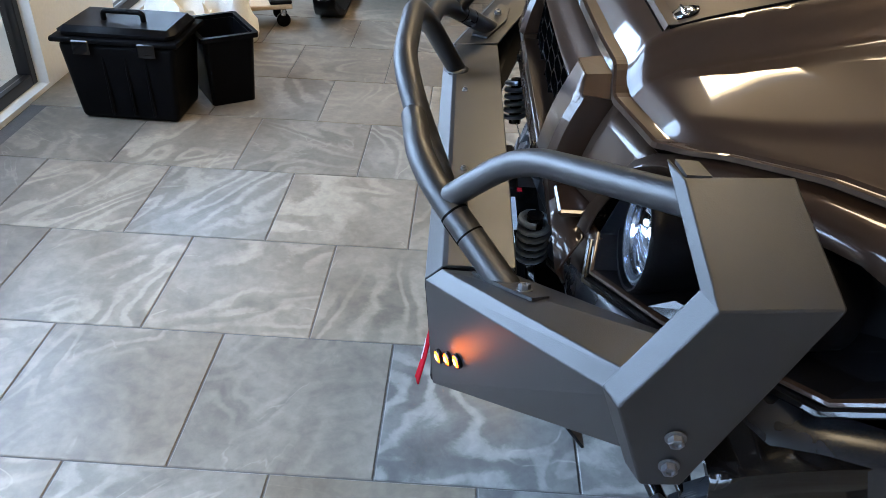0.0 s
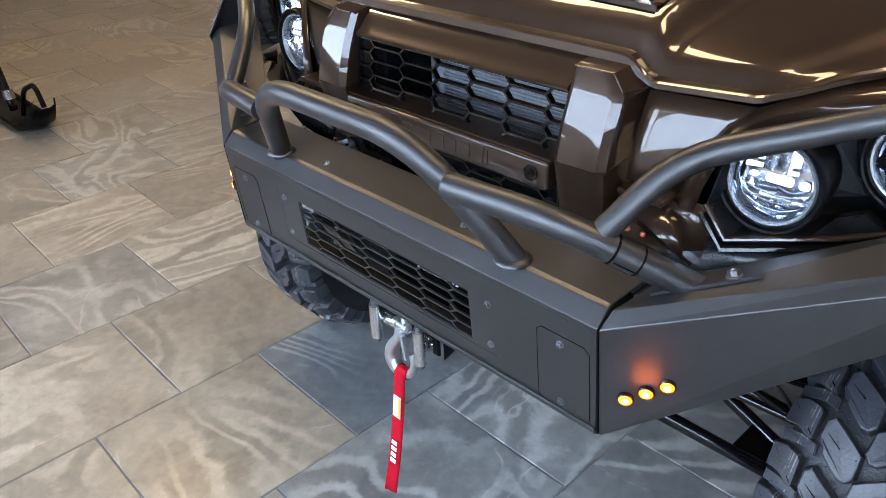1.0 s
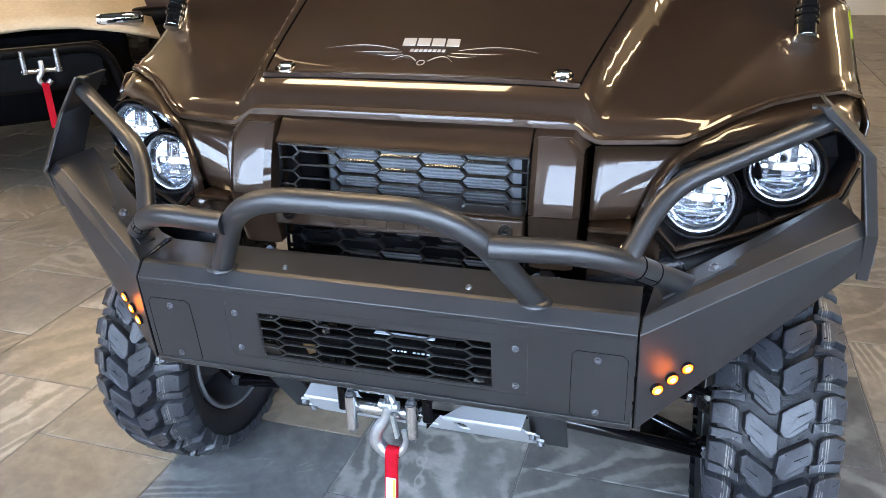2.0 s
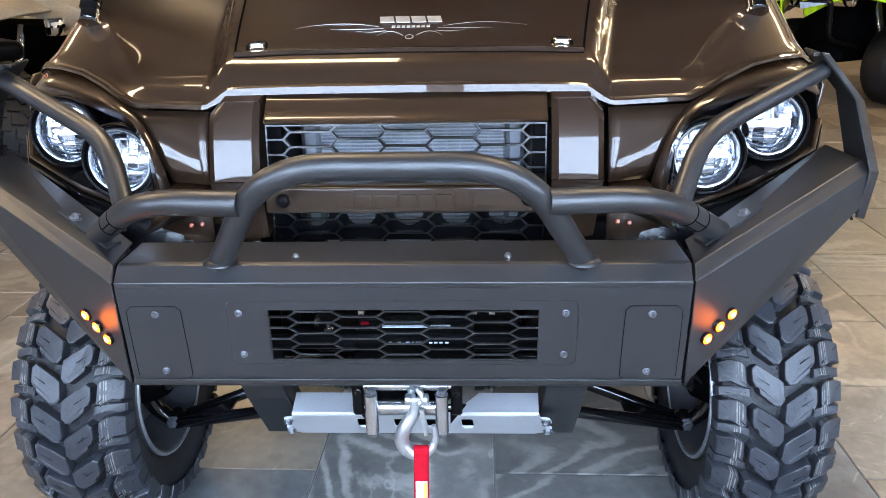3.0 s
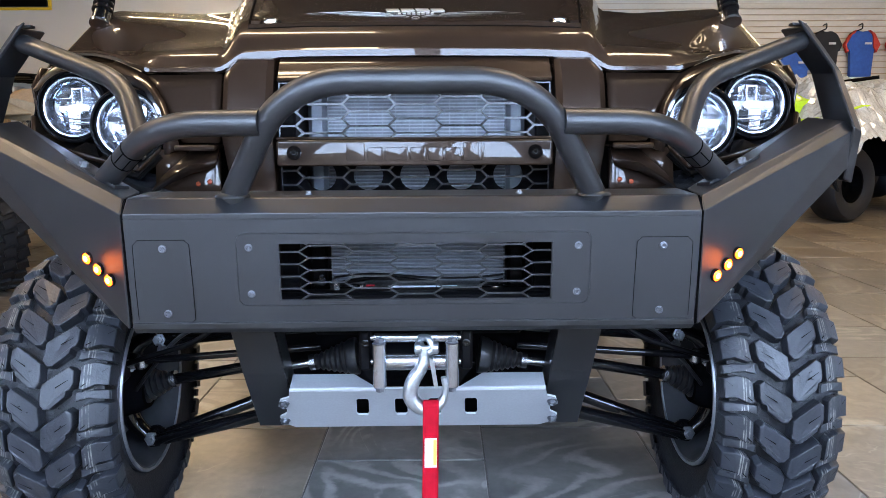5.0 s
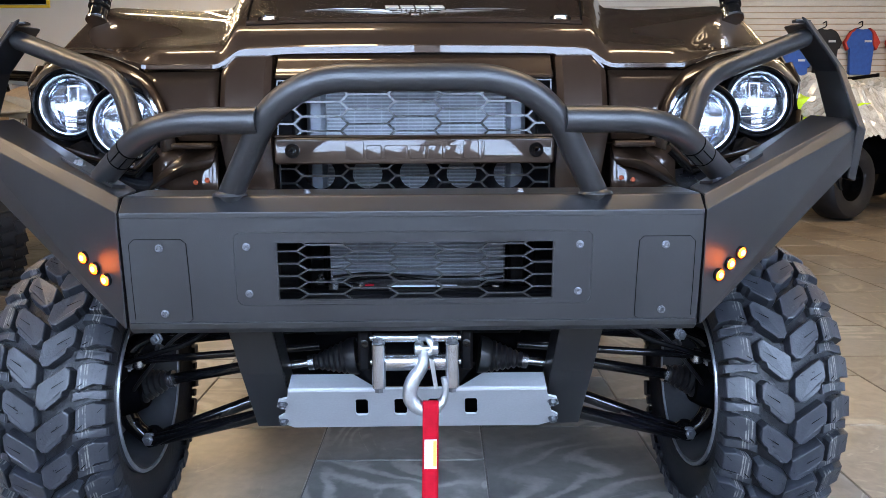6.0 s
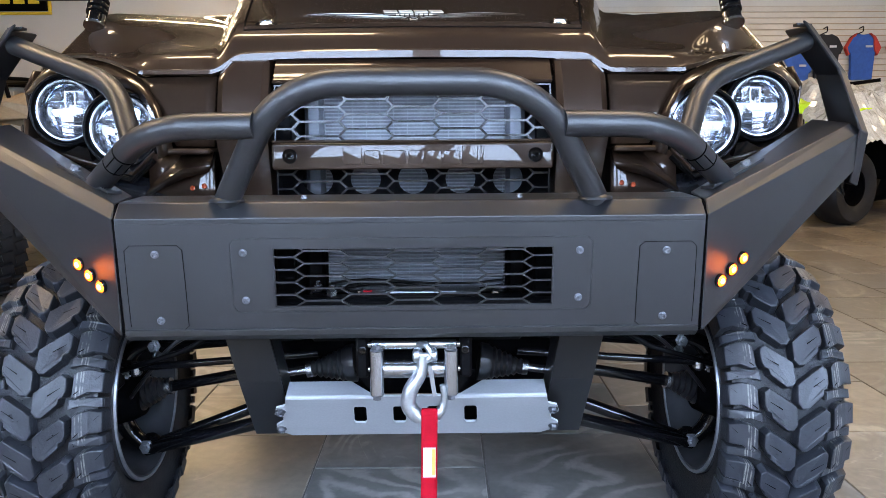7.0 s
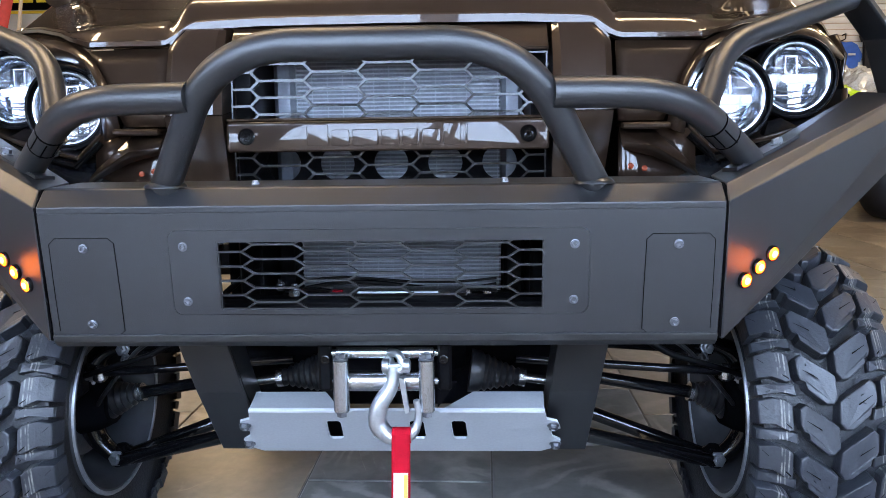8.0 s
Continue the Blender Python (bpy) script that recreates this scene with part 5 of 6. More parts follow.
    part("brake_disc", lathe(bmesh.new(), [(-0.003, 0.05), (-0.003, 0.112), (0.003, 0.112), (0.003, 0.05)], 40, Matrix.Translation((s * 0.686, AX + 0.05, 0.322)), True), ZBOLT, car, "dull steel brake disc", smooth=True)
    part("ball_joint", lathe(bmesh.new(), [(-0.02, 0.012), (-0.012, 0.022), (0.012, 0.022), (0.02, 0.012)], 18, axis(f((0.595, 0.475, 0.205)), (0, 0, 1))), ARM, car, smooth=True)
    part("ball_joint", lathe(bmesh.new(), [(-0.018, 0.01), (-0.012, 0.02), (0.012, 0.02), (0.018, 0.01)], 18, axis(f((0.568, 0.48, 0.432)), (0, 0, 1))), ARM, car, smooth=True)
    part("brake_caliper", box(bmesh.new(), (s * 0.658 - 0.03, AX - 0.08, 0.36), (s * 0.658 + 0.03, AX - 0.025, 0.455), 0.014), BLACK, car, "cast brake caliper")
    bolt(f((0.608, 0.385, 0.405)), (-s, -0.4, 0), car, BIGBOLT, "caliper_bolt")
    for x, y, z, d, r in ((0.568, 0.455, 0.437, (0, -1, 0.2), 0.011), (0.596, 0.447, 0.206, (0, -1, 0.2), 0.012), (0.560, 0.450, 0.418, (-s, -0.6, 0), 0.008), (0.640, 0.452, 0.300, (-0.5 * s, -1, 0), 0.009), (0.632, 0.452, 0.372, (-0.5 * s, -1, 0), 0.009)):
        part("knuckle_nut", lathe(bmesh.new(), [(-0.004, r * 1.35), (0.001, r * 1.35), (0.0015, r), (0.009, r), (0.0095, r * 0.55), (0.015, r * 0.5)], 6, axis(f((x, y, z)), d)), ZBOLT, car, "dull castle nut on the steering knuckle")
    part("sensor_cable", sweep(bmesh.new(), fillet([f((0.34, 0.42, 0.52)), f((0.50, 0.40, 0.47)), f((0.59, 0.41, 0.36)), f((0.63, 0.44, 0.31))], 0.05), 0.0045, 8), BOOT, car, "thin black cable", smooth=True)
    part("brake_line", sweep(bmesh.new(), fillet([f((0.30, 0.40, 0.60)), f((0.46, 0.38, 0.455)), f((0.54, 0.37, 0.43)), f((0.63, 0.38, 0.40))], 0.06), 0.006, 10), BLACK, car, smooth=True)
    # coil spring shock
    a, b = Vector(f((0.278, 0.152, 0.786))), Vector(f((0.264, 0.156, 0.690)))
    part("shock_body", sweep(bmesh.new(), [a, b], 0.013, 14), ARM, car, smooth=True)
    u = (b - a).normalized()
    v = u.cross(Vector((0, 1, 0))).normalized()
    w = u.cross(v)
    coil = [a.lerp(b, 0.06 + 0.80 * k / 64) + (v * math.cos(k * 0.52) + w * math.sin(k * 0.52)) * 0.022 for k in range(65)]
    part("coil_spring", sweep(bmesh.new(), coil, 0.0052, 8), STEELBLUE, car, "pale blue coil spring", smooth=True)

# --- wheels ---
TR, WIDE = 0.308, 0.885


def lug_mesh(name, outline, h, base, sipe=None):
    """One tread block: an outline in (across, round) metres, raised off the tyre, drawn in at the top, with a cut slit."""
    bm = bmesh.new()
    cx = sum(p[0] for p in outline) / len(outline)
    cy = sum(p[1] for p in outline) / len(outline)

    def at(x, a, r):
        th = a / base
        drop = 0.024 * (max(0, abs(x) - 0.045) / 0.067) ** 1.7
        return Vector((x, (r - drop) * math.sin(th), (r - drop) * math.cos(th)))

    rings = []
    for k, r in ((0.98, base - 0.020), (0.95, base + h * 0.30), (0.925, base + h - 0.0028), (0.895, base + h - 0.0007), (0.85, base + h)):
        rings.append([bm.verts.new(at(cx + (x - cx) * k, cy + (a - cy) * k, r)) for x, a in outline])
    for p, q in zip(rings, rings[1:]):
        for i in range(len(p)):
            j = (i + 1) % len(p)
            bm.faces.new((p[i], p[j], q[j], q[i]))
    bm.faces.new(rings[-1])
    bmesh.ops.recalc_face_normals(bm, faces=bm.faces[:])
    if sipe:
        (x0, a0), (x1, a1) = sipe
        f = bm.faces.new([bm.verts.new(at(x, a, base + h + 0.0006)) for x, a in ((x0, a0 - 0.0012), (x1, a1 - 0.0004), (x1, a1 + 0.0004), (x0, a0 + 0.0012))])
        f.material_index = 1
    me = bpy.data.meshes.new(name)
    bm.to_mesh(me)
    bm.free()
    me.materials.append(LUG)
    me.materials.append(DARK)
    return me


PITCHES = 25
STEP = 2 * math.pi / PITCHES
P = TR * STEP
CENTRE_LUG = lug_mesh("centre_block", [(-0.003, -0.38 * P), (0.006, -0.53 * P), (0.018, -0.53 * P), (0.050, -0.20 * P), (0.052, -0.06 * P), (0.060, -0.01 * P), (0.064, 0.12 * P),
                                       (0.064, 0.46 * P), (0.054, 0.56 * P), (0.030, 0.36 * P), (0.011, 0.20 * P), (-0.001, 0.08 * P)], 0.017, TR, ((0.030, 0.02 * P), (0.053, 0.20 * P)))
SHOULDER_LUG = lug_mesh("shoulder_block", [(0.0685, -0.10 * P), (0.076, -0.12 * P), (0.098, 0.02 * P), (0.121, 0.00 * P), (0.122, 0.56 * P), (0.098, 0.63 * P), (0.078, 0.56 * P), (0.070, 0.46 * P)], 0.015, TR,
                        ((0.074, -0.02 * P), (0.115, 0.46 * P)))
RIB = lug_mesh("shoulder_rib", [(0.058, 0.62 * P), (0.080, 0.70 * P), (0.120, 0.64 * P), (0.120, 0.90 * P), (0.086, 0.94 * P), (0.060, 0.86 * P)], 0.0045, TR)


def nib_bristles(seed):
    """Fine rubber moulding hairs over the tread and the sidewalls."""
    rnd, verts, faces = random.Random(seed), [], []
    for k in range(420):
        x = rnd.choice((-1, 1)) * rnd.choice((rnd.uniform(0.004, 0.055), rnd.uniform(0.07, 0.11), 0.112))
        th = rnd.uniform(0, 2 * math.pi)
        r = TR + 0.0145 - 0.024 * (max(0, abs(x) - 0.045) / 0.067) ** 1.7 if abs(x) < 0.1115 else rnd.uniform(0.235, 0.300)
        out = Vector((0.25 * (1 if x > 0 else -1), math.sin(th), math.cos(th))) if abs(x) < 0.1115 else Vector((1 if x > 0 else -1, 0.3 * math.sin(th), 0.3 * math.cos(th)))
        out = (out + Vector((rnd.uniform(-0.4, 0.4), rnd.uniform(-0.4, 0.4), rnd.uniform(-0.4, 0.4)))).normalized()
        p = Vector((x * WIDE, r * math.sin(th), r * math.cos(th)))
        u = out.orthogonal().normalized()
        v = out.cross(u)
        n0 = len(verts)
        verts += [p + u * 0.0010, p - u * 0.0006 + v * 0.0009, p - u * 0.0006 - v * 0.0009, p + out * rnd.uniform(0.004, 0.010)]
        faces += [(n0, n0 + 1, n0 + 3), (n0 + 1, n0 + 2, n0 + 3), (n0 + 2, n0, n0 + 3)]
    me = bpy.data.meshes.new("rubber_nibs")
    me.from_pydata(verts, [], faces)
    me.materials.append(RUBBER)
    return me


def wheel(x, y, s, detail=True):
    rim_prof = [(-0.112, 0.186), (-0.110, 0.194), (-0.102, 0.198), (-0.095, 0.190), (-0.080, 0.180), (0.02, 0.172), (0.06, 0.182), (0.075, 0.192), (0.085, 0.204), (0.092, 0.203),
                (0.092, 0.196), (0.075, 0.184), (0.055, 0.172), (0.03, 0.165), (0.03, 0.06), (0.02, 0.06), (0.015, 0.160), (-0.08, 0.170), (-0.098, 0.178)]
    w = part("wheel", lathe(bmesh.new(), [(s * a * WIDE, r * 0.965) for a, r in rim_prof], 48, None, True), RIM, car, "dark steel wheel with a chunky mud tyre", smooth=True, at=pose(x, y, 0.322))
    prof = [(-0.098, 0.198), (-0.108, 0.205), (-0.117, 0.235), (-0.123, 0.272), (-0.120, 0.294), (-0.105, 0.302), (-0.06, 0.309), (0, 0.311), (0.06, 0.309), (0.105, 0.302), (0.120, 0.294),
            (0.131, 0.280), (0.130, 0.248), (0.116, 0.215), (0.090, 0.198), (0.0, 0.20)]
    part("tyre", lathe(bmesh.new(), [(s * a * WIDE, r * 0.965) for a, r in prof], 64, None, True), RUBBER, w, "black off-road tyre carcass", smooth=True)
    part("hub", lathe(bmesh.new(), [(-0.09, 0.05), (-0.05, 0.07), (0.02, 0.075), (0.04, 0.04)], 20, Matrix.Diagonal((s, 1, 1, 1))), DARK, w, smooth=True)
    bm = lathe(bmesh.new(), [(s * a * WIDE, r * 0.965) for a, r in ((-0.1150, 0.1905), (-0.1160, 0.1925), (-0.1150, 0.1965), (-0.1105, 0.1985), (-0.1105, 0.190))], 64, None, True)
    part("rim_lip", bm, RIMLIP, w, "bright worn rim lip", smooth=True)
    if detail:
        nibs = new("rubber_nibs", nib_bristles(int(40 + 7 * x)))
        nibs.parent = w
        tagged(nibs, "fine rubber moulding hairs", kind="stuff")
    joined = None if detail else bmesh.new()
    for k in range(PITCHES):
        for me, side, shift in ((CENTRE_LUG, 1, 0), (CENTRE_LUG, -1, 0.5), (SHOULDER_LUG, 1, 0.06), (SHOULDER_LUG, -1, 0.56), (RIB, 1, 0.06), (RIB, -1, 0.56)):
            m = Matrix.Rotation(-(k + shift) * STEP, 4, "X") @ Matrix.Diagonal((side, 1, 1, 1))
            if detail:
                ob = new("tread_block", me)
                ob.parent = w
                ob.matrix_basis = m
            else:
                n0 = len(joined.verts)
                joined.from_mesh(me)
                joined.verts.ensure_lookup_table()
                for v in joined.verts[n0:]:
                    v.co = m @ v.co
    if joined:
        part("tread", joined, LUG, w, "joined tread blocks")
    return w


for s in (-1, 1):
    wheel(s * 0.712, AX + 0.05, s)
    wheel(s * 0.712, 2.46, s, False)

# --- cab behind the hood: cowl, posts, mirrors, plain tub ---
part("cowl", box(bmesh.new(), (-0.70, 0.80, 0.62), (0.70, 0.86, 1.165), 0.02), BLACK, car)
part("dashboard", box(bmesh.new(), (-0.66, 0.86, 0.86), (0.66, 1.12, 1.19), 0.05, None, 3), BLACK, car, "black plastic dashboard", smooth=True)
part("cab_floor", box(bmesh.new(), (-0.74, 0.96, 0.50), (0.74, 2.0, 0.58), 0.02), BLACK, car)
part("seat", box(bmesh.new(), (-0.66, 1.55, 0.58), (0.66, 2.0, 0.86), 0.05, None, 3), BLACK, car, "black bench seat", smooth=True)
part("backrest", box(bmesh.new(), (-0.66, 1.96, 0.82), (0.66, 2.1, 1.35), 0.05, None, 3), BLACK, car, smooth=True)
part("cargo_bed", box(bmesh.new(), (-0.76, 2.12, 0.62), (0.76, 3.2, 1.02), 0.03), PAINT, car, "brown painted cargo bed")
wheel_ring = bmesh.new()
ring = [(-0.36 + 0.18 * math.cos(a), 1.32 + 0.07 * math.sin(a), 1.20 + 0.165 * math.sin(a)) for a in [2 * math.pi * k / 32 for k in range(33)]]
part("steering_wheel", sweep(wheel_ring, ring, 0.013, 10), BLACK, car, smooth=True)
for s in (-1, 1):
    base = Vector((s * 0.698, 0.585, 1.140))
    topp = Vector((s * 0.655, 1.0, 1.88))
    up = (topp - base).normalized()
    part("cab_post", sweep(bmesh.new(), [base, topp, Vector((s * 0.64, 2.05, 1.90)), Vector((s * 0.68, 2.12, 0.70))], 0.018, 14), GLOSSBLACK, car, "gloss black cab post", smooth=True)
    bm = bmesh.new()
    lathe(bm, [(0.0, 0.024), (0.006, 0.024), (0.008, 0.0195), (0.06, 0.0195)], 20, axis(base + Vector((0, 0.0, -0.01)), up))
    foot = part("post_foot", bm, CHROME, car, "bright post clamp", smooth=True)
    for k in range(3):
        part("clamp_band", lathe(bmesh.new(), [(0.022 + 0.014 * k, 0.0185), (0.023 + 0.014 * k, 0.022), (0.029 + 0.014 * k, 0.022), (0.030 + 0.014 * k, 0.0185)], 20, axis(base, up)), GLOSSBLACK, foot)
    part("mirror", box(bmesh.new(), (s * 0.80 - 0.09, 0.66, 1.205), (s * 0.80 + 0.09, 0.72, 1.34), 0.02, None, 3), BLACK, car, "black side mirror", smooth=True)
    part("mirror_arm", sweep(bmesh.new(), [(s * 0.69, 0.68, 1.27), (s * 0.76, 0.69, 1.27)], 0.012, 10), BLACK, car)
for x in (-0.16, 0.42):
    part("wiper_pivot", sweep(bmesh.new(), [(x, 0.80, 1.195), (x + 0.03, 0.88, 1.28)], 0.011, 10), GLOSSBLACK, car)


# ---- other things in the showroom ----
def tote(x, y, rz):
    t = thing("storage_tote", "black lidded plastic storage tote on the tiled floor", "storage box", pose(x, y, 0, 0, 0, rz))
    bm = bmesh.new()
    box(bm, (-0.15, -0.235, 0.0), (0.15, 0.235, 0.33), 0.025, None, 3)
    for v in bm.verts:
        k = 0.86 + 0.14 * v.co.z / 0.33
        v.co.x *= k
        v.co.y *= k
    part("tub", bm, BLACK, t, smooth=True)
    bm = bmesh.new()
    box(bm, (-0.165, -0.255, 0.33), (0.165, 0.255, 0.352), 0.008, None, 2)
    box(bm, (-0.148, -0.235, 0.340), (0.148, 0.235, 0.388), 0.030, None, 1)
    part("lid", bm, BLACK, t, "black ribbed lid", smooth=True)
    part("handle", sweep(bmesh.new(), fillet([(0.03, -0.08, 0.380), (0.03, -0.08, 0.424), (0.03, 0.08, 0.424), (0.03, 0.08, 0.380)], 0.02), 0.011, 10), BLACK, t, smooth=True)
    for y0 in (-0.13, 0.13):
        part("latch", box(bmesh.new(), (0.155, y0 - 0.035, 0.285), (0.172, y0 + 0.035, 0.345), 0.005), GLOSSBLACK, t)
    for y0 in (-0.06, 0.03, 0.11):
        part("rib", box(bmesh.new(), (0.132, y0 - 0.006, 0.03), (0.147, y0 + 0.006, 0.28), 0.003), BLACK, t)


tote(-1.755, -1.300, -2)


def bin_box(x, y, rz):
    t = thing("open_bin", "open black plastic bin on the tiled floor", "bin", pose(x, y, 0, 0, 0, rz))
    bm = bmesh.new()
    rings = []
    for z, hx, hy, r in ((0.0, 0.129, 0.095, 0.02), (0.292, 0.150, 0.110, 0.024), (0.292, 0.142, 0.102, 0.02), (0.012, 0.121, 0.087, 0.016)):
        rings.append([bm.verts.new((a, b, z)) for a, b in rounded(-hx, -hy, hx, hy, r)])
    for p, q in zip(rings, rings[1:]):
        for k in range(len(p)):
            bm.faces.new((p[k], p[(k + 1) % len(p)], q[(k + 1) % len(q)], q[k]))
    bm.faces.new(rings[0])
    bm.faces.new(rings[-1])
    part("tub", bm, BLACK, t)
    bm = bmesh.new()
    o = rounded(-0.165, -0.125, 0.165, 0.125, 0.02)
    i = rounded(-0.145, -0.105, 0.145, 0.105, 0.015)
    plate(bm, [(a, b, 0.29) for a, b in o], [[(a, b, 0.29) for a, b in i]], (0, 0, 0.02))
    part("rim", bm, BLACK, t)


bin_box(-1.97, -1.00, 32)


def cloth_heap(x, y, label, mat, w, h, seed, z0=0.0):
    """A crumpled heap of cloth."""
    bm = bmesh.new()
    bmesh.ops.create_icosphere(bm, subdivisions=4, radius=1)
    for v in bm.verts:
        n = noise.fractal(v.co * 2.3 + Vector((seed, 0, 0)), 1.0, 2.0, 4)
        v.co = v.co * (1 + 0.28 * n)
        v.co = Vector((v.co.x * w, v.co.y * w * 0.8, max(-0.02, v.co.z) * h))
    ob = part("packing_cloth", bm, mat, None, smooth=True, at=pose(x, y, z0 + 0.02 * h))
    tagged(ob, label, "cloth")


cloth_heap(-2.36, -1.33, "crumpled white packing cloth on the floor", CLOTHWHITE, 0.22, 0.34, 3)
cloth_heap(-2.62, -1.18, "crumpled white packing cloth beside the window", CLOTHWHITE, 0.20, 0.30, 8)


def dolly(x, y, rz):
    t = thing("moving_dolly", "low wooden moving dolly on black casters", "dolly", pose(x, y, 0, 0, 0, rz))
    part("deck", box(bmesh.new(), (-0.10, -0.22, 0.10), (0.10, 0.22, 0.125), 0.005), CARD, t, "bare plywood deck")
    part("pad", box(bmesh.new(), (-0.10, 0.10, 0.126), (0.10, 0.22, 0.145), 0.006), BLACK, t)
    for sx in (-1, 1):
        for sy in (-1, 1):
            c = part("caster", lathe(bmesh.new(), [(-0.014, 0.032), (-0.01, 0.038), (0.01, 0.038), (0.014, 0.032)], 18, Matrix.Translation((sx * 0.075, sy * 0.17, 0.038))), BLACK, t, smooth=True)
            part("fork", box(bmesh.new(), (sx * 0.075 - 0.02, sy * 0.17 - 0.012, 0.06), (sx * 0.075 + 0.02, sy * 0.17 + 0.012, 0.10), 0.004), ZINC, c)


dolly(-2.95, -1.12, 20)


def snowmobile(x, y, rz):
    t = thing("snowmobile", "black snowmobile with two plastic skis on the tiled floor", "snowmobile", pose(x, y, 0, 0, 0, rz))
    for s in (-1, 1):
        rows = []
        for k in range(17):
            u = k / 16
            yy = 0.42 - 1.15 * u
            z = 0.015 + 0.16 * max(0.0, (0.28 - u) / 0.28) ** 2
            w = 0.085 * (1 - 0.45 * max(0, (0.2 - u) / 0.2)) * (1 - 0.3 * max(0, (u - 0.9) / 0.1))
            rows.append([(s * 0.535 - w, yy, z + 0.03), (s * 0.535 - w * 0.9, yy, z), (s * 0.535 - 0.02, yy, z - 0.008), (s * 0.535 + 0.02, yy, z - 0.008), (s * 0.535 + w * 0.9, yy, z), (s * 0.535 + w, yy, z + 0.03)])
        ski = part("ski", sheet(bmesh.new(), rows), BLACK, t, "black plastic ski with a turned-up tip", smooth=True)
        thick(ski, 0.008, 0, 1.0)
        part("ski_loop", sweep(bmesh.new(), fillet([(s * 0.535, 0.41, 0.17), (s * 0.535, 0.36, 0.27), (s * 0.535, 0.16, 0.20), (s * 0.535, 0.02, 0.04)], 0.06), 0.012, 10), BLACK, ski, smooth=True)
        part("spindle", sweep(bmesh.new(), [(s * 0.535, -0.12, 0.03), (s * 0.515, -0.16, 0.42)], 0.02, 12), ARM, t, smooth=True)
        part("spindle_clamp", lathe(bmesh.new(), [(0, 0.028), (0.05, 0.028)], 16, axis((s * 0.533, -0.122, 0.09), (0, -0.1, 1))), ZINC, t)
        for za, zb in ((0.16, 0.24), (0.36, 0.40)):
            part("suspension_arm", sweep(bmesh.new(), [(s * 0.52, -0.14, za), (s * 0.16, -0.05, zb)], 0.013, 10), ARM, t, smooth=True)
            part("suspension_arm", sweep(bmesh.new(), [(s * 0.52, -0.14, za), (s * 0.16, -0.42, zb)], 0.013, 10), ARM, t, smooth=True)
        part("ski_shock", sweep(bmesh.new(), [(s * 0.46, -0.14, 0.22), (s * 0.22, -0.2, 0.55)], 0.024, 12), ZINC, t, smooth=True)
    bm = bmesh.new()
    rows = []
    for k in range(13):
        u = k / 12
        yy = 0.18 - 1.5 * u
        h = 0.34 + 0.62 * math.sin(min(1, u * 1.8) * math.pi / 2)
        w = 0.17 + 0.22 * math.sin(min(1, u * 2.2) * math.pi / 2)
        rows.append([(-w, yy, 0.26), (-w * 1.05, yy, 0.26 + (h - 0.26) * 0.5), (-w * 0.6, yy, h - 0.03), (0, yy, h), (w * 0.6, yy, h - 0.03), (w * 1.05, yy, 0.26 + (h - 0.26) * 0.5), (w, yy, 0.26)])
    thick(part("cowling", sheet(bm, rows), GLOSSBLACK, t, "gloss black nose cowling", smooth=True), 0.006)
    part("belly_pan", box(bmesh.new(), (-0.19, -1.3, 0.20), (0.19, 0.16, 0.30), 0.04, None, 2), BLACK, t, smooth=True)
    part("front_bumper", sweep(bmesh.new(), fillet([(-0.22, 0.0, 0.36), (-0.18, 0.26, 0.38), (0.18, 0.26, 0.38), (0.22, 0.0, 0.36)], 0.08), 0.014, 10), ZINC, t, smooth=True)
    part("seat", box(bmesh.new(), (-0.17, -2.4, 0.50), (0.17, -1.1, 0.80), 0.06, None, 3), BLACK, t, smooth=True)
    part("track", box(bmesh.new(), (-0.20, -2.7, 0.0), (0.20, -0.8, 0.34), 0.12, None, 4), RUBBER, t, smooth=True)


snowmobile(-3.30, -0.17, -90)


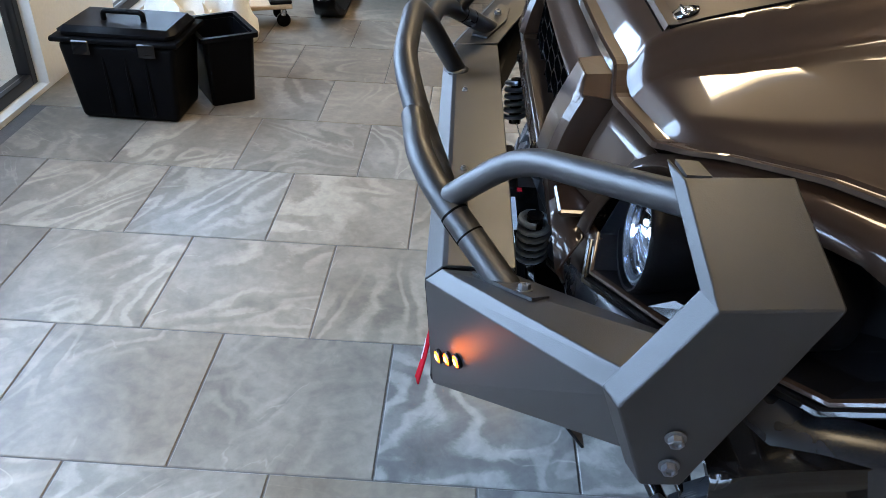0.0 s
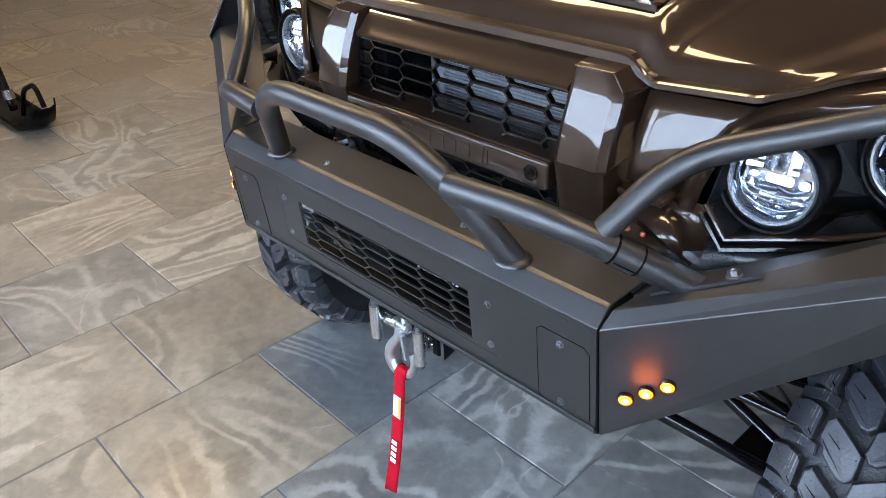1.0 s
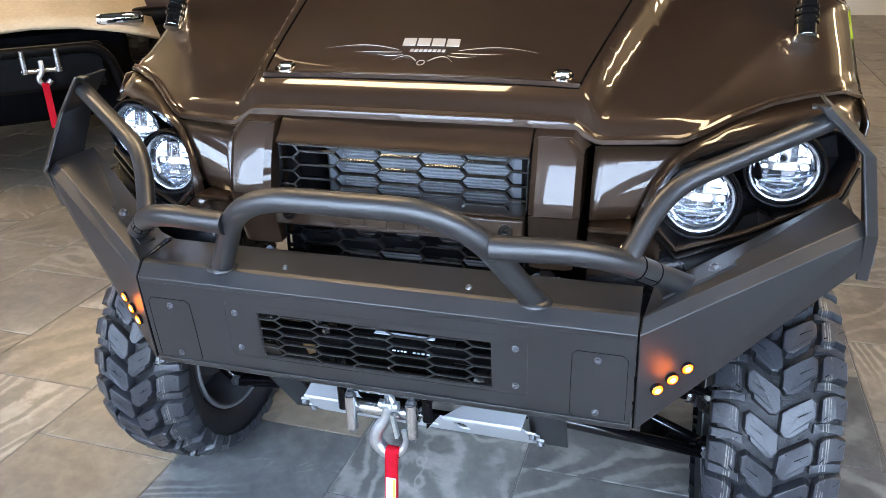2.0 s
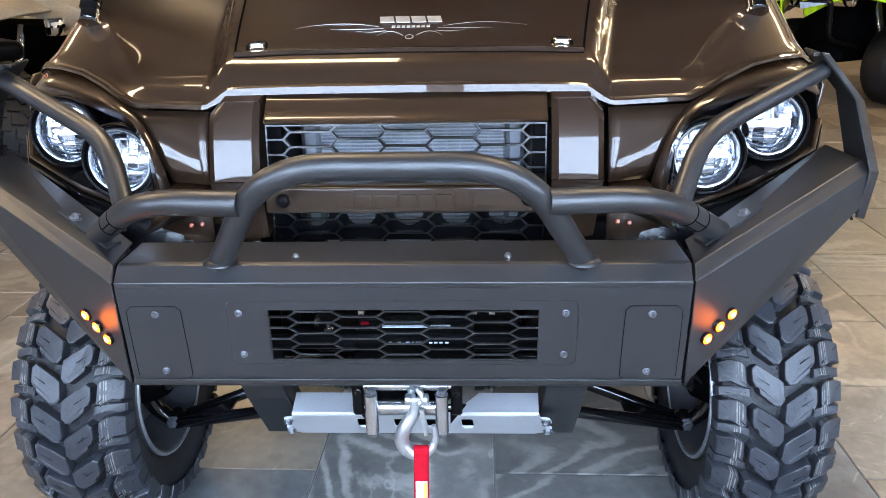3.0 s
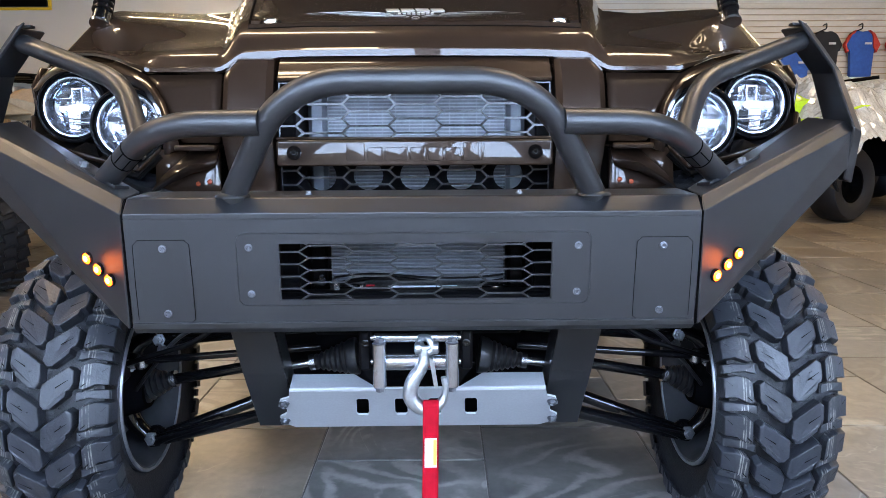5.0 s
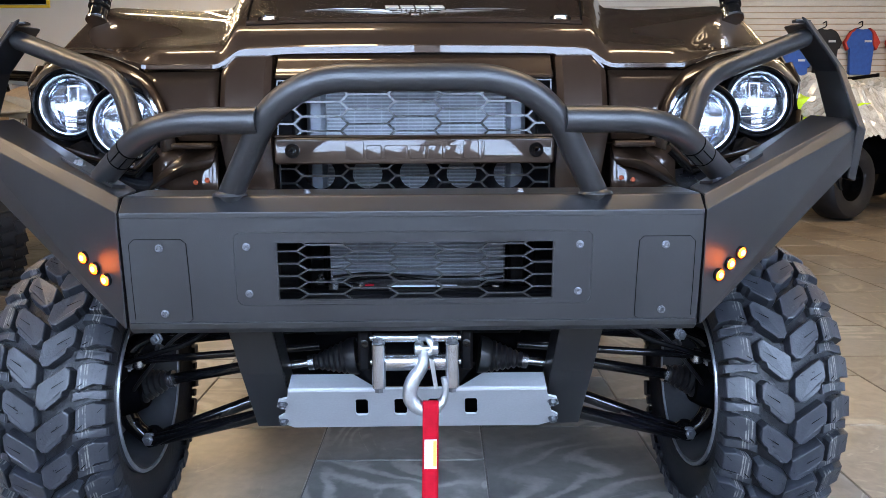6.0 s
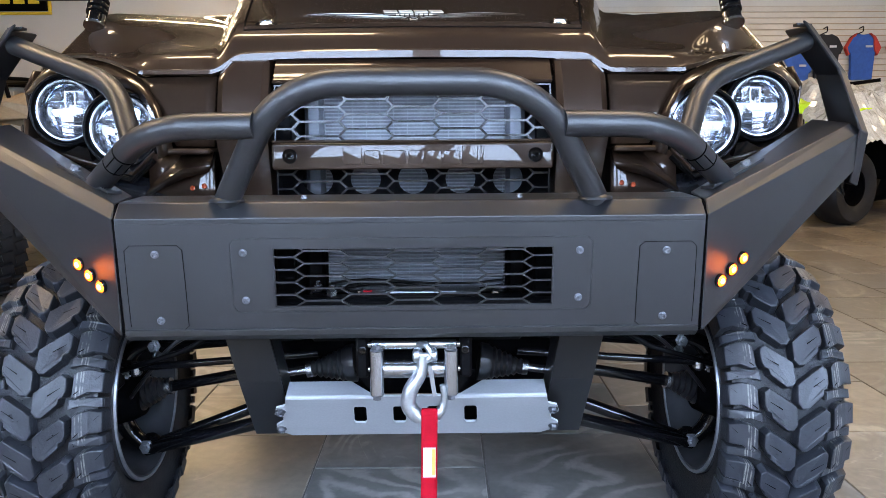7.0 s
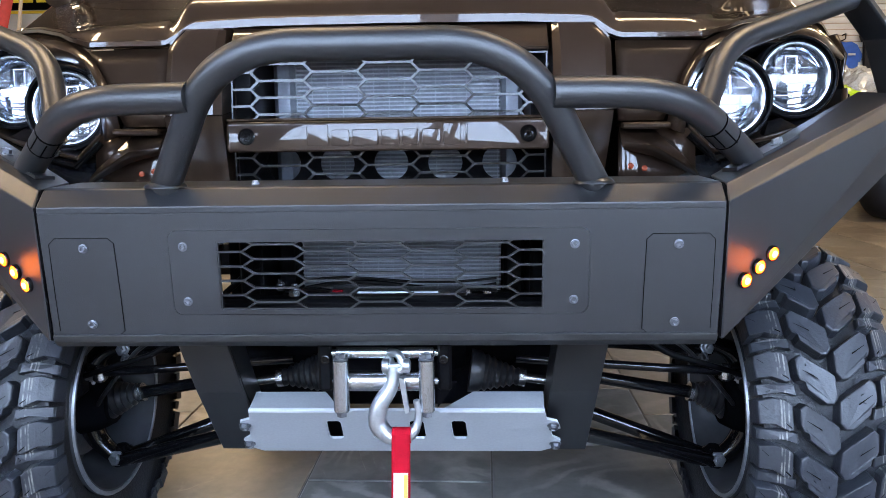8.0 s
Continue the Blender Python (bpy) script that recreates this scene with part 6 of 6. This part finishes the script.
def second_vehicle(x, y, rz):
    """The machine parked beyond: front axle at the origin, nose towards -y."""
    t = thing("side_by_side", "dark side-by-side vehicle with mud tyres, winch and red strap", "utility vehicle", pose(x, y, 0, 0, 0, rz))
    for s in (-1, 1):
        for yy in (0.0, 2.1):
            w = part("wheel", lathe(bmesh.new(), [(-0.10, 0.19), (-0.10, 0.205), (0.10, 0.205), (0.10, 0.19), (0.04, 0.17), (0.04, 0.05), (0.0, 0.05), (0.0, 0.17)], 32, None, True), DARK, t, smooth=True, at=pose(s * 0.78, yy, 0.37))
            part("tyre", lathe(bmesh.new(), [(-0.10, 0.20), (-0.135, 0.25), (-0.135, 0.32), (-0.115, 0.345), (0, 0.355), (0.115, 0.345), (0.135, 0.32), (0.135, 0.25), (0.10, 0.20), (0, 0.20)], 48, None, True), RUBBER, w, "dark knobbly tyre", smooth=True)
            bm = bmesh.new()
            for k in range(30):
                for c, sh in ((-0.105, 0.0), (-0.035, 0.5), (0.035, 0.0), (0.105, 0.5)):
                    m = Matrix.Rotation((k + sh) * 2 * math.pi / 30, 4, "X")
                    r = 0.352 - 0.008 * (abs(c) > 0.1)
                    box(bm, (c - 0.029, -0.024, r - 0.012), (c + 0.029, 0.024, r + 0.016), 0.0, m @ Matrix.Rotation(0.25 * (1 if c > 0 else -1), 4, "Z"))
            part("tread", bm, RUBBER, w, "knobbly tread")
        part("suspension_arm", sweep(bmesh.new(), [(s * 0.66, 0, 0.30), (s * 0.22, -0.1, 0.42)], 0.02, 10), ARM, t, smooth=True)
        part("suspension_arm", sweep(bmesh.new(), [(s * 0.66, 0, 0.46), (s * 0.22, 0.1, 0.60)], 0.016, 10), ARM, t, smooth=True)
        part("shock", sweep(bmesh.new(), [(s * 0.56, 0.03, 0.40), (s * 0.34, 0.05, 0.92)], 0.035, 12), ZINC, t, smooth=True)
        part("fender", box(bmesh.new(), (s * 0.66 - 0.17, -0.40, 0.83), (s * 0.66 + 0.17, 0.55, 0.93), 0.04, Matrix.Identity(4), 3), BLACK, t, smooth=True)
        part("headlight", box(bmesh.new(), (s * 0.42 - 0.12, -0.56, 0.86), (s * 0.42 + 0.12, -0.50, 0.93), 0.02, None, 2), CHROME, t, smooth=True)
        part("cage_post", sweep(bmesh.new(), [(s * 0.62, 0.5, 1.1), (s * 0.58, 0.95, 1.9), (s * 0.58, 2.0, 1.92), (s * 0.62, 2.2, 1.0)], 0.025, 10), BLACK, t, smooth=True)
    part("body", box(bmesh.new(), (-0.45, -0.5, 0.40), (0.45, 2.7, 0.86), 0.06, None, 2), DARK, t, smooth=True)
    bm = bmesh.new()
    rows = [[(xx, -0.58 + 0.12 * k, 0.90 + 0.055 * k - 0.10 * (xx / 0.6) ** 2) for xx in (-0.6, -0.4, -0.2, 0, 0.2, 0.4, 0.6)] for k in range(8)]
    thick(part("hood", sheet(bm, rows), TAN, t, "tan plastic hood", smooth=True), 0.02)
    part("bumper", sweep(bmesh.new(), fillet([(-0.42, -0.45, 0.42), (-0.38, -0.72, 0.50), (-0.30, -0.74, 0.80), (0.30, -0.74, 0.80), (0.38, -0.72, 0.50), (0.42, -0.45, 0.42)], 0.10), 0.025, 12), BLACK, t, "black tubular bumper", smooth=True)
    part("bumper_panel", box(bmesh.new(), (-0.30, -0.72, 0.60), (0.30, -0.66, 0.82), 0.02), BLACK, t)
    for s in (-1, 1):
        part("winch_roller", lathe(bmesh.new(), [(0, 0.014), (0.11, 0.014)], 14, axis((s * 0.075, -0.755, 0.70), (0, 0, 1))), ZINC, t, smooth=True)
    for z in (0.71, 0.80):
        part("winch_roller", lathe(bmesh.new(), [(-0.09, 0.013), (0.09, 0.013)], 14, Matrix.Translation((0, -0.745, z))), ZINC, t, smooth=True)
    part("winch_hook", sweep(bmesh.new(), fillet([(0, -0.78, 0.76), (0.0, -0.80, 0.71), (-0.03, -0.80, 0.68), (0.0, -0.80, 0.64), (0.03, -0.80, 0.67)], 0.02), 0.012, 10), CASTZINC, t, smooth=True)
    part("pull_strap", box(bmesh.new(), (-0.016, -0.815, 0.44), (0.016, -0.81, 0.66)), RED, t, "red webbing strap")
    part("seat", box(bmesh.new(), (-0.55, 1.3, 0.86), (0.55, 1.8, 1.3), 0.06, None, 3), TAN, t, "tan seat", smooth=True)


second_vehicle(-3.02, 2.55, 45)


def quad(x, y, rz, size, plastic, label, wrapped=True):
    t = thing("quad_bike", label, "quad bike", pose(x, y, 0, 0, 0, rz) @ Matrix.Scale(size, 4))
    for s in (-1, 1):
        for yy in (0.0, 1.25):
            w = part("wheel", lathe(bmesh.new(), [(-0.09, 0.12), (-0.09, 0.14), (0.09, 0.14), (0.09, 0.12), (0.02, 0.11), (0.02, 0.03), (0, 0.03), (0, 0.11)], 28, None, True), DARK, t, smooth=True, at=pose(s * 0.42, yy, 0.275))
            part("tyre", lathe(bmesh.new(), [(-0.09, 0.135), (-0.115, 0.18), (-0.11, 0.245), (-0.08, 0.268), (0, 0.275), (0.08, 0.268), (0.11, 0.245), (0.115, 0.18), (0.09, 0.135), (0, 0.135)], 40, None, True), RUBBER, w, smooth=True)
        part("suspension_arm", sweep(bmesh.new(), [(s * 0.36, 0, 0.25), (s * 0.10, 0.05, 0.36)], 0.014, 10), ZINC, t, smooth=True)
        part("shock", sweep(bmesh.new(), [(s * 0.28, 0.02, 0.32), (s * 0.14, 0.06, 0.70)], 0.03, 12), ZINC, t, smooth=True)
        bm = bmesh.new()
        rows = [[(s * xx, -0.35 + 0.13 * k, (0.73 if wrapped else 0.80) + 0.14 * math.sin(math.pi * k / 7) - 0.25 * (xx - 0.18) ** 2) for xx in (0.12, 0.25, 0.38, 0.52)] for k in range(8)]
        thick(part("fender", sheet(bm, rows), plastic, t, smooth=True), 0.015)
        part("headlight", box(bmesh.new(), (s * 0.22 - 0.08, -0.42, 0.66), (s * 0.22 + 0.08, -0.36, 0.76), 0.02, None, 2), CHROME, t, smooth=True)
        part("rear_fender", box(bmesh.new(), (s * 0.36 - 0.17, 0.85, 0.78), (s * 0.36 + 0.17, 1.6, 0.90), 0.04, None, 3), plastic, t, smooth=True)
    part("frame", box(bmesh.new(), (-0.17, -0.3, 0.28), (0.17, 1.5, 0.72), 0.05, None, 2), DARK, t, smooth=True)
    part("front_bumper", sweep(bmesh.new(), fillet([(-0.25, -0.25, 0.40), (-0.22, -0.50, 0.45), (-0.2, -0.5, 0.72), (0.2, -0.5, 0.72), (0.22, -0.50, 0.45), (0.25, -0.25, 0.40)], 0.06), 0.018, 10), BLACK, t, smooth=True)
    part("handlebar", sweep(bmesh.new(), fillet([(-0.38, 0.45, 1.05), (-0.1, 0.35, 1.02), (0.1, 0.35, 1.02), (0.38, 0.45, 1.05)], 0.06), 0.014, 10), BLACK, t, smooth=True)
    # the nose cowl, open below
    rows = []
    for k in range(9):
        u = k / 8
        w, yy, top = 0.10 + 0.22 * u, -0.66 + 0.46 * u, 0.76 + 0.17 * math.sin(u * math.pi / 2)
        rows.append([(-w, yy + 0.05, top - 0.16), (-w * 0.92, yy + 0.02, top - 0.05), (-w * 0.5, yy, top), (0, yy - 0.02, top + 0.012), (w * 0.5, yy, top), (w * 0.92, yy + 0.02, top - 0.05), (w, yy + 0.05, top - 0.16)])
    thick(part("nose_cowl", sheet(bmesh.new(), rows), plastic, t, "moulded plastic nose cowl", smooth=True), 0.012)
    for s in (-1, 1):
        part("lamp_lens", extrude(bmesh.new(), [(s * 0.09, -0.665, 0.70), (s * 0.20, -0.56, 0.73), (s * 0.22, -0.55, 0.69), (s * 0.10, -0.66, 0.655)], (0, 0.03, 0)), GLOSSBLACK, t, "dark slanted headlight lens")
    if not wrapped:
        # tubular cargo racks and an orange lamp pod on the handlebar
        for y0, y1, z in ((-0.36, 0.22, 0.985), (0.92, 1.62, 0.955)):
            for k in range(5):
                xx = -0.34 + 0.17 * k
                part("rack_tube", sweep(bmesh.new(), fillet([(xx, y0, z - 0.09), (xx, y0 + 0.03, z), (xx, y1, z + 0.01)], 0.02, 3), 0.011, 8), BLACK, t, smooth=True)
            for yy in (y0 + 0.05, y1 - 0.02):
                part("rack_tube", sweep(bmesh.new(), [(-0.36, yy, z + 0.012), (0.36, yy, z + 0.012)], 0.011, 8), BLACK, t, smooth=True)
        part("lamp_pod", box(bmesh.new(), (-0.07, 0.28, 1.02), (0.07, 0.40, 1.12), 0.03, None, 2), ORANGEPLASTIC, t, "orange plastic lamp pod", smooth=True)
        part("seat", box(bmesh.new(), (-0.14, 0.50, 0.80), (0.14, 1.25, 0.96), 0.05, None, 3), BLACK, t, "black padded seat", smooth=True)
        return
    bm = bmesh.new()
    rows = []
    for k in range(61):
        row = []
        for i in range(49):
            xx, yy = -0.66 + 1.32 * i / 48, -0.32 + 1.65 * k / 60
            fold = abs(noise.noise(Vector((xx * 4.5, yy * 4.5, 7.0)))) + 0.6 * abs(noise.noise(Vector((xx * 11, yy * 9, 3.0)))) + 0.35 * abs(noise.noise(Vector((xx * 24, yy * 20, 1.0))))
            z = 0.95 + 0.14 * math.exp(-((xx) / 0.35) ** 2) - 0.11 * fold - 1.6 * max(0, abs(xx) - 0.46) - 1.4 * max(0, -0.14 - yy)
            row.append((xx, yy, z))
        rows.append(row)
    part("plastic_wrap", sheet(bm, rows), WRAP, t, "crumpled clear plastic wrap", smooth=False)


for x, y, rz, size in ((3.63, 6.53, -60, 1.3), (6.35, 6.9, 10, 1.3), (-5.6, 5.6, 40, 1.45)):
    quad(x, y, rz, size, LIME, "lime green quad bike partly wrapped in clear plastic")
quad(-3.0, 4.75, 62, 1.28, TAN, "tan plastic quad bike with black cargo racks", False)


def slatwall(x0, x1, z0, z1):
    t = thing("slatwall", "cream slatted display wall for clothing", "display wall", pose(0, NORTH, 0), kind="structure")
    n = int((z1 - z0) / 0.085)
    for k in range(n):
        z = z0 + k * 0.085
        part("slat", box(bmesh.new(), (x0, -0.03, z + 0.006), (x1, -0.004, z + 0.079), 0.003), SLAT, t)
    part("backing", box(bmesh.new(), (x0, -0.0125, z0), (x1, -0.0035, z0 + n * 0.085)), CARD, t)


slatwall(-0.4, 7.3, 0.9, 2.75)


def shirt(x, z, mat, label, trim=None):
    t = thing("hanging_shirt", label, "shirt", pose(x, NORTH - 0.12, z), "shirts on the display wall")
    out = [(0.07, 0.0), (0.17, -0.05), (0.25, -0.20), (0.21, -0.30), (0.175, -0.24), (0.175, -0.66), (-0.175, -0.66), (-0.175, -0.24), (-0.21, -0.30), (-0.25, -0.20), (-0.17, -0.05), (-0.07, 0.0), (0, -0.03)]
    bm = bmesh.new()
    extrude(bm, [(a, -0.05 + 0.02 * math.sin(9 * a), b) for a, b in out], (0, 0.06, 0))
    bmesh.ops.bevel(bm, geom=bm.edges[:], offset=0.012, segments=2, affect="EDGES")
    part("cloth", bm, mat, t, smooth=True)
    part("hanger", sweep(bmesh.new(), fillet([(-0.19, -0.02, -0.05), (0, -0.02, 0.03), (0, -0.02, 0.09), (0.02, 0.03, 0.11), (0, 0.09, 0.09)], 0.02), 0.008, 8), BLACK, t)
    part("print", box(bmesh.new(), (0.02, -0.085, -0.20), (0.12, -0.074, -0.17)), WHITE, t, "small pale chest print")
    if trim:
        for sx in (-1, 1):
            bm = extrude(bmesh.new(), [(sx * a, -0.058, b) for a, b in ((0.10, 0.006), (0.175, -0.045), (0.262, -0.20), (0.212, -0.312), (0.165, -0.23), (0.15, -0.08))], (0, 0.075, 0))
            part("sleeve", bm, trim, t, "red sleeve")


for x, z, mat_, lab, tr in ((5.83, 2.27, CLOTHBLACK, "black cotton shirt on a hanger", None), (6.36, 2.27, CLOTHBLUE, "blue riding jersey with red sleeves on a hanger", CLOTHRED),
                            (6.95, 2.27, CLOTHRED, "red riding jersey on a hanger", None), (5.40, 2.0, CLOTHBLUE, "blue riding jersey on a hanger", None)):
    shirt(x, z, mat_, lab, tr)


def shelf_unit(x, y, rz, w, seed):
    t = thing("display_shelf", "cream display shelf stocked with small goods", "shelf", pose(x, y, 0, 0, 0, rz))
    for sx in (-1, 1):
        part("side", box(bmesh.new(), (sx * w / 2 - 0.015, -0.2, 0), (sx * w / 2 + 0.015, 0.2, 1.6), 0.003), WALLPAINT, t)
    for z in (0.1, 0.5, 0.9, 1.3, 1.58):
        part("shelf", box(bmesh.new(), (-w / 2 + 0.015, -0.2, z), (w / 2 - 0.015, 0.2, z + 0.02), 0.003), WALLPAINT, t)
    part("back", box(bmesh.new(), (-w / 2 + 0.015, 0.185, 0.12), (w / 2 - 0.015, 0.2, 1.58)), WALLPAINT, t)
    rnd = random.Random(seed)
    for z in (0.12, 0.52, 0.92, 1.32):
        xx = -w / 2 + 0.08
        while xx < w / 2 - 0.2:
            bw, bh, bd = rnd.uniform(0.08, 0.2), rnd.uniform(0.08, 0.22), rnd.uniform(0.1, 0.3)
            ob = part("carton", box(bmesh.new(), (-bw / 2, -bd / 2, 0), (bw / 2, bd / 2, bh), 0.004), rnd.choice([CARD, WHITE, BLACK, TAN, GREEN, CLOTHRED]), None,
                      at=t.matrix_basis @ pose(xx + bw / 2, -0.02, z + 0.0005, 0, 0, rnd.uniform(-6, 6)))
            tagged(ob, "small retail carton on a display shelf", "carton", "cartons on the shelves")
            xx += bw + rnd.uniform(0.02, 0.08)


shelf_unit(-3.2, NORTH - 0.3, 0, 1.8, 4)
shelf_unit(-5.3, NORTH - 0.3, 0, 1.8, 9)
shelf_unit(-1.3, NORTH - 0.3, 0, 1.5, 15)


def wall_sign(x, z):
    t = thing("wall_sign", "dark wall sign with a thick yellow plain band", "sign", pose(x, NORTH - 0.03, z))
    part("board", box(bmesh.new(), (-0.6, -0.02, -0.2), (0.6, 0.02, 0.2), 0.01), BLACK, t)
    for lo, hi in (((-0.66, -0.015, -0.25), (0.66, 0.015, -0.21)), ((-0.66, -0.015, 0.21), (0.66, 0.015, 0.25)), ((-0.66, -0.015, -0.209), (-0.61, 0.015, 0.209)), ((0.61, -0.015, -0.209), (0.66, 0.015, 0.209))):
        part("sign_border", box(bmesh.new(), lo, hi, 0.008), YELLOW, t)
    for k in range(5):
        part("sign_bar", box(bmesh.new(), (-0.5 + k * 0.21, -0.03, -0.1), (-0.34 + k * 0.21, -0.021, 0.1), 0.004), YELLOW, t)


wall_sign(-6.1, 2.86)


def picture(x, z, w, h):
    t = thing("wall_picture", "dark framed picture on the cream wall", "picture", pose(x, NORTH - 0.025, z), "pictures on the wall")
    part("frame", box(bmesh.new(), (-w / 2, -0.015, -h / 2), (w / 2, 0.02, h / 2), 0.006), BLACK, t)
    part("print", box(bmesh.new(), (-w / 2 + 0.04, -0.02, -h / 2 + 0.04), (w / 2 - 0.04, -0.0155, h / 2 - 0.04)), TAN, t)


picture(-4.3, 2.35, 0.5, 0.4)
picture(-2.4, 2.4, 0.7, 0.45)


def striped_banner(x, y):
    t = thing("striped_banner", "red and white striped cloth banner on a leaning pole", "banner", pose(x, y, 0, 0, 0, 20))
    part("pole", sweep(bmesh.new(), [(0, 0, 0), (0.35, 0, 2.4)], 0.014, 10), CARD, t)
    part("pole_base", lathe(bmesh.new(), [(0, 0.16), (0.03, 0.15), (0.05, 0.03)], 20, axis((0, 0, 0), (0, 0, 1))), BLACK, t)
    for k in range(9):
        bm = bmesh.new()
        rows = []
        for j in range(9):
            zz = 2.3 - 0.12 * j
            xb = 0.35 * zz / 2.4
            rows.append([(xb - 0.02 - 0.09 * (k + q) - 0.015 * j, 0.03 * math.sin(1.7 * (k + q) + j * 0.4), zz - 0.02 * (k + q)) for q in (0, 0.5, 1)])
        thick(part("stripe", sheet(bm, rows), CLOTHRED if k % 2 == 0 else CLOTHWHITE, t, smooth=True), 0.002)


striped_banner(-3.85, 5.4)

# ---- floor tiles, laid half-bonded in courses ----
TILE_SIZE, ORIGIN, SKEW = 0.4655, Vector((-0.776, -0.094)), radians(-0.9)


def tile_mesh(mat):
    bm = bmesh.new()
    h = TILE_SIZE / 2 - 0.0022
    a = [bm.verts.new((x, y, -0.004)) for x, y in ((-h, -h), (h, -h), (h, h), (-h, h))]
    b = [bm.verts.new((x, y, -0.0018)) for x, y in ((-h, -h), (h, -h), (h, h), (-h, h))]
    k = h - 0.0022
    c = [bm.verts.new((x, y, 0)) for x, y in ((-k, -k), (k, -k), (k, k), (-k, k))]
    for p, q in ((a, b), (b, c)):
        for i in range(4):
            bm.faces.new((p[i], p[(i + 1) % 4], q[(i + 1) % 4], q[i]))
    bm.faces.new(c)
    bmesh.ops.recalc_face_normals(bm, faces=bm.faces[:])
    me = bpy.data.meshes.new("tile")
    bm.to_mesh(me)
    bm.free()
    me.materials.append(mat)
    return me


ONE, DARKER = tile_mesh(TILE), tile_mesh(DARK_TILE)
base = [(v.co.x, v.co.y, v.co.z) for v in ONE.vertices]
polys = [tuple(p.vertices) for p in ONE.polygons]
cs, sn = math.cos(SKEW), math.sin(SKEW)
spots = []
for i in range(-18, 22):
    for j in range(-8, 27):
        u, v = (i + 0.5) * TILE_SIZE, (j + (0.0 if i % 2 == 0 else 0.5)) * TILE_SIZE
        x, y = ORIGIN.x + u * cs - v * sn, ORIGIN.y + u * sn + v * cs
        if WEST - 0.25 < x < EAST + 0.25 and SOUTH - 0.05 < y < NORTH + 0.2:
            spots.append((x, y))
spots.sort(key=lambda p: ((p[0] + 1.0) / 1.3) ** 2 + (p[1] - 0.4) ** 2)
rnd = random.Random(11)
for x, y in spots[:280]:
    # tiles below the vehicle's front take the darkened material
    under_front = (-0.35 < x < 0.95 and -0.05 < y < 1.3) or (-0.80 < x < -0.30 and 0.10 < y < 0.65)
    ob = new("tile", DARKER if under_front else ONE)
    ob.parent = floor
    ob.matrix_basis = pose(x, y, rnd.uniform(-0.0004, 0.0003), 0, 0, math.degrees(SKEW))
verts, faces = [], []
for x, y in spots[280:]:
    n0 = len(verts)
    verts += [(x + a * cs - b * sn, y + a * sn + b * cs, c) for a, b, c in base]
    faces += [tuple(n0 + q for q in p) for p in polys]
me = bpy.data.meshes.new("far_tiles")
me.from_pydata(verts, [], faces)
me.materials.append(TILE)
far = new("far_tiles", me)
far.parent = floor
tagged(far, kind="stuff")
